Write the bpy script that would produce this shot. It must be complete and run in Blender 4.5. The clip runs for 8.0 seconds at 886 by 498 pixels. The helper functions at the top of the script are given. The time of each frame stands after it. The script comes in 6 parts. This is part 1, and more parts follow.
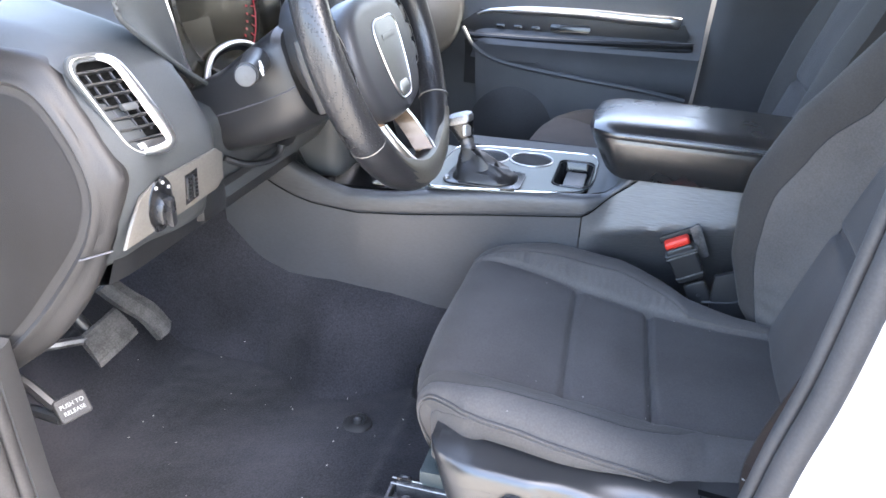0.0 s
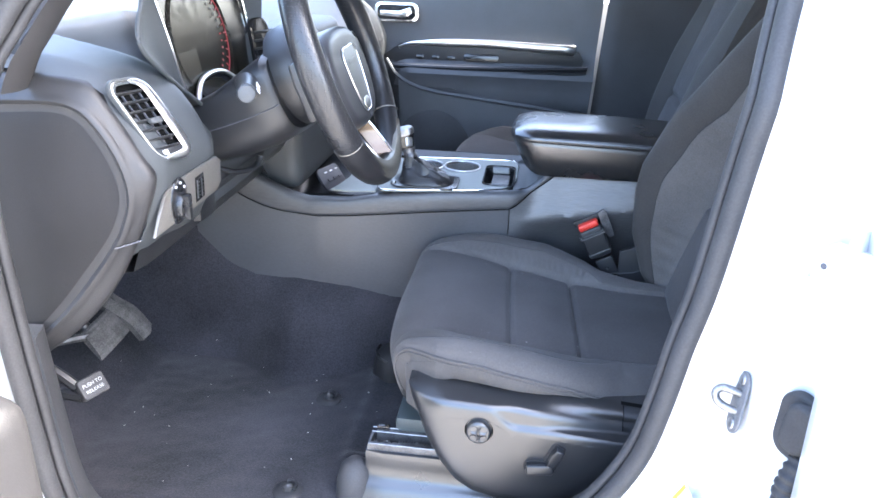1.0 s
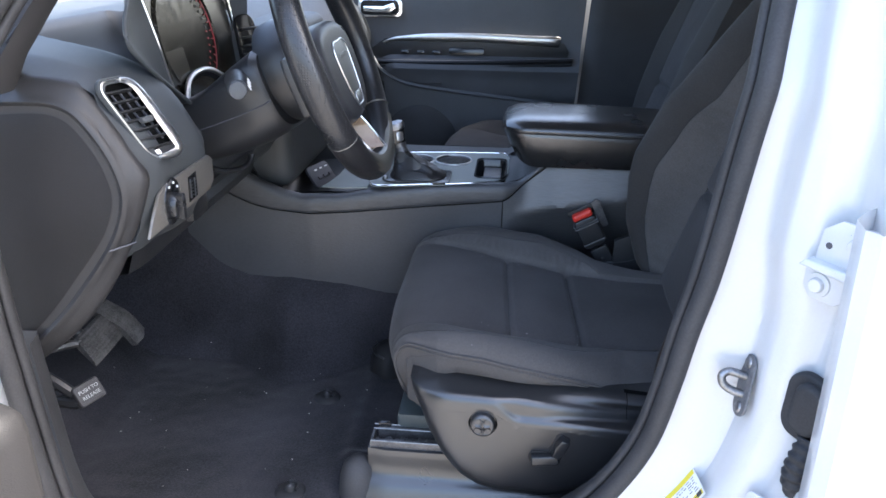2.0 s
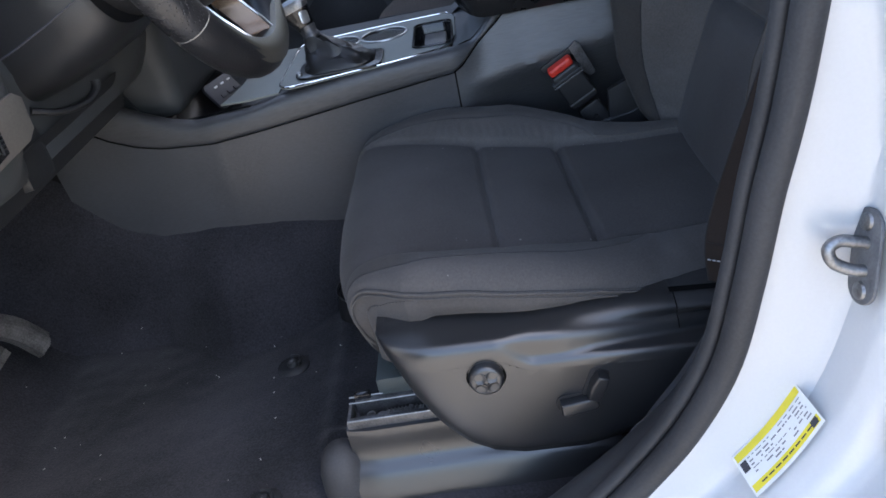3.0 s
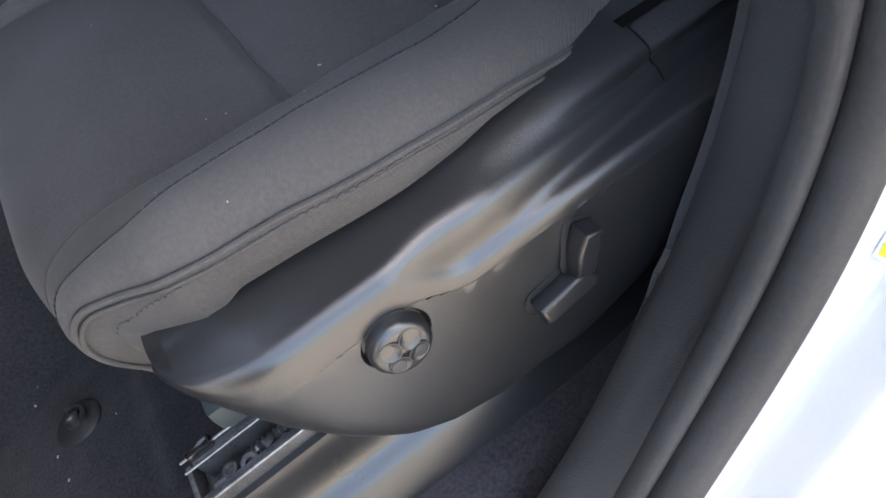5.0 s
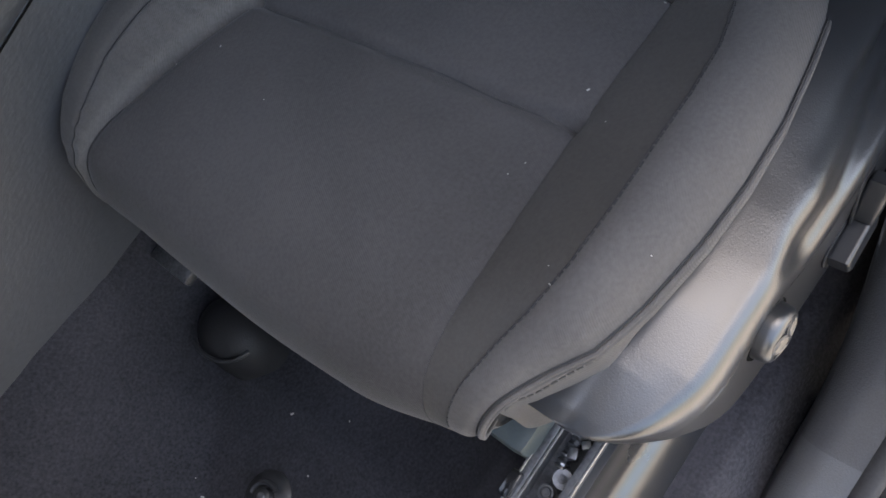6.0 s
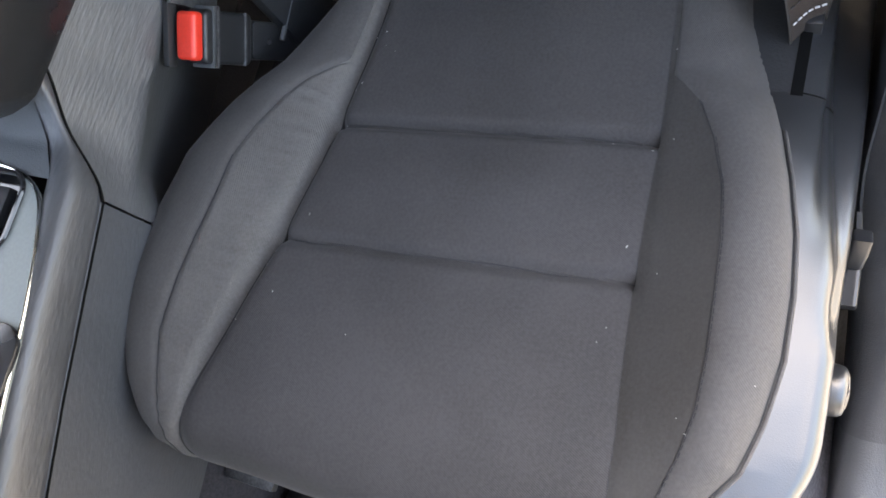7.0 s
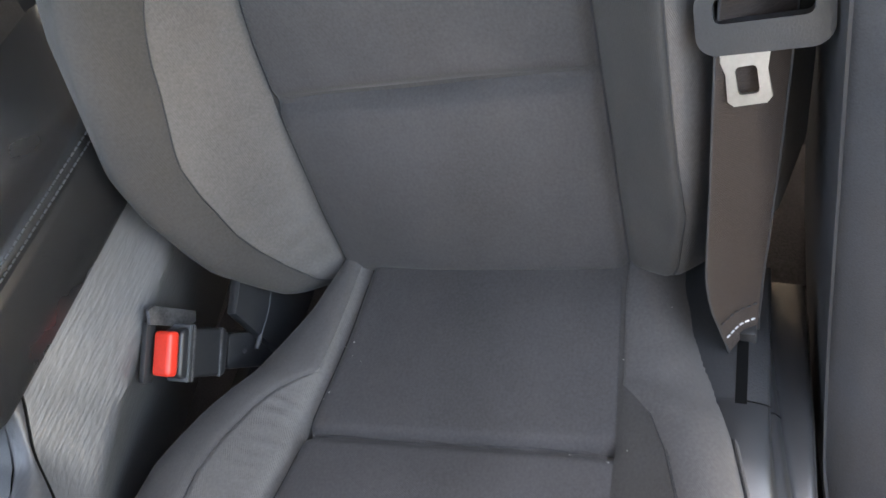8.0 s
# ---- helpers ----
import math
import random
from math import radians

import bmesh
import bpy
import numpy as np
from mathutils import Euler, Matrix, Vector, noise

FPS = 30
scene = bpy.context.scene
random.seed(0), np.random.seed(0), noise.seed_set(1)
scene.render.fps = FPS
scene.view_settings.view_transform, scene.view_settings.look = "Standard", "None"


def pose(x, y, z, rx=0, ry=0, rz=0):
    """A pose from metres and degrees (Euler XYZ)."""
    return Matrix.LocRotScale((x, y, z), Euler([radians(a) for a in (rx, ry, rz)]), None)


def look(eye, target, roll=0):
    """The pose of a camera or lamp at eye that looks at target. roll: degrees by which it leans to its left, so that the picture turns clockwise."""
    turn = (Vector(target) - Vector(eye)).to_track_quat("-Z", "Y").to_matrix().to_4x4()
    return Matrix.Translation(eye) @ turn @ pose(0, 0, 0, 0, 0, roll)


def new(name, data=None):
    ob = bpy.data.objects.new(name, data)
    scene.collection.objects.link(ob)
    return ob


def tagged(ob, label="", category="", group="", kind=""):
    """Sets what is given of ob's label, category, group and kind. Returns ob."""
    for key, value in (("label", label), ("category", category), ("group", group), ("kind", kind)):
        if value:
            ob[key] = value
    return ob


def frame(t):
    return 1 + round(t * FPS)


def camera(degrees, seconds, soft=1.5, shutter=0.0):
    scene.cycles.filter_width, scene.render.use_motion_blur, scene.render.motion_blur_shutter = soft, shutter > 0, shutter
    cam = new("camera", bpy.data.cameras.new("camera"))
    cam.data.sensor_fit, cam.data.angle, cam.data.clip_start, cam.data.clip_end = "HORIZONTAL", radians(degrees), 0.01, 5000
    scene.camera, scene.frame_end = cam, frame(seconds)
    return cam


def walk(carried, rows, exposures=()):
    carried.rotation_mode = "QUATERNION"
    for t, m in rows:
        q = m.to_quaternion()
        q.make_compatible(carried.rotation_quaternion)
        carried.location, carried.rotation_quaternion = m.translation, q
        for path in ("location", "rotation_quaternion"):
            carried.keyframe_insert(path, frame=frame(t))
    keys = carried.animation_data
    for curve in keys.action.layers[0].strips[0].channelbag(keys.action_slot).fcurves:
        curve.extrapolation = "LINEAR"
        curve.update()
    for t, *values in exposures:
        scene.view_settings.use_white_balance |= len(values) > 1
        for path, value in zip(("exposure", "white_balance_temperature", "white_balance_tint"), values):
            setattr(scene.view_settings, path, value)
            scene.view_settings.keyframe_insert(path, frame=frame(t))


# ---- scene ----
cam = camera(60.7, 8.0, soft=1.6)
PATH = [
    (0, (0.07, -0.054, 1.352), (-0.386, 1.693, 0.491), 1.9),
    (0.5, (0.061, -0.227, 1.363), (-0.247, 1.577, 0.556), 1.6),
    (1, (0.042, -0.287, 1.368), (-0.181, 1.545, 0.598), 1.7),
    (1.2, (0.035, -0.297, 1.368), (-0.17, 1.541, 0.608), 1.7),
    (2.3, (0.022, -0.264, 1.345), (-0.143, 1.561, 0.543), -0.8),
    (2.5, (0.025, -0.215, 1.326), (-0.143, 1.585, 0.471), -2.9),
    (3, (0.039, 0.0, 1.234), (-0.139, 1.714, 0.217), -12.5),
    (3.5, (0.058, 0.158, 1.138), (-0.084, 1.764, -0.046), -23.6),
    (4, (0.04, 0.265, 1.057), (0.028, 1.77, -0.26), -29.2),
    (4.2, (0.029, 0.291, 1.042), (0.061, 1.764, -0.31), -30.4),
    (5.3, (0.01, 0.353, 1.043), (0.171, 1.627, -0.49), -35.1),
    (5.5, (-0.038, 0.386, 1.067), (0.175, 1.601, -0.508), -36.0),
    (5.8, (-0.101, 0.461, 1.128), (0.152, 1.538, -0.537), -39.4),
    (6, (-0.119, 0.512, 1.167), (0.13, 1.509, -0.549), -42.6),
    (6.2, (-0.117, 0.568, 1.217), (0.097, 1.476, -0.551), -48.0),
    (6.5, (-0.096, 0.606, 1.265), (0.089, 1.449, -0.539), -55.2),
    (7, (-0.083, 0.619, 1.3), (0.326, 1.387, -0.501), -49.5),
    (7.5, (-0.06, 0.607, 1.32), (0.613, 1.378, -0.399), -40.4),
    (8, (-0.042, 0.587, 1.326), (0.959, 1.408, -0.199), -31.9),
]
EXPOSURES = [(0.0, 4.75, 6700, 10), (0.5, 4.86, 6300, 10), (1.2, 4.45, 6200, 10), (2.3, 3.18, 6350, 10), (3.5, 3.08, 6650, 10), (4.2, 3.43, 7000, 10), (5.5, 3.78, 7650, 10), (6.0, 3.78, 7700, 10), (6.5, 4.0, 8250, 10), (7.0, 4.68, 8150, 10), (7.5, 4.94, 8200, 10), (8.0, 5.03, 8550, 10)]
walk(cam, [(t, look(eye, target, roll)) for t, eye, target, roll in PATH], EXPOSURES)

# ---- daylight ----
SUN_UP, SUN_TURN = 48.0, 12.0
world = bpy.data.worlds.new("world")
scene.world = world
world.use_nodes = True
sky = world.node_tree.nodes.new("ShaderNodeTexSky")
sky.sky_type = "NISHITA"
sky.sun_disc = False
sky.sun_elevation, sky.sun_rotation = radians(SUN_UP), radians(90.0 - SUN_TURN)
sky.air_density, sky.dust_density = 1.0, 5.0
world.node_tree.links.new(sky.outputs[0], world.node_tree.nodes["Background"].inputs[0])
world.node_tree.nodes["Background"].inputs[1].default_value = 0.15
sun = new("sun", bpy.data.lights.new("sun", "SUN"))
sun.data.energy, sun.data.angle, sun.data.color = 2.2, radians(2.0), (1.0, 0.94, 0.86)
sun_way = Vector((math.cos(radians(SUN_TURN)) * math.cos(radians(SUN_UP)), math.sin(radians(SUN_TURN)) * math.cos(radians(SUN_UP)), math.sin(radians(SUN_UP))))
sun.matrix_world = look(sun_way * 20.0, (0, 0, 0))


# ---- materials ----
def material(name, base, rough=0.5, metal=0.0, spread=0.25, scale=8.0, grain=0.0, grain_scale=400.0, coat=0.0, sheen=0.0, stretch=(1, 1, 1), second=None, spec=0.5):
    """A surface with broad variation, fine variation and a fine relief at real size."""
    m = bpy.data.materials.new(name)
    m.use_nodes = True
    t = m.node_tree
    n, l = t.nodes, t.links
    b = n["Principled BSDF"]
    b.inputs["Roughness"].default_value, b.inputs["Metallic"].default_value = rough, metal
    b.inputs["Coat Weight"].default_value, b.inputs["Sheen Weight"].default_value = coat, sheen
    b.inputs["Sheen Roughness"].default_value = 0.4
    b.inputs["Specular IOR Level"].default_value = spec
    co = n.new("ShaderNodeTexCoord")
    mp = n.new("ShaderNodeMapping")
    mp.inputs["Scale"].default_value = stretch
    l.new(co.outputs["Object"], mp.inputs["Vector"])
    big = n.new("ShaderNodeTexNoise")
    big.inputs["Scale"].default_value, big.inputs["Detail"].default_value = scale, 5.0
    l.new(co.outputs["Object"], big.inputs["Vector"])
    fine = n.new("ShaderNodeTexNoise")
    fine.inputs["Scale"].default_value, fine.inputs["Detail"].default_value = grain_scale, 2.0
    l.new(mp.outputs["Vector"], fine.inputs["Vector"])
    mix = n.new("ShaderNodeMix")
    mix.data_type = "RGBA"
    lo = tuple(c * (1 - spread) for c in base)
    hi = second or tuple(min(1.0, c * (1 + spread)) for c in base)
    mix.inputs[6].default_value, mix.inputs[7].default_value = (*lo, 1), (*hi, 1)
    add = n.new("ShaderNodeMath")
    add.operation = "MULTIPLY_ADD"
    add.inputs[1].default_value, add.inputs[2].default_value = 0.45, 0.0
    l.new(fine.outputs["Fac"], add.inputs[0])
    tot = n.new("ShaderNodeMath")
    tot.operation = "MULTIPLY_ADD"
    tot.inputs[1].default_value = 0.65
    l.new(big.outputs["Fac"], tot.inputs[0])
    l.new(add.outputs[0], tot.inputs[2])
    rng = n.new("ShaderNodeMapRange")
    rng.inputs["From Min"].default_value, rng.inputs["From Max"].default_value = 0.38, 0.72
    l.new(tot.outputs[0], rng.inputs["Value"])
    l.new(rng.outputs["Result"], mix.inputs[0])
    l.new(mix.outputs[2], b.inputs["Base Color"])
    rr = n.new("ShaderNodeMath")
    rr.operation = "MULTIPLY_ADD"
    rr.inputs[1].default_value, rr.inputs[2].default_value = 0.18 * min(1.0, rough * 2), rough - 0.09 * min(1.0, rough * 2)
    l.new(big.outputs["Fac"], rr.inputs[0])
    l.new(rr.outputs[0], b.inputs["Roughness"])
    if grain:
        bump = n.new("ShaderNodeBump")
        bump.inputs["Strength"].default_value, bump.inputs["Distance"].default_value = grain, 0.0006
        l.new(fine.outputs["Fac"], bump.inputs["Height"])
        l.new(bump.outputs["Normal"], b.inputs["Normal"])
    return m


def woven(name, base, lines, turn, rough=0.9, depth=0.5, spread=0.2, sheen=0.07):
    """Cloth with a fine diagonal rib, at real thread size, and a soft wear pattern."""
    m = material(name, base, rough, spread=spread, scale=9.0, grain=0.0, grain_scale=430.0, sheen=sheen, spec=0.15)
    t = m.node_tree
    n, l = t.nodes, t.links
    b = n["Principled BSDF"]
    co = n.new("ShaderNodeTexCoord")
    mp = n.new("ShaderNodeMapping")
    mp.inputs["Rotation"].default_value = tuple(radians(a) for a in turn)
    l.new(co.outputs["Object"], mp.inputs["Vector"])
    w = n.new("ShaderNodeTexWave")
    w.inputs["Scale"].default_value, w.inputs["Distortion"].default_value = lines, 1.2
    w.inputs["Detail"].default_value, w.inputs["Detail Scale"].default_value = 2.0, 3.0
    l.new(mp.outputs["Vector"], w.inputs["Vector"])
    fz = n.new("ShaderNodeTexNoise")
    fz.inputs["Scale"].default_value = 900.0
    l.new(co.outputs["Object"], fz.inputs["Vector"])
    ad = n.new("ShaderNodeMath")
    ad.operation = "ADD"
    l.new(w.outputs["Fac"], ad.inputs[0])
    l.new(fz.outputs["Fac"], ad.inputs[1])
    bump = n.new("ShaderNodeBump")
    bump.inputs["Strength"].default_value, bump.inputs["Distance"].default_value = depth, 0.0004
    l.new(ad.outputs[0], bump.inputs["Height"])
    l.new(bump.outputs["Normal"], b.inputs["Normal"])
    return m


M = {
    "insert": woven("seat_insert_cloth", (0.045, 0.0420, 0.0416), 260.0, (0, 0, 30), depth=0.25, spread=0.22),
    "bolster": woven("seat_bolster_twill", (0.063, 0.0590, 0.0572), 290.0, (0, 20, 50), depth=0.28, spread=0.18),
    # lit and shaded tones of the strip cloth, set in the colour
    "pale": woven("seat_cloth_lit_tone", (0.088, 0.082, 0.0775), 230.0, (0, 0, 60), depth=0.4, spread=0.2),
    "strip": woven("seat_cloth_shaded_tone", (0.044, 0.0410, 0.0386), 300.0, (0, 0, 80), depth=0.25, spread=0.18),
    "thread": material("thread", (0.014, 0.014, 0.015), 0.8, grain=0.3),
    "light_thread": material("light_thread", (0.35, 0.35, 0.36), 0.8),
    "plastic": material("black_grained_plastic", (0.015, 0.0155, 0.017), 0.40, spread=0.3, grain=0.35, grain_scale=900.0),
    "shield": material("seat_shield_plastic", (0.013, 0.0135, 0.0150), 0.29, spread=0.12, grain=0.2, grain_scale=1100.0, spec=0.85),
    "dash": material("dashboard_soft_plastic", (0.046, 0.050, 0.053), 0.53, spread=0.2, grain=0.45, grain_scale=800.0, spec=0.38),
    "console": material("console_grained_plastic", (0.044, 0.046, 0.051), 0.44, spread=0.16, grain=0.55, grain_scale=420.0, stretch=(0.35, 1, 1), spec=0.55),
    "rim": material("console_rim_plastic", (0.042, 0.043, 0.046), 0.44, spread=0.25, grain=0.7, grain_scale=330.0, stretch=(0.2, 1, 1), spec=0.55),
    "box_side": material("storage_box_plastic", (0.064, 0.065, 0.068), 0.40, spread=0.22, grain=1.0, grain_scale=430.0, stretch=(0.14, 1, 1.0), spec=0.8),
    "leather": material("armrest_leather", (0.012, 0.012, 0.0125), 0.26, spread=0.1, grain=0.25, grain_scale=600.0, spec=0.95),
    "boot": material("gear_boot_leather", (0.013, 0.013, 0.014), 0.36, spread=0.2, grain=0.4, grain_scale=500.0),
    "wheel": material("steering_wheel_leather", (0.015, 0.015, 0.0165), 0.34, spread=0.25, grain=0.6, grain_scale=700.0),
    "gloss": material("gloss_black", (0.012, 0.012, 0.013), 0.15, spread=0.2),
    "petal": material("knob_petal_plastic", (0.013, 0.013, 0.0145), 0.34, spread=0.15, grain=0.15, grain_scale=1100.0, spec=0.8),
    "switch": material("switch_plastic", (0.012, 0.0125, 0.014), 0.28, spread=0.2, grain=0.12, grain_scale=900.0),
    "silver": material("satin_silver", (0.55, 0.55, 0.54), 0.32, metal=1.0, spread=0.1),
    "bronze": material("switch_plate_metallic", (0.16, 0.15, 0.135), 0.42, metal=0.5, spread=0.15, grain=0.2),
    "spoke": material("spoke_bronze_metallic", (0.17, 0.12, 0.085), 0.24, metal=0.9, spread=0.15),
    "champagne": material("champagne_metallic", (0.20, 0.185, 0.155), 0.42, metal=0.8, spread=0.15),
    "pad_cover": material("airbag_cover_plastic", (0.034, 0.034, 0.037), 0.42, spread=0.15, grain=0.35, grain_scale=900.0, spec=0.45),
    "plate": material("console_plate_metallic", (0.19, 0.20, 0.185), 0.6, metal=0.1, spread=0.1, grain=0.12, spec=0.35),
    "bright": material("bright_satin_chrome", (0.78, 0.78, 0.78), 0.30, metal=1.0, spread=0.05),
    "chrome": material("chrome", (0.85, 0.86, 0.87), 0.12, metal=1.0, spread=0.05),
    "steel": material("zinc_steel", (0.24, 0.24, 0.245), 0.45, metal=1.0, spread=0.35, scale=60.0),
    "dark_steel": material("dark_steel", (0.12, 0.12, 0.125), 0.45, metal=0.8, spread=0.4, scale=60.0),
    "carpet": material("carpet", (0.0195, 0.0200, 0.0232), 1.0, spread=0.5, scale=5.0, grain=1.0, grain_scale=380.0, sheen=0.24, spec=0.1, second=(0.038, 0.037, 0.043)),
    "rubber": material("rubber", (0.029, 0.029, 0.031), 0.65, spread=0.3, grain=0.3, spec=0.35),
    "pad": material("worn_pedal_rubber", (0.052, 0.051, 0.050), 0.8, spread=0.6, scale=50.0, grain=0.5),
    "paint": material("white_car_paint", (0.50, 0.51, 0.52), 0.35, spread=0.03, coat=0.6, scale=3.0),
    "ground": material("pale_concrete", (0.23, 0.22, 0.205), 0.9, spread=0.2, scale=1.5, grain=0.5, grain_scale=80.0),
    "pillar": material("pillar_garnish_plastic", (0.030, 0.029, 0.030), 0.75, spread=0.15, grain=0.4, grain_scale=700.0, spec=0.2),
    # dashboard plastic again, darkened in colour for shade on the end frame
    "end": material("dash_plastic_shaded_end", (0.023, 0.0222, 0.0228), 0.5, spread=0.18, grain=0.45, grain_scale=800.0, spec=0.36),
    "headliner": material("headliner_cloth", (0.13, 0.13, 0.132), 0.95, spread=0.08, grain=0.4),
    "trim": material("pillar_trim_plastic", (0.034, 0.0345, 0.0375), 0.55, spread=0.25, grain=0.5, grain_scale=800.0, spec=0.4),
    "cap": material("shield_cap_plastic", (0.020, 0.0205, 0.022), 0.42, spread=0.2, grain=0.5, grain_scale=500.0, spec=0.5),
    "sill": material("sill_plate_plastic", (0.038, 0.039, 0.042), 0.48, spread=0.2, grain=0.5, grain_scale=800.0, spec=0.55),
    "badge": material("badge_plate_metallic", (0.13, 0.132, 0.125), 0.42, metal=0.2, spread=0.12, grain=0.15),
    "cover": material("end_cover_plastic", (0.014, 0.0136, 0.0142), 0.6, spread=0.25, grain=0.4, grain_scale=700.0, spec=0.2),
    "door_trim": material("far_door_plastic", (0.058, 0.060, 0.065), 0.5, spread=0.2, grain=0.4, grain_scale=700.0),
    "zinc": material("zinc_plate", (0.13, 0.13, 0.135), 0.5, metal=0.35, spread=0.3, scale=60.0),
    "red": material("red_button_plastic", (0.62, 0.035, 0.02), 0.4, spread=0.1),
    "webbing": woven("belt_webbing", (0.022, 0.0160, 0.0135), 240.0, (0, 90, 0), rough=0.7, depth=0.5),
    "label_white": material("label_white", (0.75, 0.75, 0.73), 0.5, spread=0.04),
    "label_yellow": material("label_yellow", (0.75, 0.62, 0.05), 0.5, spread=0.05),
    "ink": material("label_ink", (0.05, 0.05, 0.06), 0.6),
    # near-black that holds the shade of slots and recesses as colour
    "void": material("slot_darkness", (0.004, 0.004, 0.004), 0.95, spec=0.05),
    "print": material("sticker_print", (0.22, 0.22, 0.24), 0.6),
    # white print in a dimmed tone
    "print_white": material("dim_white_print", (0.24, 0.245, 0.25), 0.6, spread=0.1, scale=200.0),
    "white_ink": material("white_ink", (0.7, 0.7, 0.7), 0.6),
    "dial_red": material("dial_red_paint", (0.35, 0.02, 0.03), 0.4),
    "screen": material("dark_display", (0.016, 0.0145, 0.011), 0.2, spread=0.3, scale=30.0),
    "grey": material("stalk_grey_plastic", (0.055, 0.058, 0.061), 0.6, spread=0.1, spec=0.3),
    "lint": material("lint", (0.26, 0.25, 0.23), 0.9, spread=0.4),
    "box": material("under_seat_box_plastic", (0.030, 0.040, 0.042), 0.55, spread=0.15, grain=0.3),
}


def tinted(name, share):
    """Dark-tinted car glass that lets through a share of the light."""
    m = bpy.data.materials.new(name)
    m.use_nodes = True
    b = m.node_tree.nodes["Principled BSDF"]
    b.inputs["Base Color"].default_value, b.inputs["Roughness"].default_value, b.inputs["Alpha"].default_value = (0.01, 0.012, 0.011, 1), 0.02, 1.0 - share
    return m


M["windscreen"] = tinted("windscreen_glass", 0.8)
M["side_glass"] = tinted("tinted_side_glass", 0.8)
M["privacy_glass"] = tinted("privacy_glass", 0.15)


def perforated(m, scale):
    """Rows of small pricked holes in a leather."""
    n, l = m.node_tree.nodes, m.node_tree.links
    co, v = n.new("ShaderNodeTexCoord"), n.new("ShaderNodeTexVoronoi")
    v.inputs["Scale"].default_value, v.inputs["Randomness"].default_value = scale, 0.25
    l.new(co.outputs["Object"], v.inputs["Vector"])
    r = n.new("ShaderNodeMapRange")
    r.inputs["From Min"].default_value, r.inputs["From Max"].default_value = 0.18, 0.32
    l.new(v.outputs["Distance"], r.inputs["Value"])
    bump = n.new("ShaderNodeBump")
    bump.inputs["Strength"].default_value, bump.inputs["Distance"].default_value = 0.6, 0.0008
    l.new(r.outputs["Result"], bump.inputs["Height"])
    l.new(bump.outputs["Normal"], n["Principled BSDF"].inputs["Normal"])
    return m


M["perforated"] = perforated(material("perforated_leather", (0.016, 0.016, 0.0175), 0.29, spread=0.2), 300.0)


# ---- builders ----
def finish(ob, bm, mat, smooth=True):
    bmesh.ops.recalc_face_normals(bm, faces=bm.faces)
    me = bpy.data.meshes.new(ob)
    bm.to_mesh(me)
    bm.free()
    if smooth:
        me.polygons.foreach_set("use_smooth", [True] * len(me.polygons))
        me.set_sharp_from_angle(angle=radians(38))
    me.materials.append(M[mat])
    return me


def part(name, bm, mat, parent=None, label="", smooth=True):
    """One mesh object under a thing or a part."""
    ob = new(name, finish(name, bm, mat, smooth))
    if parent is not None:
        ob.parent = parent
        ob.matrix_parent_inverse = parent.matrix_world.inverted()
    return tagged(ob, label)


def thing(name, label, category, base=(0, 0, 0), group="", kind=""):
    e = new(name)
    e.empty_display_size = 0.05
    e.location = base
    bpy.context.view_layer.update()
    return tagged(e, label, category, group, kind)


def spline(points, n):
    """n points along a smooth curve through the given points."""
    p = np.array(points, float)
    d = np.concatenate([[0], np.cumsum(np.linalg.norm(np.diff(p, axis=0), axis=1))])
    ext = np.vstack([2 * p[0] - p[1], p, 2 * p[-1] - p[-2]])
    out = []
    for s in np.linspace(0, d[-1], n):
        i = min(max(int(np.searchsorted(d, s, side="right")) - 1, 0), len(p) - 2)
        u = (s - d[i]) / (d[i + 1] - d[i])
        a, b, c, e = ext[i], ext[i + 1], ext[i + 2], ext[i + 3]
        out.append(0.5 * (2 * b + (c - a) * u + (2 * a - 5 * b + 4 * c - e) * u * u + (3 * b - a - 3 * c + e) * u ** 3))
    return np.array(out)


def sheet(rows, closed_u=False, closed_v=False, bm=None, caps=False):
    """Faces between rows of points."""
    bm = bm or bmesh.new()
    v = [[bm.verts.new(p) for p in r] for r in rows]
    nu, nv = len(v), len(v[0])
    for i in range(nu if closed_u else nu - 1):
        for j in range(nv if closed_v else nv - 1):
            bm.faces.new((v[i][j], v[(i + 1) % nu][j], v[(i + 1) % nu][(j + 1) % nv], v[i][(j + 1) % nv]))
    if caps and closed_v:
        bm.faces.new(v[0])
        bm.faces.new(list(reversed(v[-1])))
    return bm


def ring_frames(path, up=(0, 0, 1)):
    p = np.array(path, float)
    t = np.gradient(p, axis=0)
    t /= np.linalg.norm(t, axis=1)[:, None]
    a = np.cross(t, np.array(up, float))
    a /= np.maximum(np.linalg.norm(a, axis=1), 1e-6)[:, None]
    return p, t, a, np.cross(a, t)


def tube(path, r, seg=10, bm=None, closed=False, up=(0, 0, 1), flat=1.0):
    """A round (or flattened) tube along a path; r may change along it."""
    p, t, a, b = ring_frames(path, up)
    if closed:
        t = np.roll(p, -1, axis=0) - np.roll(p, 1, axis=0)
        t /= np.linalg.norm(t, axis=1)[:, None]
        a = np.cross(t, np.array(up, float))
        a /= np.maximum(np.linalg.norm(a, axis=1), 1e-6)[:, None]
        b = np.cross(a, t)
    r = np.broadcast_to(np.array(r, float), (len(p),))
    rows = [[p[i] + r[i] * (math.cos(q) * a[i] + flat * math.sin(q) * b[i]) for q in np.linspace(0, 2 * math.pi, seg, endpoint=False)] for i in range(len(p))]
    return sheet(rows, closed_u=closed, closed_v=True, bm=bm, caps=not closed)


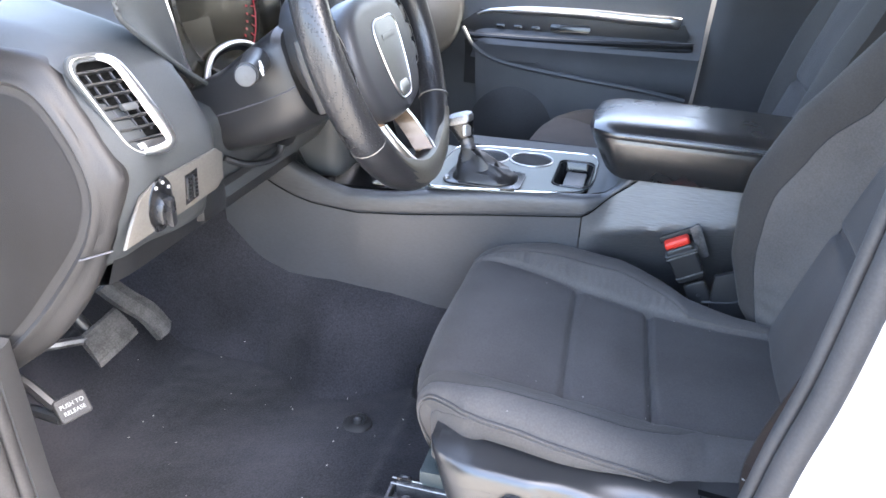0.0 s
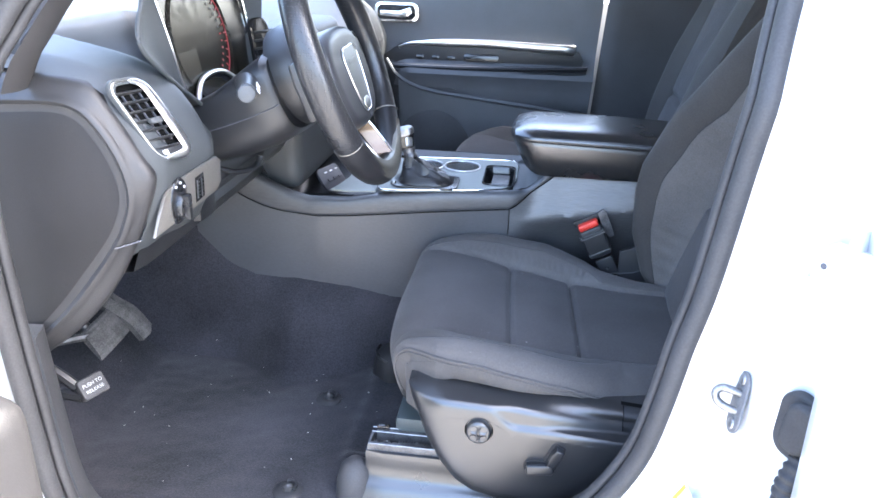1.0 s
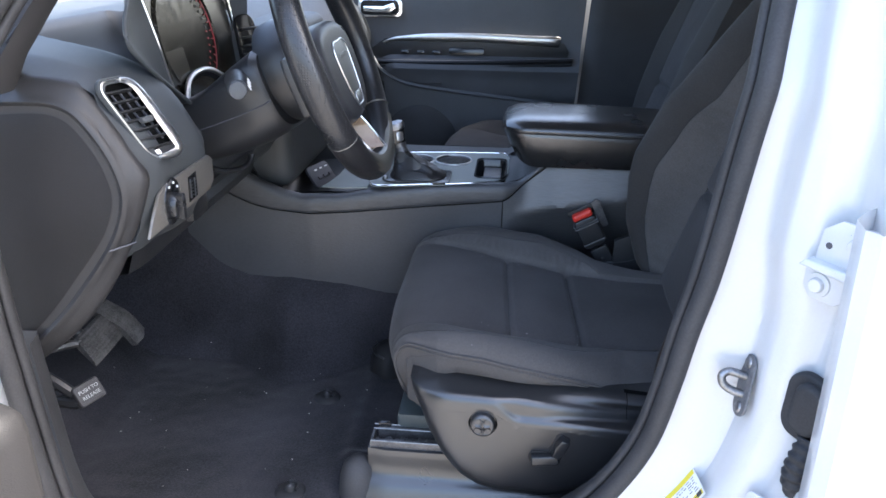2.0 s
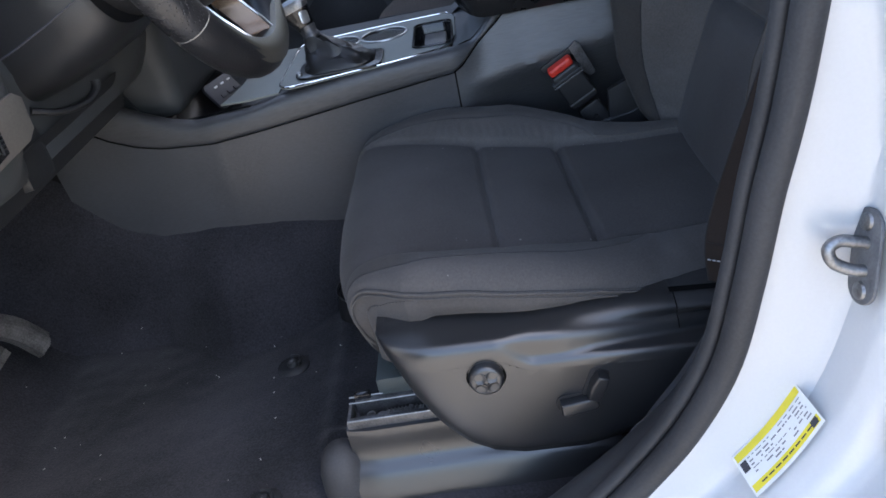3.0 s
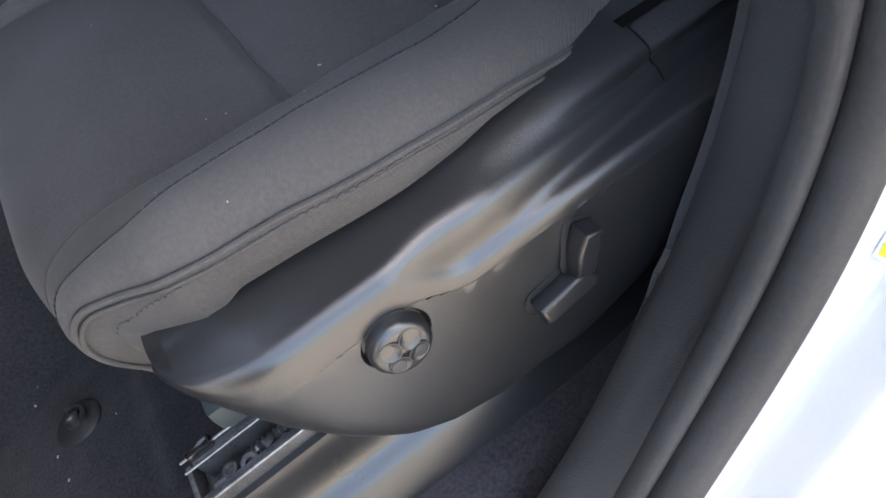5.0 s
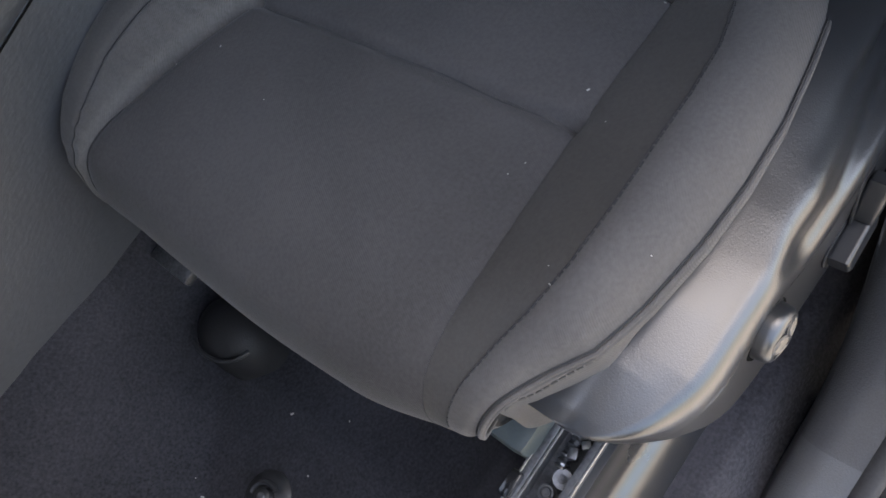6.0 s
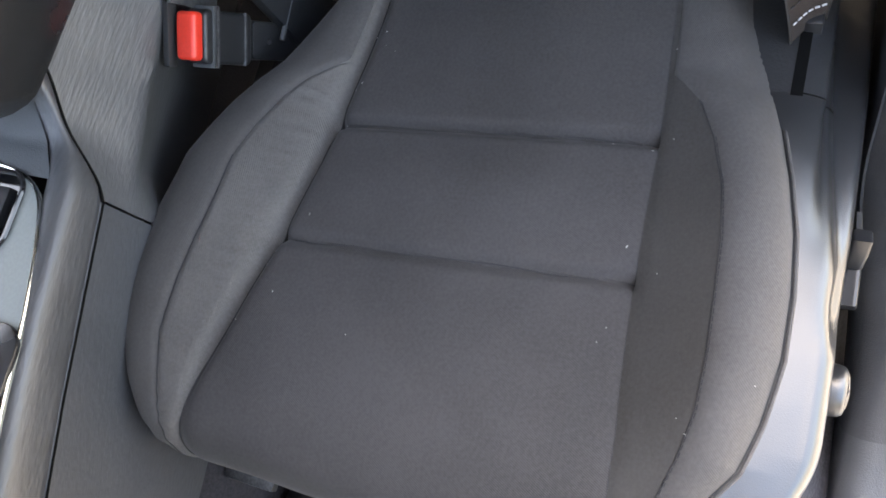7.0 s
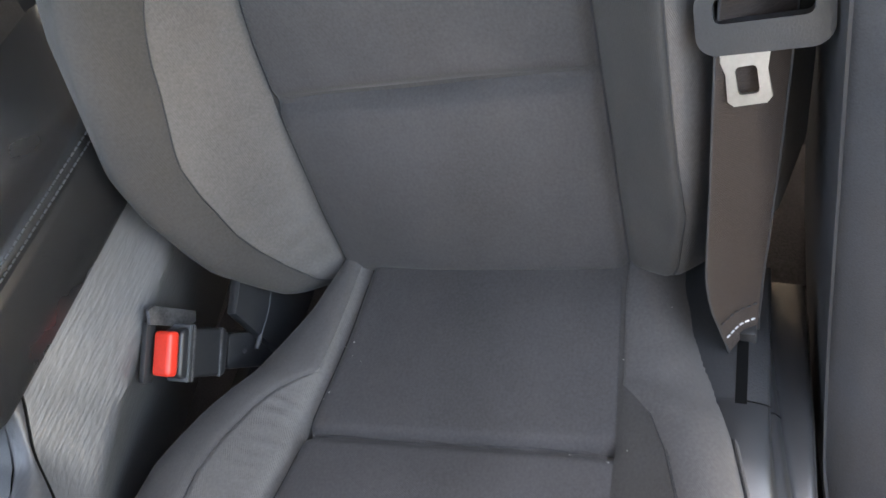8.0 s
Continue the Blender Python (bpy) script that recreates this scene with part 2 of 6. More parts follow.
def block(x0, x1, y0, y1, z0, z1, bevel=0.004, seg=2, m=None, bm=None):
    """A box with rounded edges, set by its limits."""
    b = bmesh.new()
    bmesh.ops.create_cube(b, size=1.0)
    for v in b.verts:
        v.co = Vector(((x0 + x1) / 2 + v.co.x * (x1 - x0), (y0 + y1) / 2 + v.co.y * (y1 - y0), (z0 + z1) / 2 + v.co.z * (z1 - z0)))
    if bevel:
        bmesh.ops.bevel(b, geom=b.edges[:], offset=bevel, segments=seg, profile=0.6, affect="EDGES")
    if m is not None:
        bmesh.ops.transform(b, matrix=m, verts=b.verts)
    return merge(bm, b)


def merge(bm, b):
    if bm is None:
        return b
    me = bpy.data.meshes.new("joined")
    b.to_mesh(me)
    b.free()
    bm.from_mesh(me)
    bpy.data.meshes.remove(me)
    return bm


def turned(profile, m, seg=24, bm=None):
    """A turned body: (radius, height) pairs about the local z axis of m."""
    rows = [[m @ Vector((r * math.cos(q), r * math.sin(q), h)) for q in np.linspace(0, 2 * math.pi, seg, endpoint=False)] for r, h in profile]
    return sheet(rows, closed_v=True, bm=bm, caps=True)


def slab(outline, depth, m, bevel=0.003, seg=2, bm=None):
    """A plate: a 2D outline in the local xy plane of m, extruded by depth along z, with rounded edges."""
    b = bmesh.new()
    vs = [b.verts.new((x, y, 0)) for x, y in outline]
    f = b.faces.new(vs)
    ext = bmesh.ops.extrude_face_region(b, geom=[f])
    for v in ext["geom"]:
        if isinstance(v, bmesh.types.BMVert):
            v.co.z += depth
    bmesh.ops.recalc_face_normals(b, faces=b.faces)
    if bevel:
        bmesh.ops.bevel(b, geom=[e for e in b.edges if abs(e.verts[0].co.z - e.verts[1].co.z) < 1e-7], offset=bevel, segments=seg, profile=0.6, affect="EDGES")
    bmesh.ops.transform(b, matrix=m, verts=b.verts)
    return merge(bm, b)


def rounded(w, h, r, n=6):
    """The outline of a rectangle with round corners about the origin."""
    out = []
    for cx, cy, a in ((w / 2 - r, h / 2 - r, 0), (-w / 2 + r, h / 2 - r, 90), (-w / 2 + r, -h / 2 + r, 180), (w / 2 - r, -h / 2 + r, 270)):
        out += [(cx + r * math.cos(radians(a + 90 * i / n)), cy + r * math.sin(radians(a + 90 * i / n))) for i in range(n + 1)]
    return out


def facing(at, normal, up=(0, 0, 1)):
    """A pose at a place whose local z axis is the normal and whose y axis is as near to up as can be."""
    z = Vector(normal).normalized()
    x = Vector(up).cross(z).normalized()
    y = z.cross(x)
    return Matrix(((x.x, y.x, z.x, at[0]), (x.y, y.y, z.y, at[1]), (x.z, y.z, z.z, at[2]), (0, 0, 0, 1)))


def smooth(a, b, x):
    u = min(max((x - a) / (b - a), 0.0), 1.0)
    return u * u * (3 - 2 * u)


def along(x, xs, ys):
    return float(np.interp(x, xs, ys))


def dip(d, width):
    return math.exp(-(d / width) ** 2)


def pieces(rows, rule, names, thing_, mats, labels):
    """Splits one surface into its sewn panels: rule gives the panel of a face's middle."""
    sets = {}
    for i in range(len(rows) - 1):
        for j in range(len(rows[0]) - 1):
            sets.setdefault(rule(i, j), []).append((i, j))
    made = {}
    for key, cells in sets.items():
        bm, seen = bmesh.new(), {}
        for i, j in cells:
            f = []
            for q in ((i, j), (i + 1, j), (i + 1, j + 1), (i, j + 1)):
                if q not in seen:
                    seen[q] = bm.verts.new(rows[q[0]][q[1]])
                f.append(seen[q])
            bm.faces.new(f)
        made[key] = part(names[key], bm, mats[key], thing_, labels.get(key, ""))
    return made


# ---- ground and car shell ----
SIDE = ((-0.60, -0.43, -0.357, -0.286, -0.214, -0.143, -0.07, 0.0, 0.036, 0.10, 0.5), (1.012, 1.012, 1.0145, 1.0235, 1.036, 1.048, 1.058, 1.067, 1.073, 1.079, 1.086))


def side_y(x):
    return along(x, *SIDE)


def build_ground():
    rows = [[(x, y, 0.006 * noise.noise((x * 0.7, y * 0.7, 3.0))) for y in [-400, -60, -12, *np.linspace(-5, 6, 24), 12, 60, 400]] for x in [-400, -60, -12, *np.linspace(-5, 6, 24), 12, 60, 400]]
    tagged(part("ground", sheet(rows), "ground"), "pale sunlit concrete ground outside the car", "ground", kind="structure")


def floor_z(x, y):
    e = y - side_y(x)
    z = 0.57 + along(x, (-0.70, -0.60, -0.545, -0.485, -0.44, -0.31, -0.195, 0.0), (0.33, 0.27, 0.215, 0.18, 0.172, 0.162, 0.15, 0.125)) * smooth(along(x, (-0.52, -0.40, -0.30, -0.22), (-0.05, -0.13, -0.09, -0.03)), 0.02, e)
    z += 0.75 * max(0.0, -0.66 - x) * smooth(-0.64, -0.74, x)
    z -= 0.030 * smooth(0.565, 0.535, y)
    z += 0.010 * dip(y - 0.70, 0.014) * smooth(-0.24, -0.2, x) + 0.006 * dip(x + 0.225, 0.012) * smooth(0.66, 0.7, y)
    return z + 0.0035 * noise.noise((x * 9, y * 9, 1.0)) + 0.0012 * noise.noise((x * 42, y * 42, 5.0))


def build_floor():
    rows = [[(x, y, floor_z(x, y)) for y in np.linspace(0.515, 1.12, 110)] for x in np.linspace(-1.05, 0.75, 260)]
    tagged(part("floor", sheet(rows), "carpet"), "dark blue-grey carpet, dusty and a little worn", "carpet", kind="structure")


OPENING = spline([(0.33, 1.60), (0.288, 1.47), (0.258, 1.33), (0.238, 1.2), (0.219, 1.04), (0.204, 0.96), (0.193, 0.89), (0.177, 0.815), (0.148, 0.753), (0.113, 0.704), (0.070, 0.654), (0.022, 0.604), (-0.03, 0.568), (-0.10, 0.549), (-0.25, 0.545), (-0.40, 0.548), (-0.495, 0.560), (-0.545, 0.60), (-0.563, 0.66), (-0.572, 0.78), (-0.580, 0.93), (-0.582, 1.08), (-0.566, 1.17), (-0.53, 1.24), (-0.46, 1.33), (-0.25, 1.47), (-0.05, 1.565), (0.18, 1.63), (0.33, 1.60)], 220)[:-1]
OUT = np.roll(OPENING, -1, axis=0) - np.roll(OPENING, 1, axis=0)
OUT = np.stack([-OUT[:, 1], OUT[:, 0]], axis=1)
OUT /= np.linalg.norm(OUT, axis=1)[:, None]


def round_opening(section, first=0, last=None, closed=False):
    """A sheet swept round the door opening: section gives (y, offset away from the opening) pairs."""
    idx = range(len(OPENING)) if closed else range(first, last)
    rows = []
    for i in idx:
        x, z = OPENING[i]
        pts = section(x, z) if callable(section) else section
        rows.append([(x + OUT[i, 0] * n, y + 0.42 * max(0.0, z - 1.23), z + OUT[i, 1] * n) for y, n in pts])
    return sheet(rows, closed_u=closed)


def build_shell():
    def jamb(x, z):
        back = x > -0.1
        a = along(z, (0.55, 0.70, 0.80, 0.90, 1.0, 1.08, 1.25, 1.6), (0.056, 0.078, 0.093, 0.095, 0.084, 0.062, 0.052, 0.045)) if back else 0.044
        b = along(z, (0.55, 0.70, 0.80, 0.93, 1.1, 1.3, 1.6), (0.072, 0.094, 0.122, 0.136, 0.112, 0.084, 0.060)) if back else 0.060
        return spline([(0.478, 0.020), (0.475, 0.028), (0.472, 0.5 * a + 0.014), (0.466, a - 0.004), (0.456, a), (0.434, a), (0.425, a + 0.002), (0.411, a + 0.35 * (b - a)), (0.400, b - 0.004), (0.385, b), (0.360, b), (0.344, b + 0.006), (0.336, b + 0.03)], 44)
    shell = tagged(part("door_frame", round_opening(jamb, closed=True), "paint"), "white painted steel door jamb and pillar", "door frame", kind="structure")
    bead = spline([(0.476, 0.0085), (0.468, 0.0045), (0.460, 0.0055), (0.4545, 0.010), (0.453, 0.0165), (0.456, 0.0230), (0.463, 0.0265), (0.474, 0.0275)], 26)
    tagged(part("door_seal", round_opening(bead, closed=True), "rubber"), "black rubber weatherstrip round the door opening", "weatherstrip", kind="structure")
    lip = spline([(0.478, 0.0110), (0.4735, 0.0055), (0.4740, 0.0015), (0.4785, -0.0010), (0.486, 0.0000), (0.492, 0.005), (0.496, 0.012)], 16)
    tagged(part("trim_bead", round_opening(lip, closed=True), "rubber"), "dark flocked inner lip of the weatherstrip", "trim", kind="structure")
    b_end = int(np.argmin(np.linalg.norm(OPENING - np.array((-0.02, 0.567)), axis=1)))

    def inner(x, z):
        t = smooth(0.58, 0.74, z) if x > -0.2 else 0.0
        up = np.array([(0.485, 0.004), (0.492, 0.0085), (0.4985, 0.0165), (0.502, 0.0205), (0.507, 0.0215), (0.525, 0.0275), (0.545, 0.037), (0.556, 0.048), (0.562, 0.075), (0.566, 0.40)])
        low = np.array([(0.485, 0.003), (0.494, 0.0), (0.504, -0.002), (0.512, -0.003), (0.520, -0.002), (0.527, 0.001), (0.532, 0.006), (0.535, 0.016), (0.536, 0.030), (0.5365, 0.05)])
        return spline(up * t + low * (1 - t), 44)
    a_end = int(np.argmin(np.linalg.norm(OPENING - np.array((-0.50, 0.565)), axis=1)))
    tagged(part("pillar_trim", round_opening(inner, 0, b_end + 1), "trim"), "black grained plastic pillar trim", "trim", kind="structure")
    tagged(part("door_sill_plate", round_opening(inner, b_end, a_end + 1), "sill"), "black plastic scuff plate along the door sill", "trim", kind="structure")
    top = len(OPENING) - 1
    kick = spline([(0.488, -0.003), (0.502, 0.000), (0.514, 0.004), (0.522, 0.012), (0.526, 0.04), (0.528, 0.35)], 14)
    kick_end = int(np.argmin(np.linalg.norm(OPENING - np.array((-0.548, 0.87)), axis=1)))
    tagged(part("kick_panel", round_opening(kick, a_end, kick_end + 1), "trim"), "dark plastic kick panel beside the footwell", "trim", kind="structure")
    up = spline([(0.488, -0.003), (0.505, -0.006), (0.528, -0.006), (0.548, 0.0), (0.565, 0.015), (0.58, 0.05), (0.59, 0.09)], 20)
    up_start = int(np.argmin(np.linalg.norm(OPENING - np.array((-0.556, 1.192)), axis=1)))
    tagged(part("windscreen_pillar_trim", round_opening(up, up_start, top), "pillar"), "grey plastic trim on the windscreen pillar", "trim", kind="structure")


def build_far_shell():
    roof = sheet([[(x, y, 1.66 + 0.05 * (1 - ((y - 1.2) / 0.75) ** 2)) for y in np.linspace(0.64, 1.92, 14)] for x in np.linspace(-0.25, 2.3, 12)])
    tagged(part("ceiling", roof, "headliner"), "grey cloth headliner", "ceiling", kind="structure")
    skin = sheet([[(x, y, 1.70 + 0.05 * (1 - ((y - 1.2) / 0.80) ** 2)) for y in np.linspace(0.59, 1.97, 14)] for x in np.linspace(-0.30, 2.35, 12)])
    tagged(part("roof", skin, "paint"), "white painted roof panel", "roof", kind="structure")
    screen = sheet([[(-1.12 + 0.85 * u, 1.2 + (0.80 - 0.22 * u) * v, 1.17 + 0.50 * u) for v in np.linspace(-1, 1, 10)] for u in np.linspace(0, 1, 8)])
    pane = tagged(part("windshield", screen, "windscreen"), "clear sloping windscreen glass", "windshield", kind="structure")
    tagged(part("wall_front", block(-1.20, -1.12, 0.35, 2.05, 0.35, 1.16, 0.01), "trim"), "dark firewall ahead of the footwell", "wall", kind="structure")
    tagged(part("bonnet", block(-2.2, -1.21, 0.40, 2.0, 0.60, 0.98, 0.06, 4), "paint"), "white painted bonnet", "bonnet", kind="structure")
    tagged(part("wall_rear", block(2.25, 2.33, 0.40, 2.0, 0.40, 1.62, 0.01), "trim"), "dark rear end of the cabin", "wall", kind="structure")
    tagged(part("floor_rear", block(0.70, 2.25, 0.50, 1.95, 0.50, 0.56, 0.01), "carpet"), "dark carpet behind the front seats", "carpet", kind="structure")
    tagged(part("floor_passenger", block(-1.12, 0.75, 1.30, 1.93, 0.50, 0.575, 0.01), "carpet"), "dark carpet of the passenger footwell", "carpet", kind="structure")
    tagged(part("underbody", block(-1.12, 2.3, 0.50, 1.95, 0.40, 0.49, 0.02), "rubber"), "dark underside of the car", "underbody", kind="structure")
    # rear door beside the driver's pillar
    d = thing("rear_door", "closed white painted rear door behind the pillar", "door", (0.8, 0.3, 0.55), kind="structure")
    edge = spline([(0.345, 0.372), (0.318, 0.350), (0.306, 0.330), (0.304, 0.312), (0.314, 0.298), (0.36, 0.290), (0.8, 0.270), (1.25, 0.275)], 40)
    rows = []
    for z in np.linspace(0.42, 1.14, 30):
        rows.append([(x, y - 0.012 * math.sin((z - 0.42) / 0.72 * math.pi) + 0.004, z) for x, y in edge])
    part("door_skin", sheet(rows), "paint", d)
    part("window_frame", sheet([[(x + 0.05 + (z - 1.14) * 0.12, y + (z - 1.14) * 0.22, z) for x, y in edge[:22]] for z in np.linspace(1.14, 1.62, 12)]), "paint", d)
    # unseen pane, added dark to hold back light behind the seat
    part("window_pane", sheet([[(x, 0.40 + 0.22 * v, 1.12 + 0.54 * v) for v in (0, 0.5, 1)] for x in np.linspace(0.36, 1.3, 5)]), "privacy_glass", d, "dark tinted rear side glass")
    part("inner_panel", block(0.42, 1.25, 0.42, 0.47, 0.55, 1.12, 0.02), "trim", d, "black inner panel of the rear door")
    # rear corner and far side behind the front doors
    # unseen panes, tinted dark to keep light out of the rear cabin
    tagged(part("window_rear", sheet([[(x, 0.40 + 0.22 * v, 1.12 + 0.54 * v) for v in (0, 0.5, 1)] for x in np.linspace(1.3, 2.3, 4)]), "privacy_glass"), "dark tinted rear quarter glass", "window", kind="structure")
    tagged(part("window_far", sheet([[(x, 1.985 - 0.23 * v, 1.12 + 0.54 * v) for v in (0, 0.5, 1)] for x in np.linspace(0.30, 2.3, 6)]), "privacy_glass"), "dark tinted far rear side glass", "window", kind="structure")
    tagged(part("wall_near", block(1.25, 2.3, 0.36, 0.42, 0.45, 1.13, 0.02), "trim"), "dark trim of the near rear corner", "wall", kind="structure")
    tagged(part("wall_far", block(0.26, 2.3, 1.93, 1.98, 0.5, 1.15, 0.02), "trim"), "dark trim of the far rear side", "wall", kind="structure")
    tagged(part("pillar_far", sheet([[(x + (z - 0.5) * 0.06, 1.902 - 0.10 * max(0, z - 1.1) + 0.012 * smooth(0.19, 0.165, x), z) for x in np.linspace(0.165, 0.42, 12)] for z in np.linspace(0.5, 1.66, 16)]), "trim"), "dark grey plastic trim of the far pillar", "pillar", kind="structure")


def build_striker():
    s = thing("door_striker", "bright zinc-plated door striker on the white pillar", "striker", (0.285, 0.44, 0.90))
    m = facing((0.284, 0.450, 0.904), (-0.98, -0.05, 0.20), (0, 0.33, 1))
    part("plate", slab(rounded(0.032, 0.070, 0.015), 0.003, m, 0.001), "zinc", s)
    loop = [m @ Vector(p) for p in spline([(0.002, 0.010, 0.002), (0.001, 0.011, 0.012), (-0.001, 0.011, 0.022), (-0.002, 0.005, 0.028), (-0.002, -0.004, 0.024), (0.0, -0.009, 0.013), (0.002, -0.010, 0.002)], 30)]
    part("loop", tube(loop, 0.0046, 10, up=tuple(m.to_3x3() @ Vector((1, 0, 0)))), "steel", s)
    for dy in (0.025, -0.025):
        part("screw", turned([(0.0, 0.006), (0.003, 0.0065), (0.0062, 0.005), (0.007, 0.0028)], m @ pose(0, dy, 0), 14), "steel", s)


def build_hinge():
    h = thing("rear_door_hinge", "white painted steel hinge with two bolts", "hinge", (0.335, 0.39, 1.05))
    m = facing((0.318, 0.388, 1.076), (-0.80, -0.60, 0.0))
    part("leaf", slab([(-0.016, 0.002), (0.075, 0.002), (0.075, 0.046), (0.004, 0.046), (-0.012, 0.034)], 0.005, m, 0.0015), "paint", h)
    part("lower_leaf", slab([(-0.022, -0.026), (-0.014, -0.036), (0.012, -0.036), (0.040, -0.012), (0.075, -0.008), (0.075, 0.0), (-0.022, 0.0)], 0.005, m, 0.0015), "paint", h)
    part("arm", slab([(-0.024, -0.003), (0.075, -0.008), (0.075, 0.003), (0.030, 0.004), (-0.018, 0.004)], 0.016, m, 0.0025, 3), "paint", h)
    for at in ((-0.006, -0.020), (0.022, 0.028)):
        part("bolt", turned([(0.0, 0.012), (0.0062, 0.012), (0.0072, 0.0105), (0.0075, 0.0075), (0.0115, 0.0070), (0.0120, 0.005)], m @ pose(*at, 0), 18), "paint", h)
    part("hole", turned([(0.0, 0.0056), (0.0032, 0.0056), (0.0032, 0.005)], m @ pose(-0.004, 0.020, 0), 12), "ink", h)
    lo = thing("lower_hinge", "white painted lower hinge bracket with a bolt", "hinge", (0.30, 0.37, 0.74))
    m2 = facing((0.306, 0.366, 0.788), (-0.80, -0.55, 0.2))
    part("leaf", slab(rounded(0.07, 0.045, 0.010), 0.005, m2, 0.0015), "paint", lo)
    part("bolt", turned([(0.0, 0.012), (0.007, 0.012), (0.008, 0.010), (0.008, 0.006), (0.011, 0.005)], m2 @ pose(-0.004, 0.004, 0), 18), "paint", lo)


def build_harness():
    w = thing("wiring_boot", "black corrugated rubber wiring boot into the door", "cable", (0.33, 0.39, 0.88))
    m = facing((0.330, 0.392, 0.920), (-0.82, -0.57, 0.05)) @ pose(0, 0, 0, 0, 0, -6)
    part("grommet", slab([(x * (1.0 - 0.12 * (y < 0)), y) for x, y in rounded(0.050, 0.074, 0.020)], 0.012, m, 0.004, 3), "rubber", w)
    part("grommet_cap", slab([(x + 0.006, y + 0.004) for x, y in rounded(0.034, 0.056, 0.014)], 0.022, m, 0.007, 4), "rubber", w)
    p = spline([(0.330, 0.372, 0.890), (0.322, 0.366, 0.876), (0.318, 0.364, 0.858), (0.321, 0.364, 0.842), (0.332, 0.366, 0.832), (0.350, 0.370, 0.830), (0.372, 0.376, 0.836)], 90)
    part("bellows", tube(p, [0.0135 + 0.0012 * math.sin(i * 0.9) for i in range(90)], 14), "rubber", w)


def build_sticker():
    s = thing("tyre_label", "white and yellow tyre information sticker on the door jamb", "sticker", (0.22, 0.45, 0.74))
    a, b, c = Vector((0.198, 0.468, 0.700)), Vector((0.249, 0.471, 0.774)), Vector((0.248, 0.431, 0.761))
    u = (b - a).normalized()
    v = (c - b)
    v = (v - u * v.dot(u)).normalized()
    n = u.cross(v).normalized()
    if n.x > 0:
        n = -n
    L, W = (b - a).length, 0.043

    def strip(u0, u1, v0, v1, lift, mat, name, label=""):
        bow = lambda q: -0.004 * math.sin(math.pi * q / L)
        rows = [[a + u * q + v * r + n * (lift - bow(q) * -1.0) for r in np.linspace(v0, v1, 3)] for q in np.linspace(u0, u1, 9)]
        part(name, sheet(rows), mat, s, label)
    strip(0, L, 0, W, 0.0010, "label_white", "paper")
    strip(0.002, L - 0.002, 0.002, 0.009, 0.0014, "label_yellow", "band", "yellow band")
    strip(0.002, L - 0.002, W - 0.010, W - 0.003, 0.0014, "label_yellow", "band", "yellow band")
    rnd = random.Random(4)
    for i in range(6):
        r, q = 0.0112 + i * 0.0035, 0.012
        while q < L - 0.007:
            w = rnd.uniform(0.0015, 0.0075)
            if rnd.random() < 0.82:
                strip(q, min(q + w, L - 0.005), r, r + (0.0014 if i % 3 else 0.0009), 0.0014, "print", "text_bar")
            q += w + rnd.uniform(0.0012, 0.004)
    for i in range(9):
        strip(0.012 + i * 0.0085, 0.0185 + i * 0.0085, W - 0.0072, W - 0.0058, 0.0017, "ink", "text_bar")
    strip(0.003, 0.010, 0.011, 0.021, 0.0015, "ink", "tyre_mark", "small dark tyre pictogram")
    strip(L - 0.012, L - 0.004, W - 0.0095, W - 0.0035, 0.0017, "ink", "tyre_mark", "small dark tyre pictogram")


def build_driver_door():
    d = thing("driver_door", "open white front door with a dark trim panel", "door", (-0.55, 0.0, 0.5))
    hinge, far = Vector((-0.47, 0.262, 0)), Vector((-0.80, -0.62, 0))
    u = (far - hinge).normalized()
    n = Vector((-u.y, u.x, 0))
    if n.x < 0:
        n = -n
    L = (far - hinge).length

    def panel(q0, q1, z0, z1, d0, d1, bev):
        m = Matrix(((u.x, n.x, 0, hinge.x), (u.y, n.y, 0, hinge.y), (0, 0, 1, 0), (0, 0, 0, 1)))
        return block(q0, q1, d0, d1, z0, z1, bev, 3, m)
    part("trim_panel", panel(0.0, L, 0.60, 1.17, -0.03, 0.0, 0.012), "plastic", d, "black plastic inner trim panel")
    part("map_pocket", panel(0.004, L * 0.9, 0.60, 0.985, -0.002, 0.10, 0.03), "cover", d, "bulging black door pocket")
    part("door_skin", panel(-0.015, L + 0.02, 0.44, 1.18, -0.14, -0.03, 0.02), "paint", d, "white painted steel skin")
    m = Matrix(((u.x, 0, n.x, hinge.x), (u.y, 0, n.y, hinge.y), (0, 1, 0, 0), (0, 0, 0, 1)))
    # grille coloured near-black to carry the shade on this door corner
    part("speaker_grille", turned([(0.0, 0.108), (0.07, 0.106), (0.085, 0.101), (0.09, 0.096)], m @ pose(0.115, 0.78, 0), 32), "void", d, "round black speaker grille")
    for i in range(12):
        r = 0.078 - abs(i - 5.5) * 0.004
        part("grille_rib", block(-r, r, -0.0018, 0.0018, 0.10, 0.111, 0.0008, 1, m @ pose(0.115, 0.715 + i * 0.0118, 0)), "plastic", d)


for build in (build_ground, build_floor, build_shell, build_far_shell, build_striker, build_hinge, build_harness, build_sticker, build_driver_door):
    build()


# ---- driver's seat ----
SEAT_Y = 0.832
PROFILE = spline([(0.325, 0.795), (0.27, 0.797), (0.22, 0.797), (0.17, 0.799), (0.12, 0.803), (0.07, 0.811), (0.02, 0.818), (-0.03, 0.827), (-0.08, 0.8345), (-0.115, 0.835), (-0.140, 0.828), (-0.155, 0.813), (-0.163, 0.793), (-0.164, 0.768), (-0.158, 0.742), (-0.145, 0.718), (-0.12, 0.70)], 230)
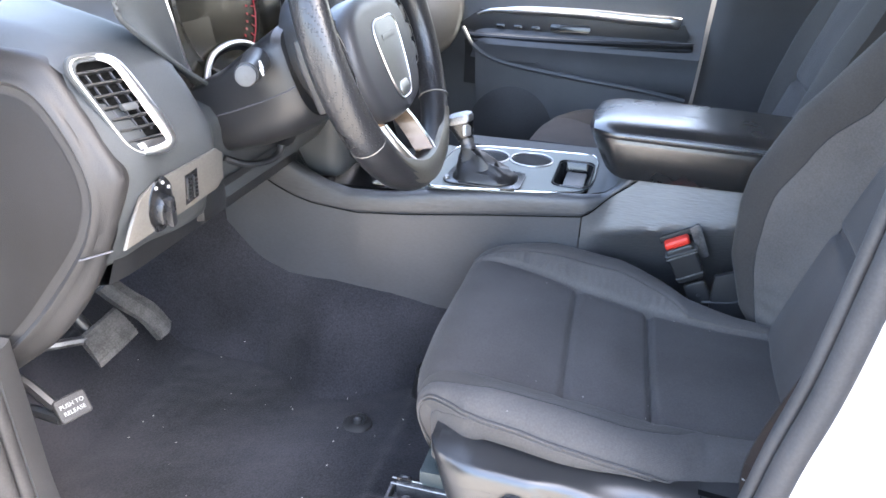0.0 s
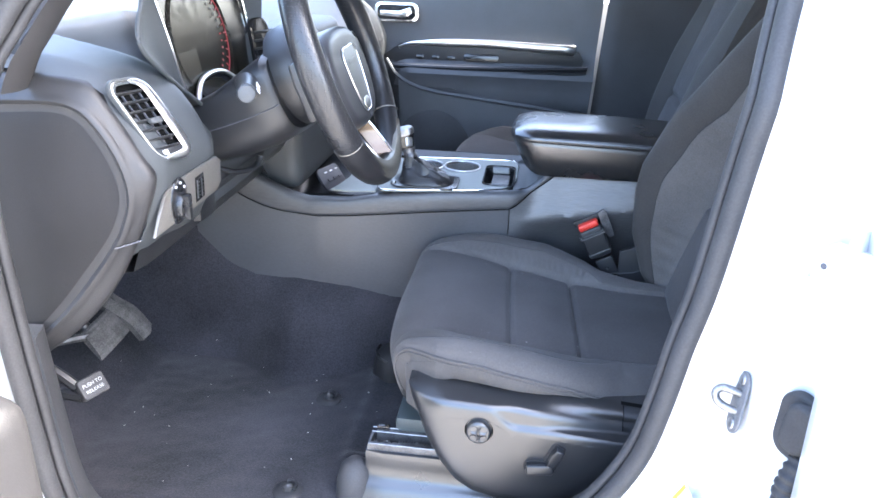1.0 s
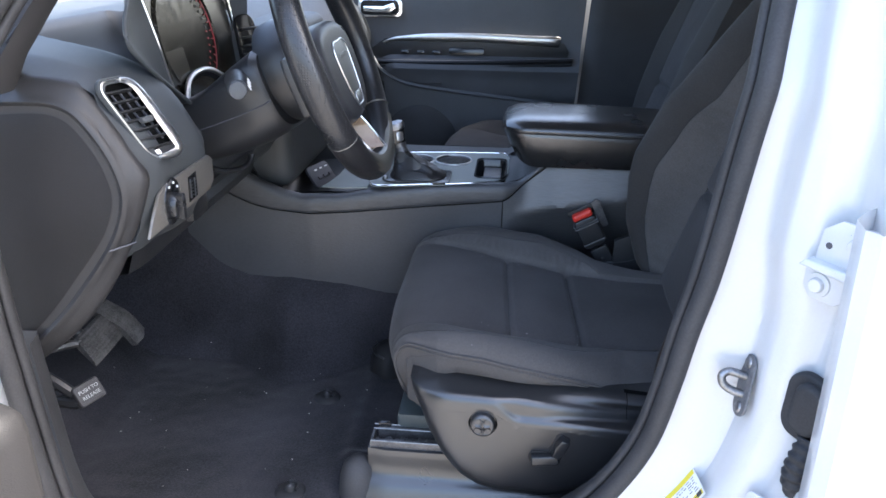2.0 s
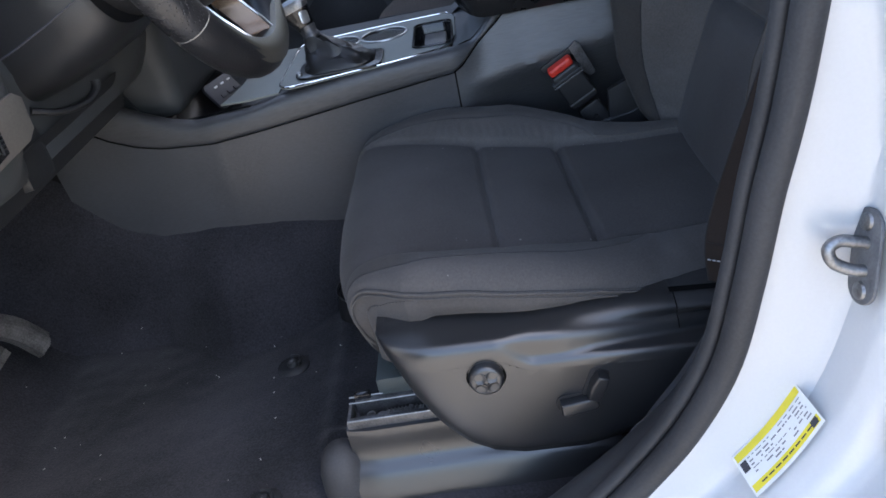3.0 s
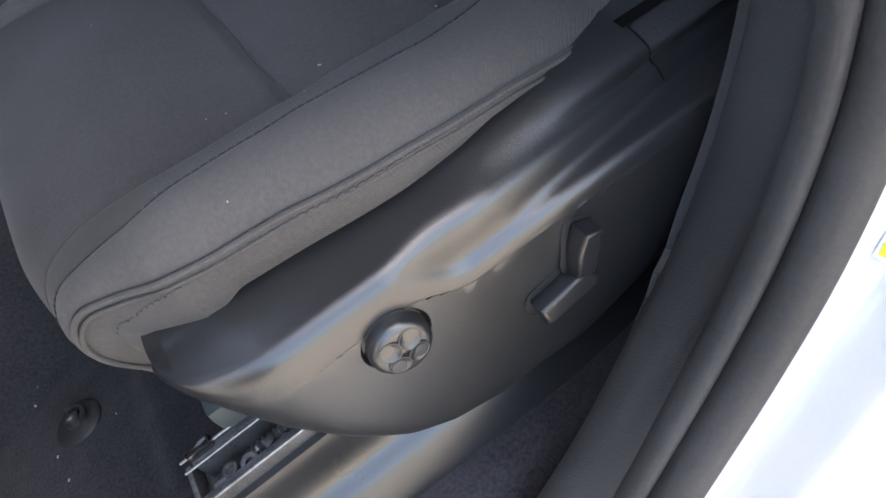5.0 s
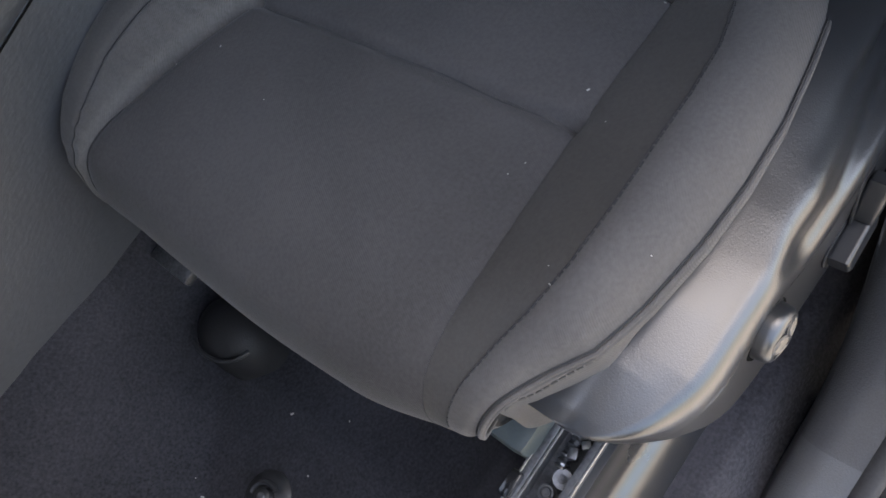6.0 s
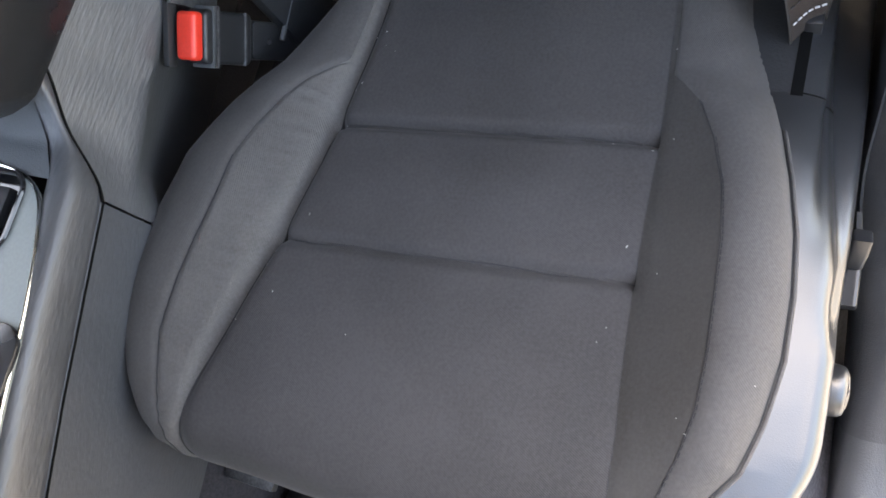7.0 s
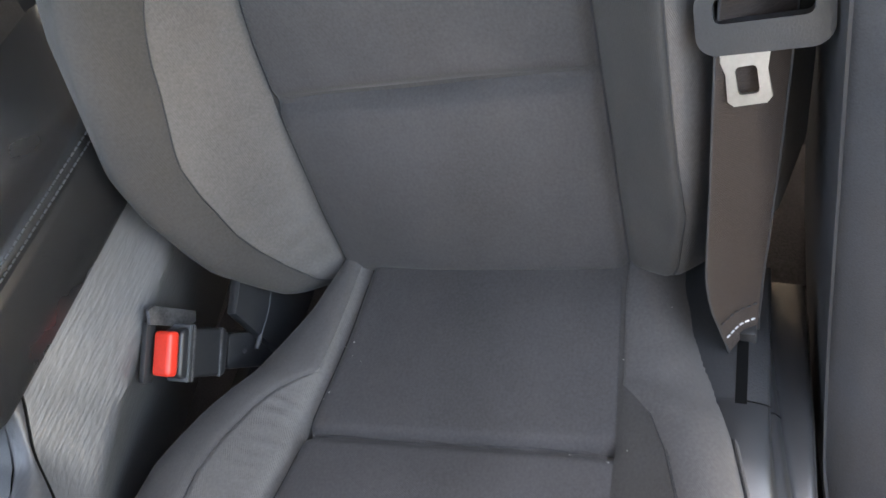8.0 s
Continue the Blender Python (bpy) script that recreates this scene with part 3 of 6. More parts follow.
CROSS_SEAMS = ((0.028, 0.013), (0.133, 0.013))


def panel_columns(counts):
    cols = []
    for k, n in enumerate(counts):
        for i in range(n):
            u = 0.5 - 0.5 * math.cos(math.pi * i / n)
            cols.append((k, u))
    cols.append((len(counts) - 1, 1.0))
    return cols


def cushion_rows(rear_seams=True):
    tang = np.gradient(PROFILE, axis=0)
    tang /= np.linalg.norm(tang, axis=1)[:, None]
    cols = panel_columns((10, 18, 14, 44, 18, 18, 10))
    rows = []
    for i, (x, z) in enumerate(PROFILE):
        nx, nz = tang[i, 1], -tang[i, 0]
        f = i / (len(PROFILE) - 1)
        top = PROFILE[:i + 1, 0].min()
        yo = along(top, (-0.163, -0.13, -0.089, -0.048, -0.007, 0.034, 0.076, 0.117, 0.158, 0.199, 0.24, 0.32), (0.648, 0.632, 0.612, 0.604, 0.5985, 0.5985, 0.602, 0.6095, 0.619, 0.629, 0.639, 0.655))
        yi = along(top, (-0.16, -0.15, -0.125, -0.088, -0.03, 0.02, 0.07, 0.12, 0.174, 0.24, 0.30), (1.020, 1.038, 1.062, 1.081, 1.097, 1.102, 1.096, 1.080, 1.049, 1.005, 0.980))
        down = smooth(0.80, 1.0, f)
        yo, yi = yo + 0.03 * down, yi - 0.045 * down
        so = along(top, (-0.163, -0.13, -0.092, -0.055, -0.017, 0.02, 0.058, 0.095, 0.133, 0.16, 0.178, 0.186, 0.3), (0.664, 0.6545, 0.645, 0.6394, 0.639, 0.641, 0.6434, 0.649, 0.660, 0.672, 0.688, 0.6985, 0.703))
        si = along(top, (-0.15, -0.08, -0.04, 0.0, 0.03, 0.067, 0.10, 0.13, 0.15, 0.165, 0.175, 0.3), (1.005, 1.0244, 1.023, 1.0215, 1.020, 1.0185, 1.013, 1.002, 0.988, 0.969, 0.955, 0.950))
        io = along(top, (-0.163, -0.13, -0.08, -0.03, 0.02, 0.07, 0.12, 0.17, 0.22, 0.27), (0.676, 0.678, 0.6804, 0.6857, 0.690, 0.693, 0.695, 0.698, 0.702, 0.706))
        ii = along(top, (-0.163, -0.10, -0.054, -0.008, 0.039, 0.085, 0.131, 0.177, 0.224, 0.27), (0.992, 0.983, 0.975, 0.967, 0.961, 0.956, 0.953, 0.949, 0.946, 0.944))
        so, si = min(so, io - 0.004), max(si, ii + 0.006)
        piped = along(top, (-0.13, -0.089, -0.048, -0.007, 0.034, 0.076, 0.117, 0.158, 0.199, 0.24, 0.30), (-0.016, -0.002, 0.004, 0.010, 0.008, 0.004, 0.0, -0.010, -0.019, -0.031, -0.040))
        sewn_o = along(top, (-0.13, -0.092, -0.055, -0.017, 0.02, 0.058, 0.095, 0.133, 0.17, 0.19), (-0.001, 0.008, 0.0165, 0.0205, 0.0225, 0.0195, 0.0155, 0.012, 0.005, 0.0))
        sewn_i = along(top, (-0.13, -0.08, -0.04, 0.0, 0.03, 0.067, 0.10, 0.14, 0.17, 0.25), (0.0, 0.007, 0.013, 0.018, 0.020, 0.021, 0.018, 0.013, 0.008, 0.004))
        edges = (yo, yo, so, io, ii, si, yi, yi)
        front = smooth(-0.02, -0.13, x)
        rise = 1.0 - 0.95 * smooth(0.60, 0.80, f)
        row = []
        for k, u in cols:
            y, drop = edges[k] + (edges[k + 1] - edges[k]) * u, 0.0
            if k == 0:
                lift, y = piped, yo - 0.0015 * smooth(0.16, 0.04, x) * math.sin(math.pi * min(1.0, (1 - u) / 0.5)) + 0.030 * smooth(0.26 - 0.10 * smooth(0.04, 0.14, x), 0.66, 1 - u) * smooth(-0.12, -0.05, x)
                drop = max(z + nz * piped - 0.740 + 0.035 * smooth(-0.05, -0.10, x) - 0.02 * smooth(0.64, 0.72, f), 0.004) * (1 - u)
            elif k == 1:
                lift = piped + (sewn_o - piped) * math.sin(0.5 * math.pi * u) + 0.0045 * math.sin(math.pi * u) - 0.004 * (1 - u) ** 6
            elif k == 2:
                lift = sewn_o * (1 - u) ** 1.15
            elif k == 3:
                lift = 0.006 * math.sin(math.pi * u)
            elif k == 4:
                lift = sewn_i * u ** 0.8
            elif k == 5:
                lift = sewn_i + 0.006 * math.sin(math.pi * u * 0.7) - (sewn_i + 0.031) * u ** 3.0
            else:
                lift, y = -0.031 - 0.075 * u, yi + 0.004 * math.sin(math.pi * u) - 0.012 * u
            lift *= rise if k not in (0, 6) and not (k == 5 and lift < 0) else 1.0
            # seam grooves
            sewn = 1.0 - 0.75 * smooth(0.62, 0.76, f)
            lift -= sewn * (0.0016 * dip(y - io, 0.004) * (k in (2, 3)) + 0.010 * dip(y - ii, 0.006) * (k in (3, 4)))
            lift -= sewn * (0.0005 * dip(y - so, 0.0024) * (k in (1, 2)) + 0.0026 * dip(y - si, 0.0028) * (k in (4, 5)))
            lift -= 0.003 * dip(y - yo, 0.004) * (k in (0, 1))
            if k == 1:
                lift += 0.0007 * math.sin(x * 1050) * dip(y - yo - 0.007, 0.004) * sewn
            if k == 3:
                bow = 0.003 * math.sin(math.pi * u)
                for (at, skew), deep in zip(CROSS_SEAMS, (0.0055, 0.008)):
                    lift -= deep * dip(x - at + skew * u + bow, 0.0048)
                lift += 0.0035 * math.sin(math.pi * u) * (dip(x - 0.075, 0.03) + dip(x - 0.2, 0.05) + 0.6 * dip(x + 0.05, 0.05))
            for at, skew in CROSS_SEAMS:
                lift -= 0.0055 * dip(x - at + skew, 0.011) * dip(y - ii - 0.004, 0.010) + 0.0035 * dip(x - at - 0.003, 0.008) * dip(y - io - 0.004, 0.009)
            if k in (0, 1):
                lift += 0.0004 * math.sin((x + 0.9 * (y - yo)) * 190 + 2 * noise.noise((x * 20, y * 20, 9))) * smooth(0.11, 0.19, x) * dip(y - yo - 0.022, 0.022)
            # gathers along the inner seam and soft folds
            if k in (4, 5) and x < 0.16:
                lift += 0.0013 * math.sin(x * 560 + 5 * noise.noise((x * 24, y * 30, 0))) * (0.5 + noise.noise((x * 40, 0, 1))) * dip(y - ii - 0.02, 0.016)
            lift += 0.0014 * noise.noise((x * 16, y * 16, 2.0))
            w = abs(y - SEAT_Y)
            shift = front * (0.012 * smooth(0.17, 0.25, w) if y > SEAT_Y else 0.005 * smooth(0.02, 0.12, w) + 0.017 * smooth(0.10, 0.19, w))
            zz = z + nz * lift - drop
            # the outer front corner tucks up behind the shield
            foot = 0.706 - 0.9 * (y - yo) * (k > 0)
            if y < yo + 0.07 and zz < foot:
                zz += (foot - zz) * smooth(-0.06, -0.10, x)
            shift += front * 0.004 * smooth(0.812, 0.75, zz) * smooth(0.075, 0.0, y - yo)
            row.append((x + nx * lift + shift + 0.10 * drop * (1 - front), y, zz))
        rows.append(row)
    return rows, cols


def stitches(path, pitch, length, r, lift=(0, 0, 0)):
    """Short threads along a line."""
    p = np.array(path, float) + np.array(lift)
    d = np.concatenate([[0], np.cumsum(np.linalg.norm(np.diff(p, axis=0), axis=1))])
    at = lambda s: np.array([np.interp(s, d, p[:, k]) for k in range(3)])
    bm = bmesh.new()
    s = 0.003
    while s + length < d[-1]:
        a, b = at(s), at(s + length)
        tube([a, (a + b) / 2 + np.array((0, 0, r * 0.4)), b], r, 5, bm, up=(0.2, 0.3, 0.9))
        s += pitch
    return bm


def build_driver_seat():
    seat = thing("driver_seat", "dark grey cloth driver's seat with power side switches", "car seat", (0.1, SEAT_Y, 0.57))
    rows, cols = cushion_rows()
    xs = PROFILE[:, 0]

    def rule(i, j):
        k = cols[j][0]
        if k == 3:
            f = (i + 0.5) / (len(rows) - 1)
            x = xs[i] + 0.013 * cols[j][1]
            if f < 0.6 and x > CROSS_SEAMS[1][0]:
                return "rear"
            return "middle" if f < 0.6 and x > CROSS_SEAMS[0][0] else "front"
        return k
    names = {0: "cushion_side_band", 1: "outer_bolster", 2: "outer_strip", 4: "inner_strip", 5: "inner_bolster", 6: "inner_side_band", "rear": "cushion_panel", "middle": "cushion_panel", "front": "cushion_panel"}
    # mirrored strips differ: light on the inner one is in its colour
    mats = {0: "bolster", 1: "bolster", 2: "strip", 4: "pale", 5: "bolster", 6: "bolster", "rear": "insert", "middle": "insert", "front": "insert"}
    pieces(rows, rule, names, seat, mats, {2: "smooth cloth strip, coloured darker for its shaded side", 4: "gathered cloth strip"})
    j0 = next(j for j, c in enumerate(cols) if c[0] == 1)
    edge = [rows[i][j0] for i in range(24, 214)]
    part("piping", tube([(x, y - 0.0012, z + 0.0002) for x, y, z in edge], 0.0016, 8), "bolster", seat, "piped seam")
    part("piping", tube([(x, y - 0.0010, z - 0.0052) for x, y, z in edge[:168]], 0.0012, 8), "bolster", seat, "piped seam")
    part("stitching", stitches([rows[i][j0 - 2] for i in range(30, 186)], 0.0052, 0.0034, 0.0008, (0, -0.0002, 0)), "bolster", seat, "row of grey stitches")
    part("seam_line", tube([(x, y + 0.0006, z + 0.0014) for x, y, z in edge], 0.0006, 5), "thread", seat, "dark sewn seam")
    j1 = next(j for j, c in enumerate(cols) if c[0] == 2)
    part("stitching", stitches([rows[i][j1 - 2] for i in range(70, 190)], 0.0048, 0.0032, 0.00045, (0, 0, 0.0004)), "thread", seat, "row of grey stitches")
    part("seam_line", tube([rows[i][j1] for i in range(60, 175)], 0.0004, 5), "thread", seat, "dark sewn seam")
    for k, lo, hi in ((3, 20, 200), (4, 20, 200), (5, 95, 200)):
        j2 = next(j for j, c in enumerate(cols) if c[0] == k)
        part("seam_line", tube([rows[i][j2] for i in range(lo, hi)], 0.00025 if k == 3 else 0.0006, 5), "thread", seat, "dark sewn seam")
    for at, skew in CROSS_SEAMS:
        line = []
        for j, (k, u) in enumerate(cols):
            if k == 3:
                line.append(rows[int(np.argmin(np.abs(PROFILE[:120, 0] - at + skew * u + 0.003 * math.sin(math.pi * u))))][j])
        part("seam_line", tube(spline(line[1:-1:4], 40), 0.0006, 5), "thread", seat, "dark sewn seam")
    part("cushion_underside", sheet([[rows[i][0], rows[i][-1]] for i in range(0, len(rows), 3)]), "rubber", seat, "dark underside of the cushion")
    part("cushion_pan", block(-0.045, 0.30, 0.668, 1.02, 0.675, 0.735, 0.015), "dark_steel", seat, "dark steel seat pan")
    build_backrest(seat)
    build_shield(seat)
    build_rails(seat)
    return seat


def back_rows(bolster=1.0, y_mid=SEAT_Y, dx=0.0, dz=0.0, mirror=1.0):
    cols = panel_columns((12, 20, 14, 40, 20, 18, 12))
    lean = np.array((0.9496, 0.3134))
    rows = []
    zs = np.concatenate([np.linspace(0.745, 0.80, 16), np.linspace(0.803, 1.43, 150)])
    for z in zs:
        x = 0.283 + 0.33 * (z - 0.79)
        amp = bolster * along(z, (0.76, 0.80, 0.857, 0.92, 0.965, 1.063, 1.186, 1.3, 1.43), (0.0, 0.018, 0.062, 0.095, 0.108, 0.105, 0.070, 0.034, 0.012))
        full = bolster * along(z, (0.76, 0.80, 0.857, 0.92, 0.965, 1.063, 1.186, 1.3, 1.43), (0.006, 0.040, 0.086, 0.112, 0.120, 0.113, 0.074, 0.034, 0.012))
        half = along(z, (0.74, 0.78, 0.82, 0.88, 0.96, 1.1, 1.25, 1.36, 1.43), (0.180, 0.212, 0.242, 0.260, 0.266, 0.254, 0.238, 0.215, 0.16))
        ins_o, ins_i = 0.130, along(z, (0.74, 0.78, 0.86, 0.95, 1.01, 1.05, 1.4), (0.137, 0.140, 0.145, 0.145, 0.142, 0.137, 0.132))
        seam = along(z, (0.74, 0.79, 0.83, 0.88, 0.95, 1.03, 1.10, 1.3), (0.150, 0.162, 0.178, 0.190, 0.192, 0.178, 0.160, 0.150))
        roll = 0.06 * smooth(0.805, 0.745, z) + 0.10 * smooth(1.36, 1.43, z) ** 2
        seam = min(seam, half - 0.02)
        seam_o = min(along(z, (0.74, 0.79, 0.81, 0.88, 1.07, 1.3), (0.150, 0.163, 0.171, 0.185, 0.187, 0.175)), half - 0.02)
        edges = (-half, -half, -seam_o, -ins_o, ins_i, seam, half, half)
        row = []
        for k, u in cols:
            w = edges[k] + (edges[k + 1] - edges[k]) * u
            a, ins = abs(w), ins_i if w > 0 else ins_o
            if k in (0, 6):
                q = u if k == 6 else 1 - u
                lift = (full * 0.70 - 0.010 if k == 6 else -0.05) * (1 - q) - 0.10 * q
                w += (0.006 * math.sin(math.pi * q) - 0.02 * q) * (1 if w > 0 else -1)
            elif k == 3:
                lift = 0.008 * math.cos(math.pi * (u - 0.5)) - 0.015 * math.sin(math.pi * u) ** 0.3 * dip(z - 0.960 - 0.004 * math.sin(math.pi * u), 0.0075)
                lift += 0.007 * math.sin(math.pi * u) * (dip(z - 0.88, 0.05) + dip(z - 1.06, 0.06))
            elif k in (2, 4):
                lift = full * smooth(ins, seam + 0.03, a) if k == 4 else amp * 0.72 * smooth(ins, seam_o + 0.006, a)
            elif k == 1:
                q = (1 - u) ** 1.15
                lift = amp * 0.72 * smooth(ins, seam_o + 0.006, seam_o) * (1 - q) - 0.05 * q
            else:
                top = smooth(ins, seam + 0.03, seam)
                q = u if k == 5 else 1 - u
                lift = full * (top + (1.0 - top) * math.sin(min(1.0, q * 2.2) * math.pi / 2)) - (full * 0.30 + 0.010) * q ** 2.2
            lift -= 0.008 * dip(a - ins, 0.005) * (k in (2, 3, 4)) + 0.003 * dip(a - (seam if k > 3 else seam_o), 0.003) * (k in (1, 2, 4, 5))
            if k == 4:
                lift += 0.0022 * math.sin(z * 300 + w * 60 + 3 * noise.noise((z * 20, w * 20, 0))) * (0.6 + noise.noise((z * 13, w * 9, 4))) * math.sin(math.pi * u) ** 0.7
            lift += 0.0015 * noise.noise((z * 15, w * 15, 7.0))
            lift -= roll * (1.0 if k not in (0, 6) else 0.4)
            row.append((x - lean[0] * lift + dx, y_mid + mirror * w, z + lean[1] * lift + dz - 0.014 * smooth(0.08, 0.17, w) * smooth(0.95, 0.80, z)))
        rows.append(row)
    return rows, cols, zs


def build_backrest(seat):
    rows, cols, zs = back_rows()

    def rule(i, j):
        k = cols[j][0]
        if k == 3:
            return "low" if zs[i] < 0.963 else "high"
        return k
    names = {0: "backrest_side_band", 1: "backrest_bolster", 2: "backrest_strip", 4: "backrest_strip", 5: "backrest_bolster", 6: "backrest_side_band", "low": "backrest_panel", "high": "backrest_panel"}
    # inner strip coloured as lit; outer strip and inner bolster as shaded
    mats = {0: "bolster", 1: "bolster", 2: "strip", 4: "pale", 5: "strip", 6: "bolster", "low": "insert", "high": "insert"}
    pieces(rows, rule, names, seat, mats, {4: "creased cloth strip, coloured lighter for its lit side"})
    for k, lo in ((2, 14), (3, 10), (4, 10), (5, 14)):
        j2 = next(j for j, c in enumerate(cols) if c[0] == k)
        part("seam_line", tube([rows[i][j2] for i in range(lo, len(rows) - 4)], 0.0008, 5), "thread", seat, "dark sewn seam")
    back = sheet([[(0.283 + 0.33 * (z - 0.79) + 0.105, SEAT_Y + w * along(z, (0.75, 0.9, 1.3, 1.42), (0.8, 1, 0.95, 0.7)), z) for w in np.linspace(-0.25, 0.25, 8)] for z in np.linspace(0.76, 1.40, 12)])
    part("back_cover", back, "plastic", seat, "black plastic back cover")
    # hinge covers between cushion and backrest
    part("hinge_cover", slab([(-0.045, -0.07), (0.05, -0.07), (0.05, 0.03), (0.0, 0.05), (-0.03, 0.0)], 0.012, facing((0.262, 1.044, 0.80), (0, 1, 0)), 0.003), "plastic", seat)
    part("hinge_cover_edge", tube(spline([(0.200, 1.046, 0.783), (0.222, 1.046, 0.787), (0.243, 1.046, 0.791), (0.268, 1.046, 0.803)], 12), 0.0025, 8), "grey", seat, "pale bright edge of the hinge cover")


RIDGE_Y = ((-0.11, 0.01, 0.04, 0.073, 0.105, 0.138, 0.17, 0.20, 0.32), (0.570, 0.570, 0.5725, 0.5757, 0.580, 0.5846, 0.5886, 0.592, 0.604))
RIDGE = ((-0.11, -0.057, -0.025, 0.008, 0.04, 0.073, 0.105, 0.138, 0.17, 0.32), (0.787, 0.788, 0.787, 0.7855, 0.783, 0.779, 0.774, 0.769, 0.765, 0.752))
SHELF = ((-0.11, 0.04, 0.10, 0.17, 0.32), (0.758, 0.757, 0.7555, 0.750, 0.738))
SHIELD_BOTTOM = ((-0.110, -0.106, -0.100, -0.092, -0.08, -0.06, -0.036, -0.012, 0.02, 0.085, 0.131, 0.2, 0.32), (0.784, 0.776, 0.763, 0.745, 0.712, 0.677, 0.646, 0.630, 0.621, 0.619, 0.630, 0.652, 0.68))
SHIELD_TOP = ((-0.110, -0.10, -0.069, -0.027, 0.014, 0.056, 0.097, 0.139, 0.18, 0.32), (0.786, 0.790, 0.7940, 0.7940, 0.7910, 0.7880, 0.7862, 0.7840, 0.7805, 0.768))


def shield_section(x):
    """The outline of the side shield across the car at x, from its foot up, over its moulded ridges and on to the cushion."""
    ry, r, bot, top, shelf = along(x, *RIDGE_Y), along(x, *RIDGE), along(x, *SHIELD_BOTTOM), along(x, *SHIELD_TOP), along(x, *SHELF)
    w = smooth(0.006, 0.046, x)
    s = min(1.0, (r - bot) / 0.085)
    f = along(x, (-0.11, 0.05, 0.1, 0.2, 0.32), (0.566, 0.5655, 0.5645, 0.566, 0.570))
    pts = [(0.614, bot + 0.004 * s), (0.592, bot), (0.580, bot + 0.004 * s), (f + 0.0065, bot + 0.015 * s), (f + 0.0015, bot + 0.034 * s)]
    plain = [(f, r - 0.032 * s), (f + 0.0002, r - 0.024 * s), (f + 0.0006, r - 0.0165 * s), (f + 0.0016, r - 0.0105 * s), (f + 0.0034, r - 0.0060 * s), (f + 0.0062, r - 0.0028 * s), (f + 0.0100, r - 0.0008 * s), (f + 0.0150, r + 0.0002)]
    ledge, wall = max(ry - 0.0040, f + 0.0070), max(ry - 0.0010, f + 0.0085)
    stepped = [(f, shelf - 0.020), (f + 0.0002, shelf - 0.011), (f + 0.0013, shelf - 0.0048), (f + 0.0042, shelf - 0.0012), (ledge, shelf + 0.0020), (wall, r - 0.0085), (wall + 0.0030, r - 0.0030), (wall + 0.0080, r + 0.0001)]
    pts += [(a[0] + (b[0] - a[0]) * w, a[1] + (b[1] - a[1]) * w) for a, b in zip(plain, stepped)]
    pts += [(0.596, r + 0.58 * (top - r)), (0.610, top), (0.626, top + 0.002), (0.66, top + 0.002)]
    q = max(0.0, min(1.0, (x + 0.111) / 0.070))
    fade = (1 - (1 - q) ** 2) ** 0.5
    pts = [(0.620 + (y - 0.620) * fade if y < 0.620 else y, z) for y, z in pts]
    return spline(pts, 110)


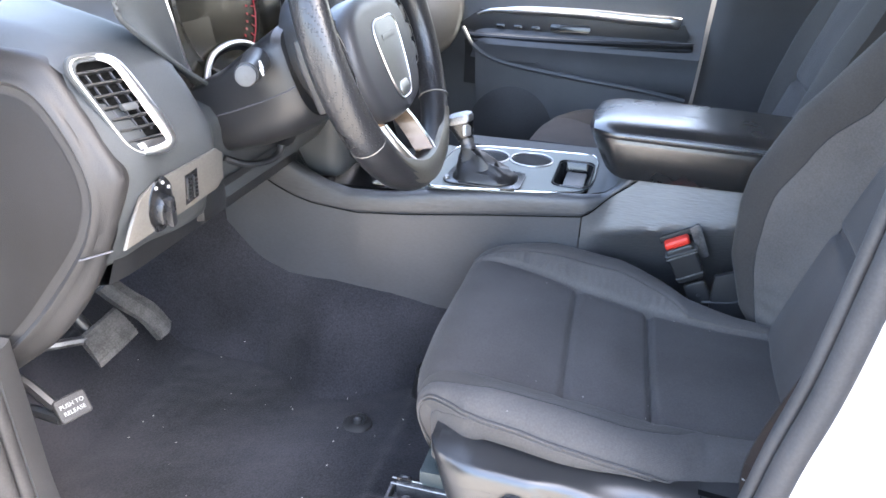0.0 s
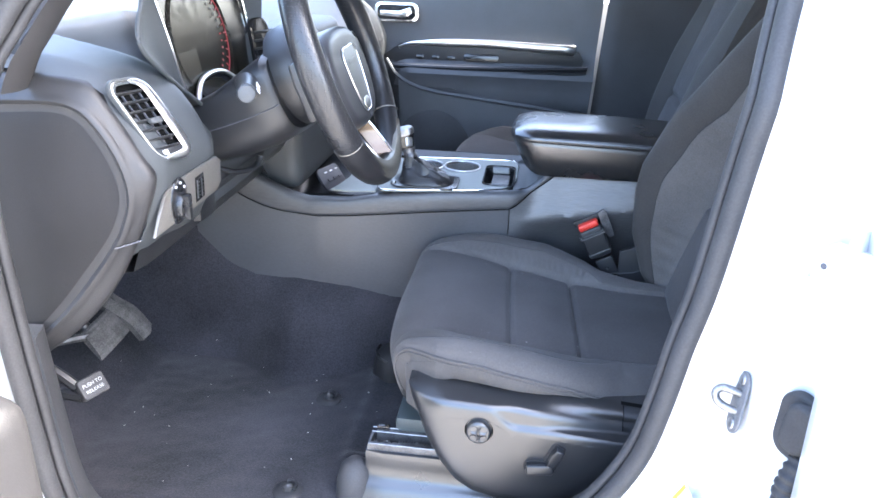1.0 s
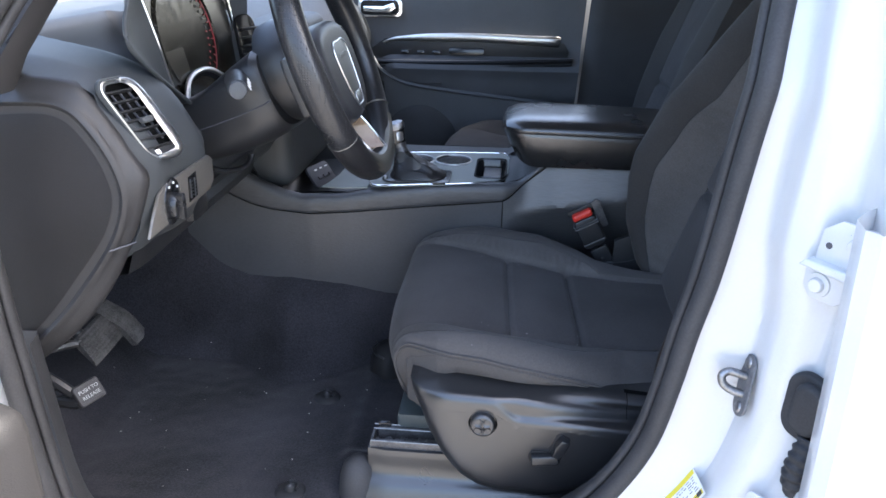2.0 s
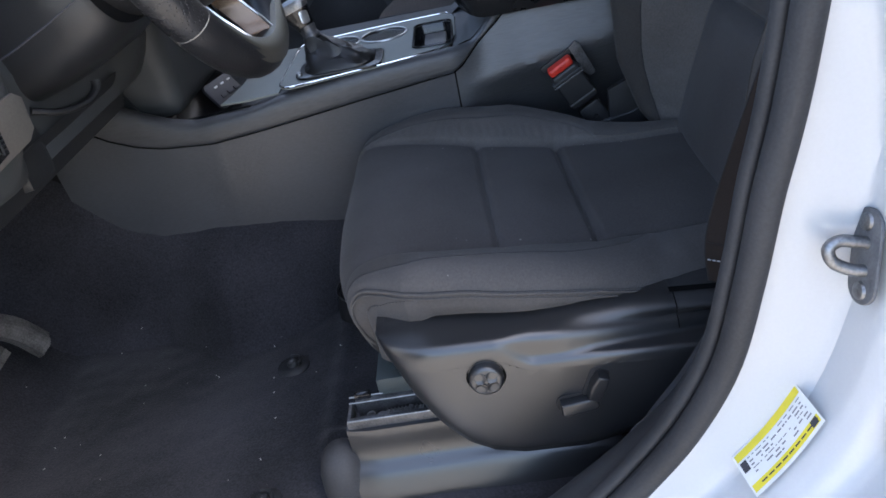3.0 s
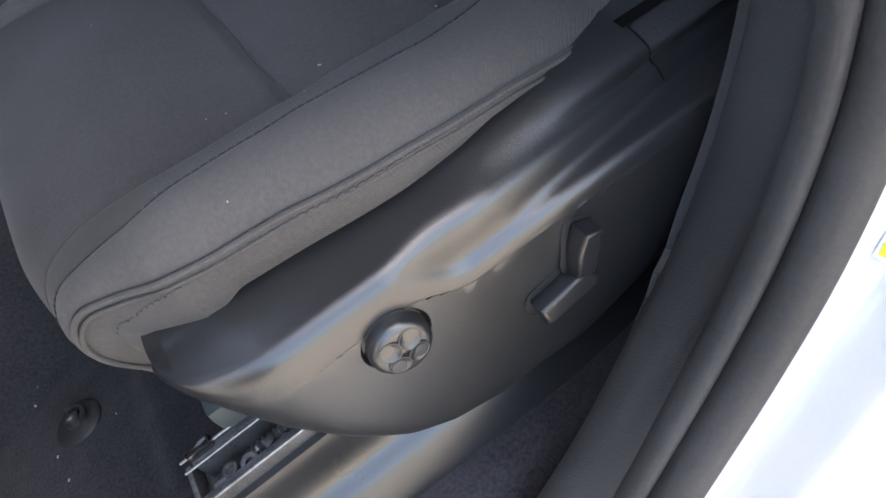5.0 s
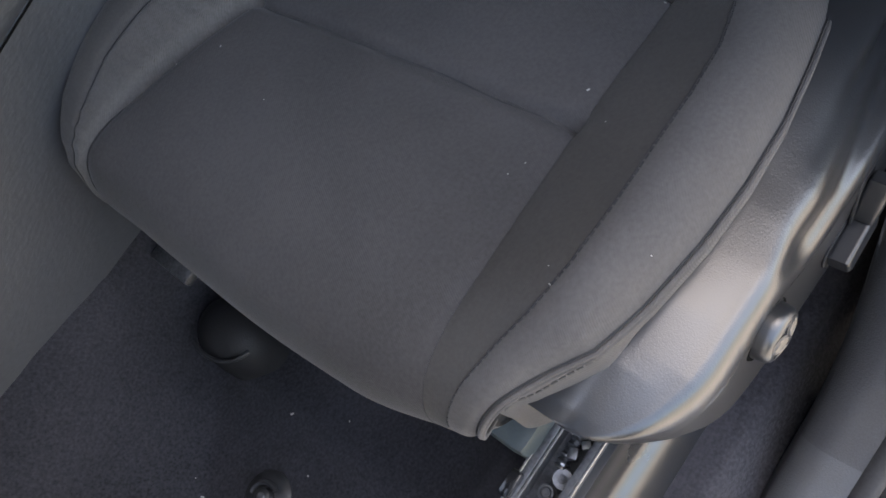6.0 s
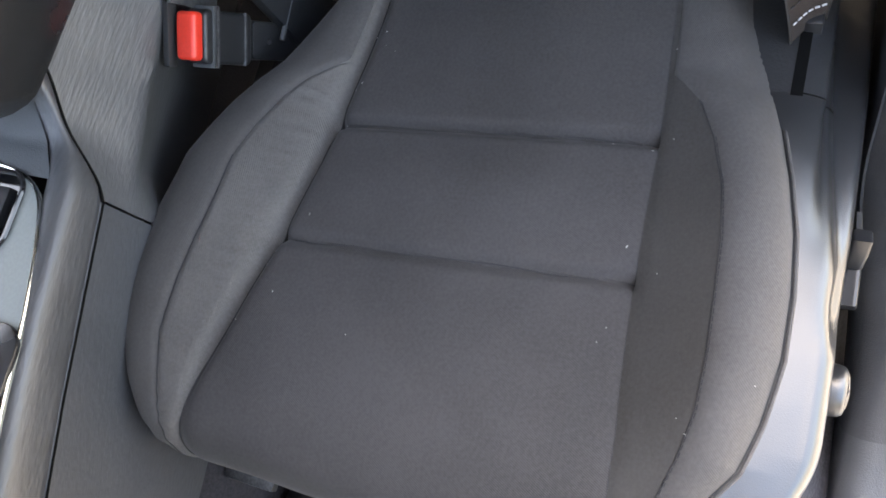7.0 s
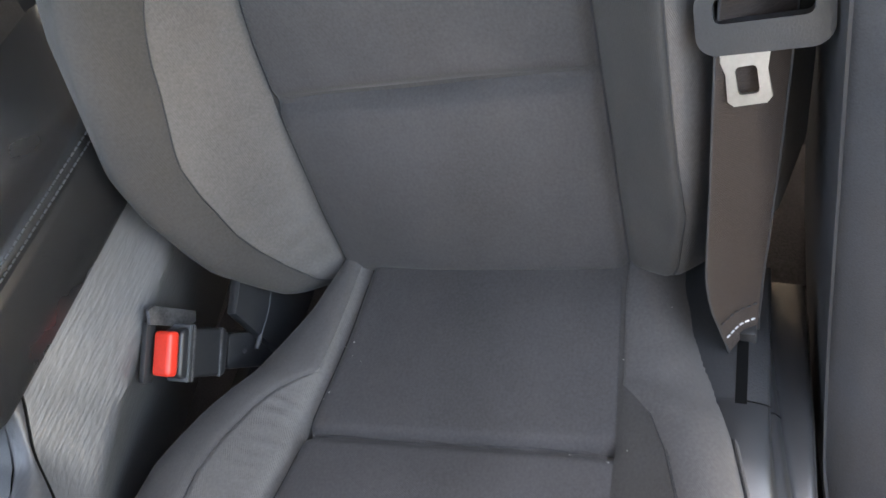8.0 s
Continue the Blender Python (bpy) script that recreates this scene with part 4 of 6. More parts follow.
def build_shield(seat):
    first = next(k for k, (y, z) in enumerate(shield_section(0.2)) if z > along(0.2, *RIDGE) - 0.0004)
    bm = sheet([[(x, y, z) for y, z in shield_section(x)] for x in [*np.linspace(-0.110, -0.04, 50), *np.linspace(-0.037, 0.1865, 66)]])
    sheet([[(x, y, z) for y, z in shield_section(x)[:first + 1]] for x in np.linspace(0.1865, 0.31, 36)], bm=bm)
    shield = part("side_shield", bm, "shield", seat, "black plastic side shield with a moulded ridge")
    rows = [[(x, y, z - 0.0005) for y, z in shield_section(x)[first:]] for x in np.linspace(0.1858, 0.31, 36)]
    part("rear_cap", sheet(rows), "cap", shield, "grained dark grey rear end of the shield")
    gap = [(0.187, y, z) for y, z in shield_section(0.187)[50:] if 0.588 < y < 0.612]
    part("shield_joint", tube(gap, 0.0006, 6), "void", shield)
    # flat sheet on the shield; the slot's inner shade is its black colour
    slot = [[(x, y, along(x, *SHIELD_TOP) + 0.0012 + 0.08 * (y - 0.611)) for y in (0.6105, 0.6145, 0.6185)] for x in np.linspace(0.184, 0.240, 12)]
    part("shield_slot", sheet(slot), "void", shield, "dark slot for the belt anchor")
    # lumbar knob with four dished petals
    m = facing((-0.0055, 0.5660, 0.7485), (0.0, -1.0, 0.06))
    part("knob_recess", turned([(0.0, 0.0006), (0.0178, 0.0006), (0.0190, 0.0012), (0.0198, 0.0)], m, 40), "void", seat)
    knob = part("lumbar_knob", turned([(0.0, 0.0108), (0.0128, 0.0106), (0.0150, 0.0098), (0.0165, 0.0078), (0.0171, 0.0045), (0.0172, 0.0)], m, 48), "shield", seat, "round black four-way knob")
    for k in range(4):
        a = radians(45 + 90 * k)
        dish = [(0.0, 0.0002), (0.0026, 0.0005), (0.0046, 0.0010), (0.0058, 0.0017), (0.0062, 0.0016), (0.0065, -0.001)]
        part("petal", turned(dish, m @ pose(0.0078 * math.cos(a), 0.0078 * math.sin(a), 0.0100, -11 * math.sin(a), 11 * math.cos(a), 0), 22), "petal", knob)
    # recliner and slide switches
    m2 = facing((0.0985, 0.5650, 0.7215), (0.05, -1, 0.05)) @ pose(0, 0, 0, 0, 0, -22)
    part("switch_bezel", slab(rounded(0.0200, 0.0400, 0.0085), 0.0016, m2, 0.0007), "cover", seat)
    part("recline_switch", slab([(-0.0058, -0.0150), (0.0058, -0.0150), (0.0078, 0.002), (0.0066, 0.0150), (-0.0048, 0.0160), (-0.0074, 0.002)], 0.0130, m2 @ pose(0, 0.001, 0.001, 6, 0, 0), 0.0026, 3), "switch", seat, "upright black power recline switch")
    m3 = facing((0.0800, 0.5656, 0.7008), (0.02, -1, 0.05)) @ pose(0, 0, 0, 0, 0, 4)
    part("switch_bezel", slab(rounded(0.0450, 0.0200, 0.0095), 0.0016, m3, 0.0007), "cover", seat)
    part("slide_switch", slab([(-0.0190, -0.0050), (-0.0150, -0.0080), (0.0155, -0.0070), (0.0195, -0.0020), (0.0170, 0.0070), (-0.0180, 0.0062)], 0.0135, m3 @ pose(0, 0, 0.001, -6, 0, 0), 0.0028, 3), "switch", seat, "long black power slide switch")


def build_rails(seat):
    sec = spline([(0.641, 0.650), (0.620, 0.652), (0.616, 0.648), (0.6140, 0.624), (0.610, 0.610), (0.602, 0.603), (0.597, 0.595), (0.589, 0.576), (0.585, 0.562)], 26)
    rows = [[(x, y + 0.004 * smooth(-0.15, -0.175, x), z - 0.03 * smooth(0.02, 0.30, x)) for y, z in sec] for x in np.linspace(-0.176, 0.33, 40)]
    cover = part("rail_cover", sheet(rows), "shield", seat, "black plastic cover along the seat rail")
    cap = [(-0.1755, y + 0.004, z) for y, z in sec] + [(-0.1755, 0.645, 0.565)]
    bm = bmesh.new()
    bm.faces.new([bm.verts.new(p) for p in cap])
    part("rail_cover_end", bm, "plastic", cover)
    rail = part("seat_rail", block(-0.172, 0.32, 0.622, 0.628, 0.648, 0.664, 0.001), "dark_steel", seat, "bare steel seat rail")
    part("rail_flange", block(-0.165, 0.32, 0.650, 0.656, 0.640, 0.668, 0.001), "dark_steel", rail)
    part("rail_bed", block(-0.172, 0.32, 0.622, 0.656, 0.640, 0.646, 0.001), "dark_steel", rail)
    screw = [(x, 0.640, 0.653) for x in np.linspace(-0.13, 0.2, 260)]
    part("lead_screw", tube(screw, [0.0042 + 0.0012 * math.sin(i * 1.9) for i in range(260)], 8), "steel", rail, "threaded steel spindle")
    m = pose(-0.148, 0.638, 0.650)
    part("rail_bolt", turned([(0.0, 0.005), (0.003, 0.005), (0.004, 0.007), (0.0055, 0.007), (0.006, 0.005), (0.006, 0.0)], m, 18), "dark_steel", rail)
    part("rail_stop", block(-0.1735, -0.1695, 0.622, 0.657, 0.640, 0.662, 0.001), "dark_steel", rail)
    part("rail_clip", block(-0.166, -0.146, 0.652, 0.661, 0.664, 0.674, 0.003), "gloss", rail, "small black rail clip")
    for y, z in ((0.6215, 0.6645), (0.6490, 0.6665), (0.6565, 0.6690)):
        part("rail_edge", tube([(x, y, z) for x in np.linspace(-0.172, 0.30, 8)], 0.0010, 6), "steel", rail, "thin bright flange edge of the rail")
    part("washer", turned([(0.0032, 0.0), (0.0032, 0.0035), (0.0068, 0.0035), (0.0072, 0.0)], pose(-0.1345, 0.6345, 0.652, 14, 0, 0), 24), "dark_steel", rail, "steel washer")
    for k, (x, y) in enumerate(((-0.156, 0.634), (-0.117, 0.637), (-0.108, 0.632), (-0.102, 0.640))):
        part("rail_link", block(-0.006 + 0.002 * k, 0.004, -0.0035, 0.0035, 0, 0.008 + 0.002 * (k % 2), 0.0015, 2, pose(x, y, 0.648, 0, 0, 20 * k)), "steel", rail)
    boot = turned([(0.0, 0.060), (0.014, 0.058), (0.026, 0.047), (0.033, 0.025), (0.036, -0.01)], pose(-0.193, 0.622, 0.572) @ Matrix.Diagonal((0.85, 0.95, 1.0, 1.0)), 24)
    part("rail_boot", boot, "rubber", seat, "rounded black rail end cover")
    part("inner_rail", block(-0.165, 0.32, 0.990, 1.020, 0.645, 0.665, 0.003), "dark_steel", seat, "steel inner seat rail")
    part("inner_rail_clip", block(-0.190, -0.168, 0.985, 1.040, 0.668, 0.678, 0.003), "dark_steel", seat)
    shoe = turned([(0.0, 0.075), (0.018, 0.072), (0.030, 0.055), (0.036, 0.028), (0.040, -0.02)], pose(-0.205, 0.972, 0.580) @ Matrix.Diagonal((0.95, 1.15, 0.62, 1.0)), 26)
    part("inner_rail_boot", shoe, "cover", seat, "rounded black inner rail end cover")
    part("shoe_rim", tube([(-0.205 + 0.030 * math.cos(a), 0.972 + 0.036 * math.sin(a), 0.612 - 0.006 * math.cos(a)) for a in np.linspace(2.6, 4.6, 20)], 0.0022, 8), "plastic", seat)
    part("blower_box", block(-0.138, 0.16, 0.655, 0.80, 0.580, 0.690, 0.008), "box", seat, "grey-green plastic box under the cushion")


# ---- passenger seat ----
def build_passenger_seat():
    seat = thing("passenger_seat", "dark grey cloth front passenger seat", "car seat", (0.1, 1.57, 0.57))
    rows, cols = cushion_rows()
    flip = [[(x - 0.01, 1.57 - (y - SEAT_Y), z + 0.032) for x, y, z in r] for r in rows]
    names = {k: n for k, n in enumerate(("cushion_side_band", "outer_bolster", "outer_strip", "cushion_panel", "inner_strip", "inner_bolster", "inner_side_band"))}
    # same seat cloth as the driver's, with far-side shade put into darker colours
    mats = {0: "strip", 1: "strip", 2: "strip", 3: "insert", 4: "insert", 5: "strip", 6: "strip"}
    pieces(flip, lambda i, j: cols[j][0], names, seat, mats, {})
    br, bc, bz = back_rows(bolster=0.4, y_mid=1.57, mirror=-1.0, dx=0.03, dz=0.05)
    names = {k: n for k, n in enumerate(("backrest_side_band", "backrest_bolster", "backrest_strip", "backrest_panel", "backrest_strip", "backrest_bolster", "backrest_side_band"))}
    pieces(br, lambda i, j: bc[j][0], names, seat, mats, {})
    part("seat_base", block(-0.08, 0.30, 1.38, 1.78, 0.575, 0.80, 0.02), "plastic", seat, "dark plastic seat base")


build_driver_seat()
build_passenger_seat()


# ---- belt and buckle ----
def build_buckle():
    b = thing("belt_buckle", "black seat belt buckle with a red release button", "buckle", (0.2, 1.06, 0.77))
    a, e = Vector((0.216, 1.060, 0.750)), Vector((0.148, 1.060, 0.876))
    u = (e - a).normalized()
    m = facing(a, (0, -1, 0), tuple(u))
    L = (e - a).length
    part("stalk", slab(rounded(0.034, 0.075, 0.006), 0.012, m @ pose(0, 0.03, -0.006), 0.003), "plastic", b)
    part("housing", slab(rounded(0.043, 0.060, 0.006), 0.020, m @ pose(0, L - 0.040, -0.010), 0.004, 3), "plastic", b, "black plastic buckle housing")
    part("release_button", slab(rounded(0.038, 0.012, 0.004), 0.019, m @ pose(0.0, L - 0.004, -0.0100), 0.004, 3), "red", b, "bright red release button")
    for k, w in ((0.020, 0.049), (0.025, 0.049), (0.060, 0.044)):
        part("housing_rib", slab(rounded(w, 0.0026, 0.001), 0.0225, m @ pose(0, L - k, -0.0112), 0.0008), "grey" if k < 0.022 else "dark_steel", b)
    part("guide_clip", slab([(-0.026, -0.006), (0.024, -0.012), (0.030, -0.008), (0.028, 0.004), (-0.012, 0.008), (-0.026, 0.004)], 0.004, m @ pose(0.029, L - 0.020, -0.012, 0, 0, 92), 0.001), "dark_steel", b, "grey metal guide clip")
    part("latch_mouth", slab(rounded(0.051, 0.010, 0.002), 0.006, m @ pose(0.0, L + 0.001, -0.019), 0.001), "plastic", b)
    part("rivet", turned([(0, 0.0145), (0.0025, 0.0142), (0.003, 0.0125)], m @ pose(0.0, 0.046, -0.006), 10), "dark_steel", b)


def build_belt():
    b = thing("seat_belt", "dark brown-black seat belt hanging beside the backrest", "seat belt", (0.25, 0.6, 0.77))
    mid = spline([(0.238, 0.614, 0.778), (0.237, 0.615, 0.815), (0.248, 0.616, 0.857), (0.268, 0.608, 0.942), (0.286, 0.602, 1.008), (0.304, 0.598, 1.042), (0.37, 0.583, 1.13), (0.45, 0.555, 1.28), (0.50, 0.53, 1.43)], 70)
    rows = []
    for i, (x, y, z) in enumerate(mid):
        f = i / 69.0
        half = 0.0235 * (0.62 + 0.38 * smooth(0.0, 0.14, f))
        tw = radians(along(f, (0, 0.12, 0.4, 1), (46, 36, 30, 34)))
        c, s_ = math.cos(tw), math.sin(tw)
        row = [(x + q * half * s_ + 0.002 * math.cos(q * 3 + f * 9), y - q * half * c, z) for q in np.linspace(-1, 1, 15)]
        rows.append(row + [(p[0] + 0.0016, p[1], p[2]) for p in reversed(row)])
    strap = part("webbing", sheet(rows, closed_v=True, caps=True), "webbing", b, "dark woven webbing")
    part("webbing_edge", tube([r[0] for r in rows], 0.0009, 6), "thread", strap)
    part("webbing_edge", tube([r[14] for r in rows], 0.0009, 6), "thread", strap)
    part("end_stitching", stitches([(p[0] - 0.0012, p[1], p[2] + 0.004) for p in rows[2][:15]], 0.0045, 0.003, 0.0008), "light_thread", strap, "pale zigzag stitching")
    part("end_stitching", stitches([(p[0] - 0.0012, p[1], p[2] + 0.002) for p in rows[4][:15]], 0.0045, 0.003, 0.0007), "thread", strap)
    part("anchor_strap", block(0.236, 0.246, 0.605, 0.617, 0.70, 0.788, 0.002), "plastic", b, "narrow black anchor strap")
    m = facing((0.294, 0.5965, 1.039), (-0.93, 0.03, 0.37), (0, 0.03, 1)) @ Matrix.Diagonal((0.86, 0.86, 0.90, 1.0))
    outer, inner = rounded(0.078, 0.044, 0.013), rounded(0.056, 0.016, 0.005)
    tongue = part("tongue_cover", holed([(p[0], p[1]) for p in outer], [[(p[0], p[1] + 0.006) for p in inner]], 0.009, m), "plastic", b, "grey plastic belt tongue cover")
    plate = holed([(-0.017, 0.004), (0.017, 0.004), (0.0125, -0.016), (0.0135, -0.034), (0.010, -0.038), (-0.010, -0.038), (-0.0135, -0.034), (-0.0125, -0.016)], [[(p[0], p[1] - 0.021) for p in rounded(0.013, 0.019, 0.003)]], 0.0028, m @ pose(-0.012, -0.020, 0.003, 0, 0, 4))
    part("tongue_plate", plate, "silver", tongue, "bright steel belt tongue")


def holed(outline, holes, depth, m):
    """A plate with holes through it."""
    b = bmesh.new()
    edges = []
    for loop in (outline, *holes):
        vs = [b.verts.new((x, y, 0)) for x, y in loop]
        edges += [b.edges.new((vs[i], vs[(i + 1) % len(vs)])) for i in range(len(vs))]
    bmesh.ops.triangle_fill(b, use_beauty=True, use_dissolve=False, edges=edges)
    ext = bmesh.ops.extrude_face_region(b, geom=b.faces[:])
    for v in ext["geom"]:
        if isinstance(v, bmesh.types.BMVert):
            v.co.z += depth
    bmesh.ops.transform(b, matrix=m, verts=b.verts)
    return b


# ---- centre console ----
SEAM = ((-0.58, -0.54, -0.50, -0.465, -0.429, -0.357, -0.286, -0.214, -0.143, -0.071, 0.0), (0.955, 0.926, 0.900, 0.885, 0.876, 0.869, 0.872, 0.8763, 0.881, 0.8856, 0.8904))
RIM = ((-0.58, -0.50, -0.448, -0.41, -0.375, -0.305, -0.235, -0.1, 0.0, 0.03), (1.005, 0.956, 0.928, 0.911, 0.903, 0.905, 0.914, 0.9215, 0.9225, 0.9225))
LOW = ((-0.62, -0.596, -0.545, -0.485, -0.44, -0.39, -0.31, -0.195, 0.0, 0.5), (0.86, 0.834, 0.780, 0.747, 0.741, 0.736, 0.731, 0.717, 0.69, 0.66))
PLATE_Z = 0.9225


def box_break(x):
    return 0.859 + 0.165 * max(0.0, x)


def box_y(x, z):
    """The rear box stands upright below its break line and leans inwards above it."""
    return side_y(x) + (0.30 * max(0.0, z - box_break(x)) + 0.60 * max(0.0, box_break(x) - z)) * smooth(0.0, 0.05, x)


def build_console():
    c = thing("center_console", "dark grey plastic centre console with metallic top plate", "center console", (-0.1, 1.19, 0.6))
    xs = np.linspace(-0.60, 0.0, 80)
    rows = [[(x, side_y(x) + 0.006 * (1 - v) - 0.0025 * math.sin(math.pi * v), along(x, *LOW) - 0.02 + (along(x, *SEAM) - along(x, *LOW) + 0.02) * v) for v in np.linspace(0, 1, 24)] + [(x, side_y(x) + 0.0045, along(x, *SEAM) + 0.004), (x, side_y(x) + 0.008, along(x, *SEAM) + 0.022)] for x in xs]
    part("side_panel", sheet(rows), "console", c, "grained grey lower side panel")
    arc = spline([(0.0, 0.8904), (0.012, 0.8965), (0.021, 0.904), (0.038, 0.9186), (0.056, 0.932), (0.073, 0.9446), (0.088, 0.960), (0.10, 0.985)], 24)

    def rim_top(x):
        return along(x, *RIM) if x < 0.03 else 0.9225 + 0.066 * smooth(0.025, 0.105, x)
    rows = []
    for x in np.linspace(-0.58, 0.092, 110):
        lo = along(x, *SEAM) if x < 0 else along(x, arc[:, 0], arc[:, 1])
        hi = max(rim_top(x), lo + 0.006)
        y = side_y(x) if x < 0 else box_y(x, lo)
        d = hi - lo
        rows.append([(x, py, pz) for py, pz in spline([(y + 0.003, lo + 0.0008), (y - 0.0008, lo + 0.0022), (y - 0.0012, lo + 0.25 * d), (y - 0.0006, lo + 0.5 * d), (y + 0.0008, lo + 0.72 * d), (y + 0.0034, lo + 0.88 * d), (y + 0.0085, lo + 0.975 * d), (y + 0.016, hi + 0.0002), (y + 0.026, hi - 0.0035), (y + 0.031, hi - 0.014)], 24)])
    part("upper_rim", sheet(rows), "rim", c, "smooth grey rolled rim")
    # rear box with the curved joint
    rows = [[(x, box_y(x, z), z) for z in np.linspace(0.64, along(x, arc[:, 0], arc[:, 1]) if x < 0.083 else 0.96, 40)] for x in np.linspace(0.002, 0.56, 70)]
    bm = sheet(rows)
    rows = [[(x, box_y(x, 0.96) + v, 0.96) for v in np.linspace(0, 0.2, 8)] for x in np.linspace(0.083, 0.56, 24)]
    part("rear_box", sheet(rows, bm=bm), "box_side", c, "grained rear storage box")
    part("joint", tube([(x, box_y(x, z) - 0.0008, z) for x, z in arc], 0.0010, 6), "void", c)
    part("joint", tube([(x, side_y(x) - 0.0012, along(x, *SEAM)) for x in np.linspace(-0.56, 0.0, 50)], 0.0009, 6), "void", c)
    part("joint", tube([(0.001, side_y(0.001) - 0.001, z) for z in np.linspace(0.80, 0.890, 8)], 0.0010, 6), "ink", c)
    # ramp from the plate up to the armrest
    part("rear_rim", sheet([[(x, box_y(x, 0.9) + 0.022 + v * 0.215, rim_top(x) - 0.0015 + 0.003 * smooth(0.0, 0.03, x)) for v in np.linspace(0, 1, 10)] for x in np.linspace(0.004, 0.10, 24)]), "dash", c, "smooth ramp below the armrest")
    out = spline([(-0.250, 1.075), (-0.249, 1.052), (-0.238, 1.038), (-0.215, 1.0385), (-0.152, 1.0525), (-0.09, 1.064), (-0.03, 1.081), (-0.004, 1.098), (0.007, 1.13), (0.009, 1.19), (0.009, 1.245), (0.0, 1.277), (-0.02, 1.286), (-0.15, 1.276), (-0.225, 1.262), (-0.247, 1.24), (-0.250, 1.15), (-0.250, 1.075)], 110)[:-1]
    cups = ((-0.182, 1.213), (-0.106, 1.220))
    holes = [[(cx + 0.035 * math.cos(a), cy + 0.035 * math.sin(a)) for a in np.linspace(0, 2 * math.pi, 32, endpoint=False)] for cx, cy in cups]
    holes.append([(-0.026 + x, 1.172 + y) for x, y in rounded(0.056, 0.124, 0.013)])
    part("top_plate", holed([tuple(p) for p in out], holes, 0.003, pose(0, 0, PLATE_Z - 0.003)), "plate", c, "satin grey metallic top plate", smooth=False)
    part("plate_trim", tube([(x, y, PLATE_Z + 0.0004) for x, y in out], 0.0014, 8, closed=True), "chrome", c, "bright chrome outline")
    apron = [(-0.252, 1.046), (-0.252, 1.272), (-0.275, 1.275), (-0.305, 1.25), (-0.320, 1.20), (-0.322, 1.12), (-0.330, 1.07), (-0.338, 1.040), (-0.300, 1.037)]
    part("plate_apron", slab(apron[::-1], 0.003, pose(0, 0, PLATE_Z - 0.010), 0.001), "plate", c, "grey top surface ahead of the plate")
    for cx, cy in cups:
        cup = part("cup_holder", turned([(0.036, 0.0), (0.035, -0.02), (0.033, -0.055), (0.0, -0.056)], pose(cx, cy, PLATE_Z), 32), "gloss", c, "dark round cup holder")
        part("cup_ring", tube([(cx + 0.037 * math.cos(a), cy + 0.037 * math.sin(a), PLATE_Z + 0.001) for a in np.linspace(0, 2 * math.pi, 40, endpoint=False)], 0.0016, 8, closed=True), "silver", cup)
    bin_ = part("tray", sheet([[(-0.026 + x * k, 1.172 + y * k, PLATE_Z - h) for x, y in rounded(0.056, 0.124, 0.013)] for k, h in ((1.0, 0.0), (0.97, 0.004), (0.92, 0.025), (0.05, 0.027))], closed_v=True), "gloss", c, "small glossy black tray")
    part("tray_rim", tube([(-0.026 + x * 1.03, 1.172 + y * 1.03, PLATE_Z + 0.0012) for x, y in rounded(0.058, 0.126, 0.014)], 0.002, 6, closed=True), "gloss", bin_)
    part("tray_flap", block(-0.040, -0.006, 1.13, 1.20, PLATE_Z - 0.014, PLATE_Z - 0.006, 0.002), "plastic", bin_)
    # open pocket ahead of the plate
    part("front_pocket", sheet([[(x, side_y(x) + 0.034 + 0.22 * v, 0.902 - 0.05 * math.sin(math.pi * min(1, v * 1.0)) ** 0.5 * smooth(-0.5, -0.43, x) * smooth(-0.235, -0.27, x) + 0.10 * smooth(-0.43, -0.52, x)) for v in np.linspace(0, 1, 20)] for x in np.linspace(-0.56, -0.235, 40)]), "plastic", c, "dark open pocket")
    m = facing((-0.385, 1.205, 0.885), (0.75, -0.25, 0.6))
    usb = part("socket_panel", slab(rounded(0.075, 0.048, 0.010), 0.006, m, 0.002), "ink", c, "small black socket panel")
    for k in range(3):
        part("socket", slab(rounded(0.013, 0.007, 0.001), 0.002, m @ pose(-0.012 + 0.019 * k, -0.006, 0.006), 0.0005), "ink", usb)
        part("socket_mark", slab(rounded(0.009, 0.003, 0.001), 0.0008, m @ pose(-0.012 + 0.019 * k, 0.012, 0.006), 0), "white_ink", usb)
    part("pocket_lip", block(-0.47, -0.44, 1.06, 1.13, 0.87, 0.90, 0.006, 2), "gloss", c)
    build_shifter(c)
    part("far_side", sheet([[(x, 1.334 - 0.1 * min(0, x), z) for z in np.linspace(0.57, along(x, *RIM) if x < 0.03 else 0.95, 6)] for x in np.linspace(-0.58, 0.56, 20)]), "console", c)
    rows = [[(x, 1.28 + 0.054 * v, 0.922 if x < 0.03 else 0.95) for v in (0, 0.5, 1)] for x in np.linspace(-0.25, 0.56, 20)]
    part("far_rim", sheet(rows), "dash", c)


def oblong(cx, cy, z, sx, sy, fold=0.0, k=0, n=44, tilt=0.0):
    ring = []
    for a in np.linspace(0, 2 * math.pi, n, endpoint=False):
        c, q = math.cos(a), math.sin(a)
        g = 1 + fold * math.sin(6 * a + k * 1.3)
        x = sx * g * math.copysign(abs(c) ** 0.6, c)
        ring.append((cx + x, cy + sy * g * math.copysign(abs(q) ** 0.6, q), z + 0.05 * fold * math.sin(4 * a + k) + tilt * x))
    return ring


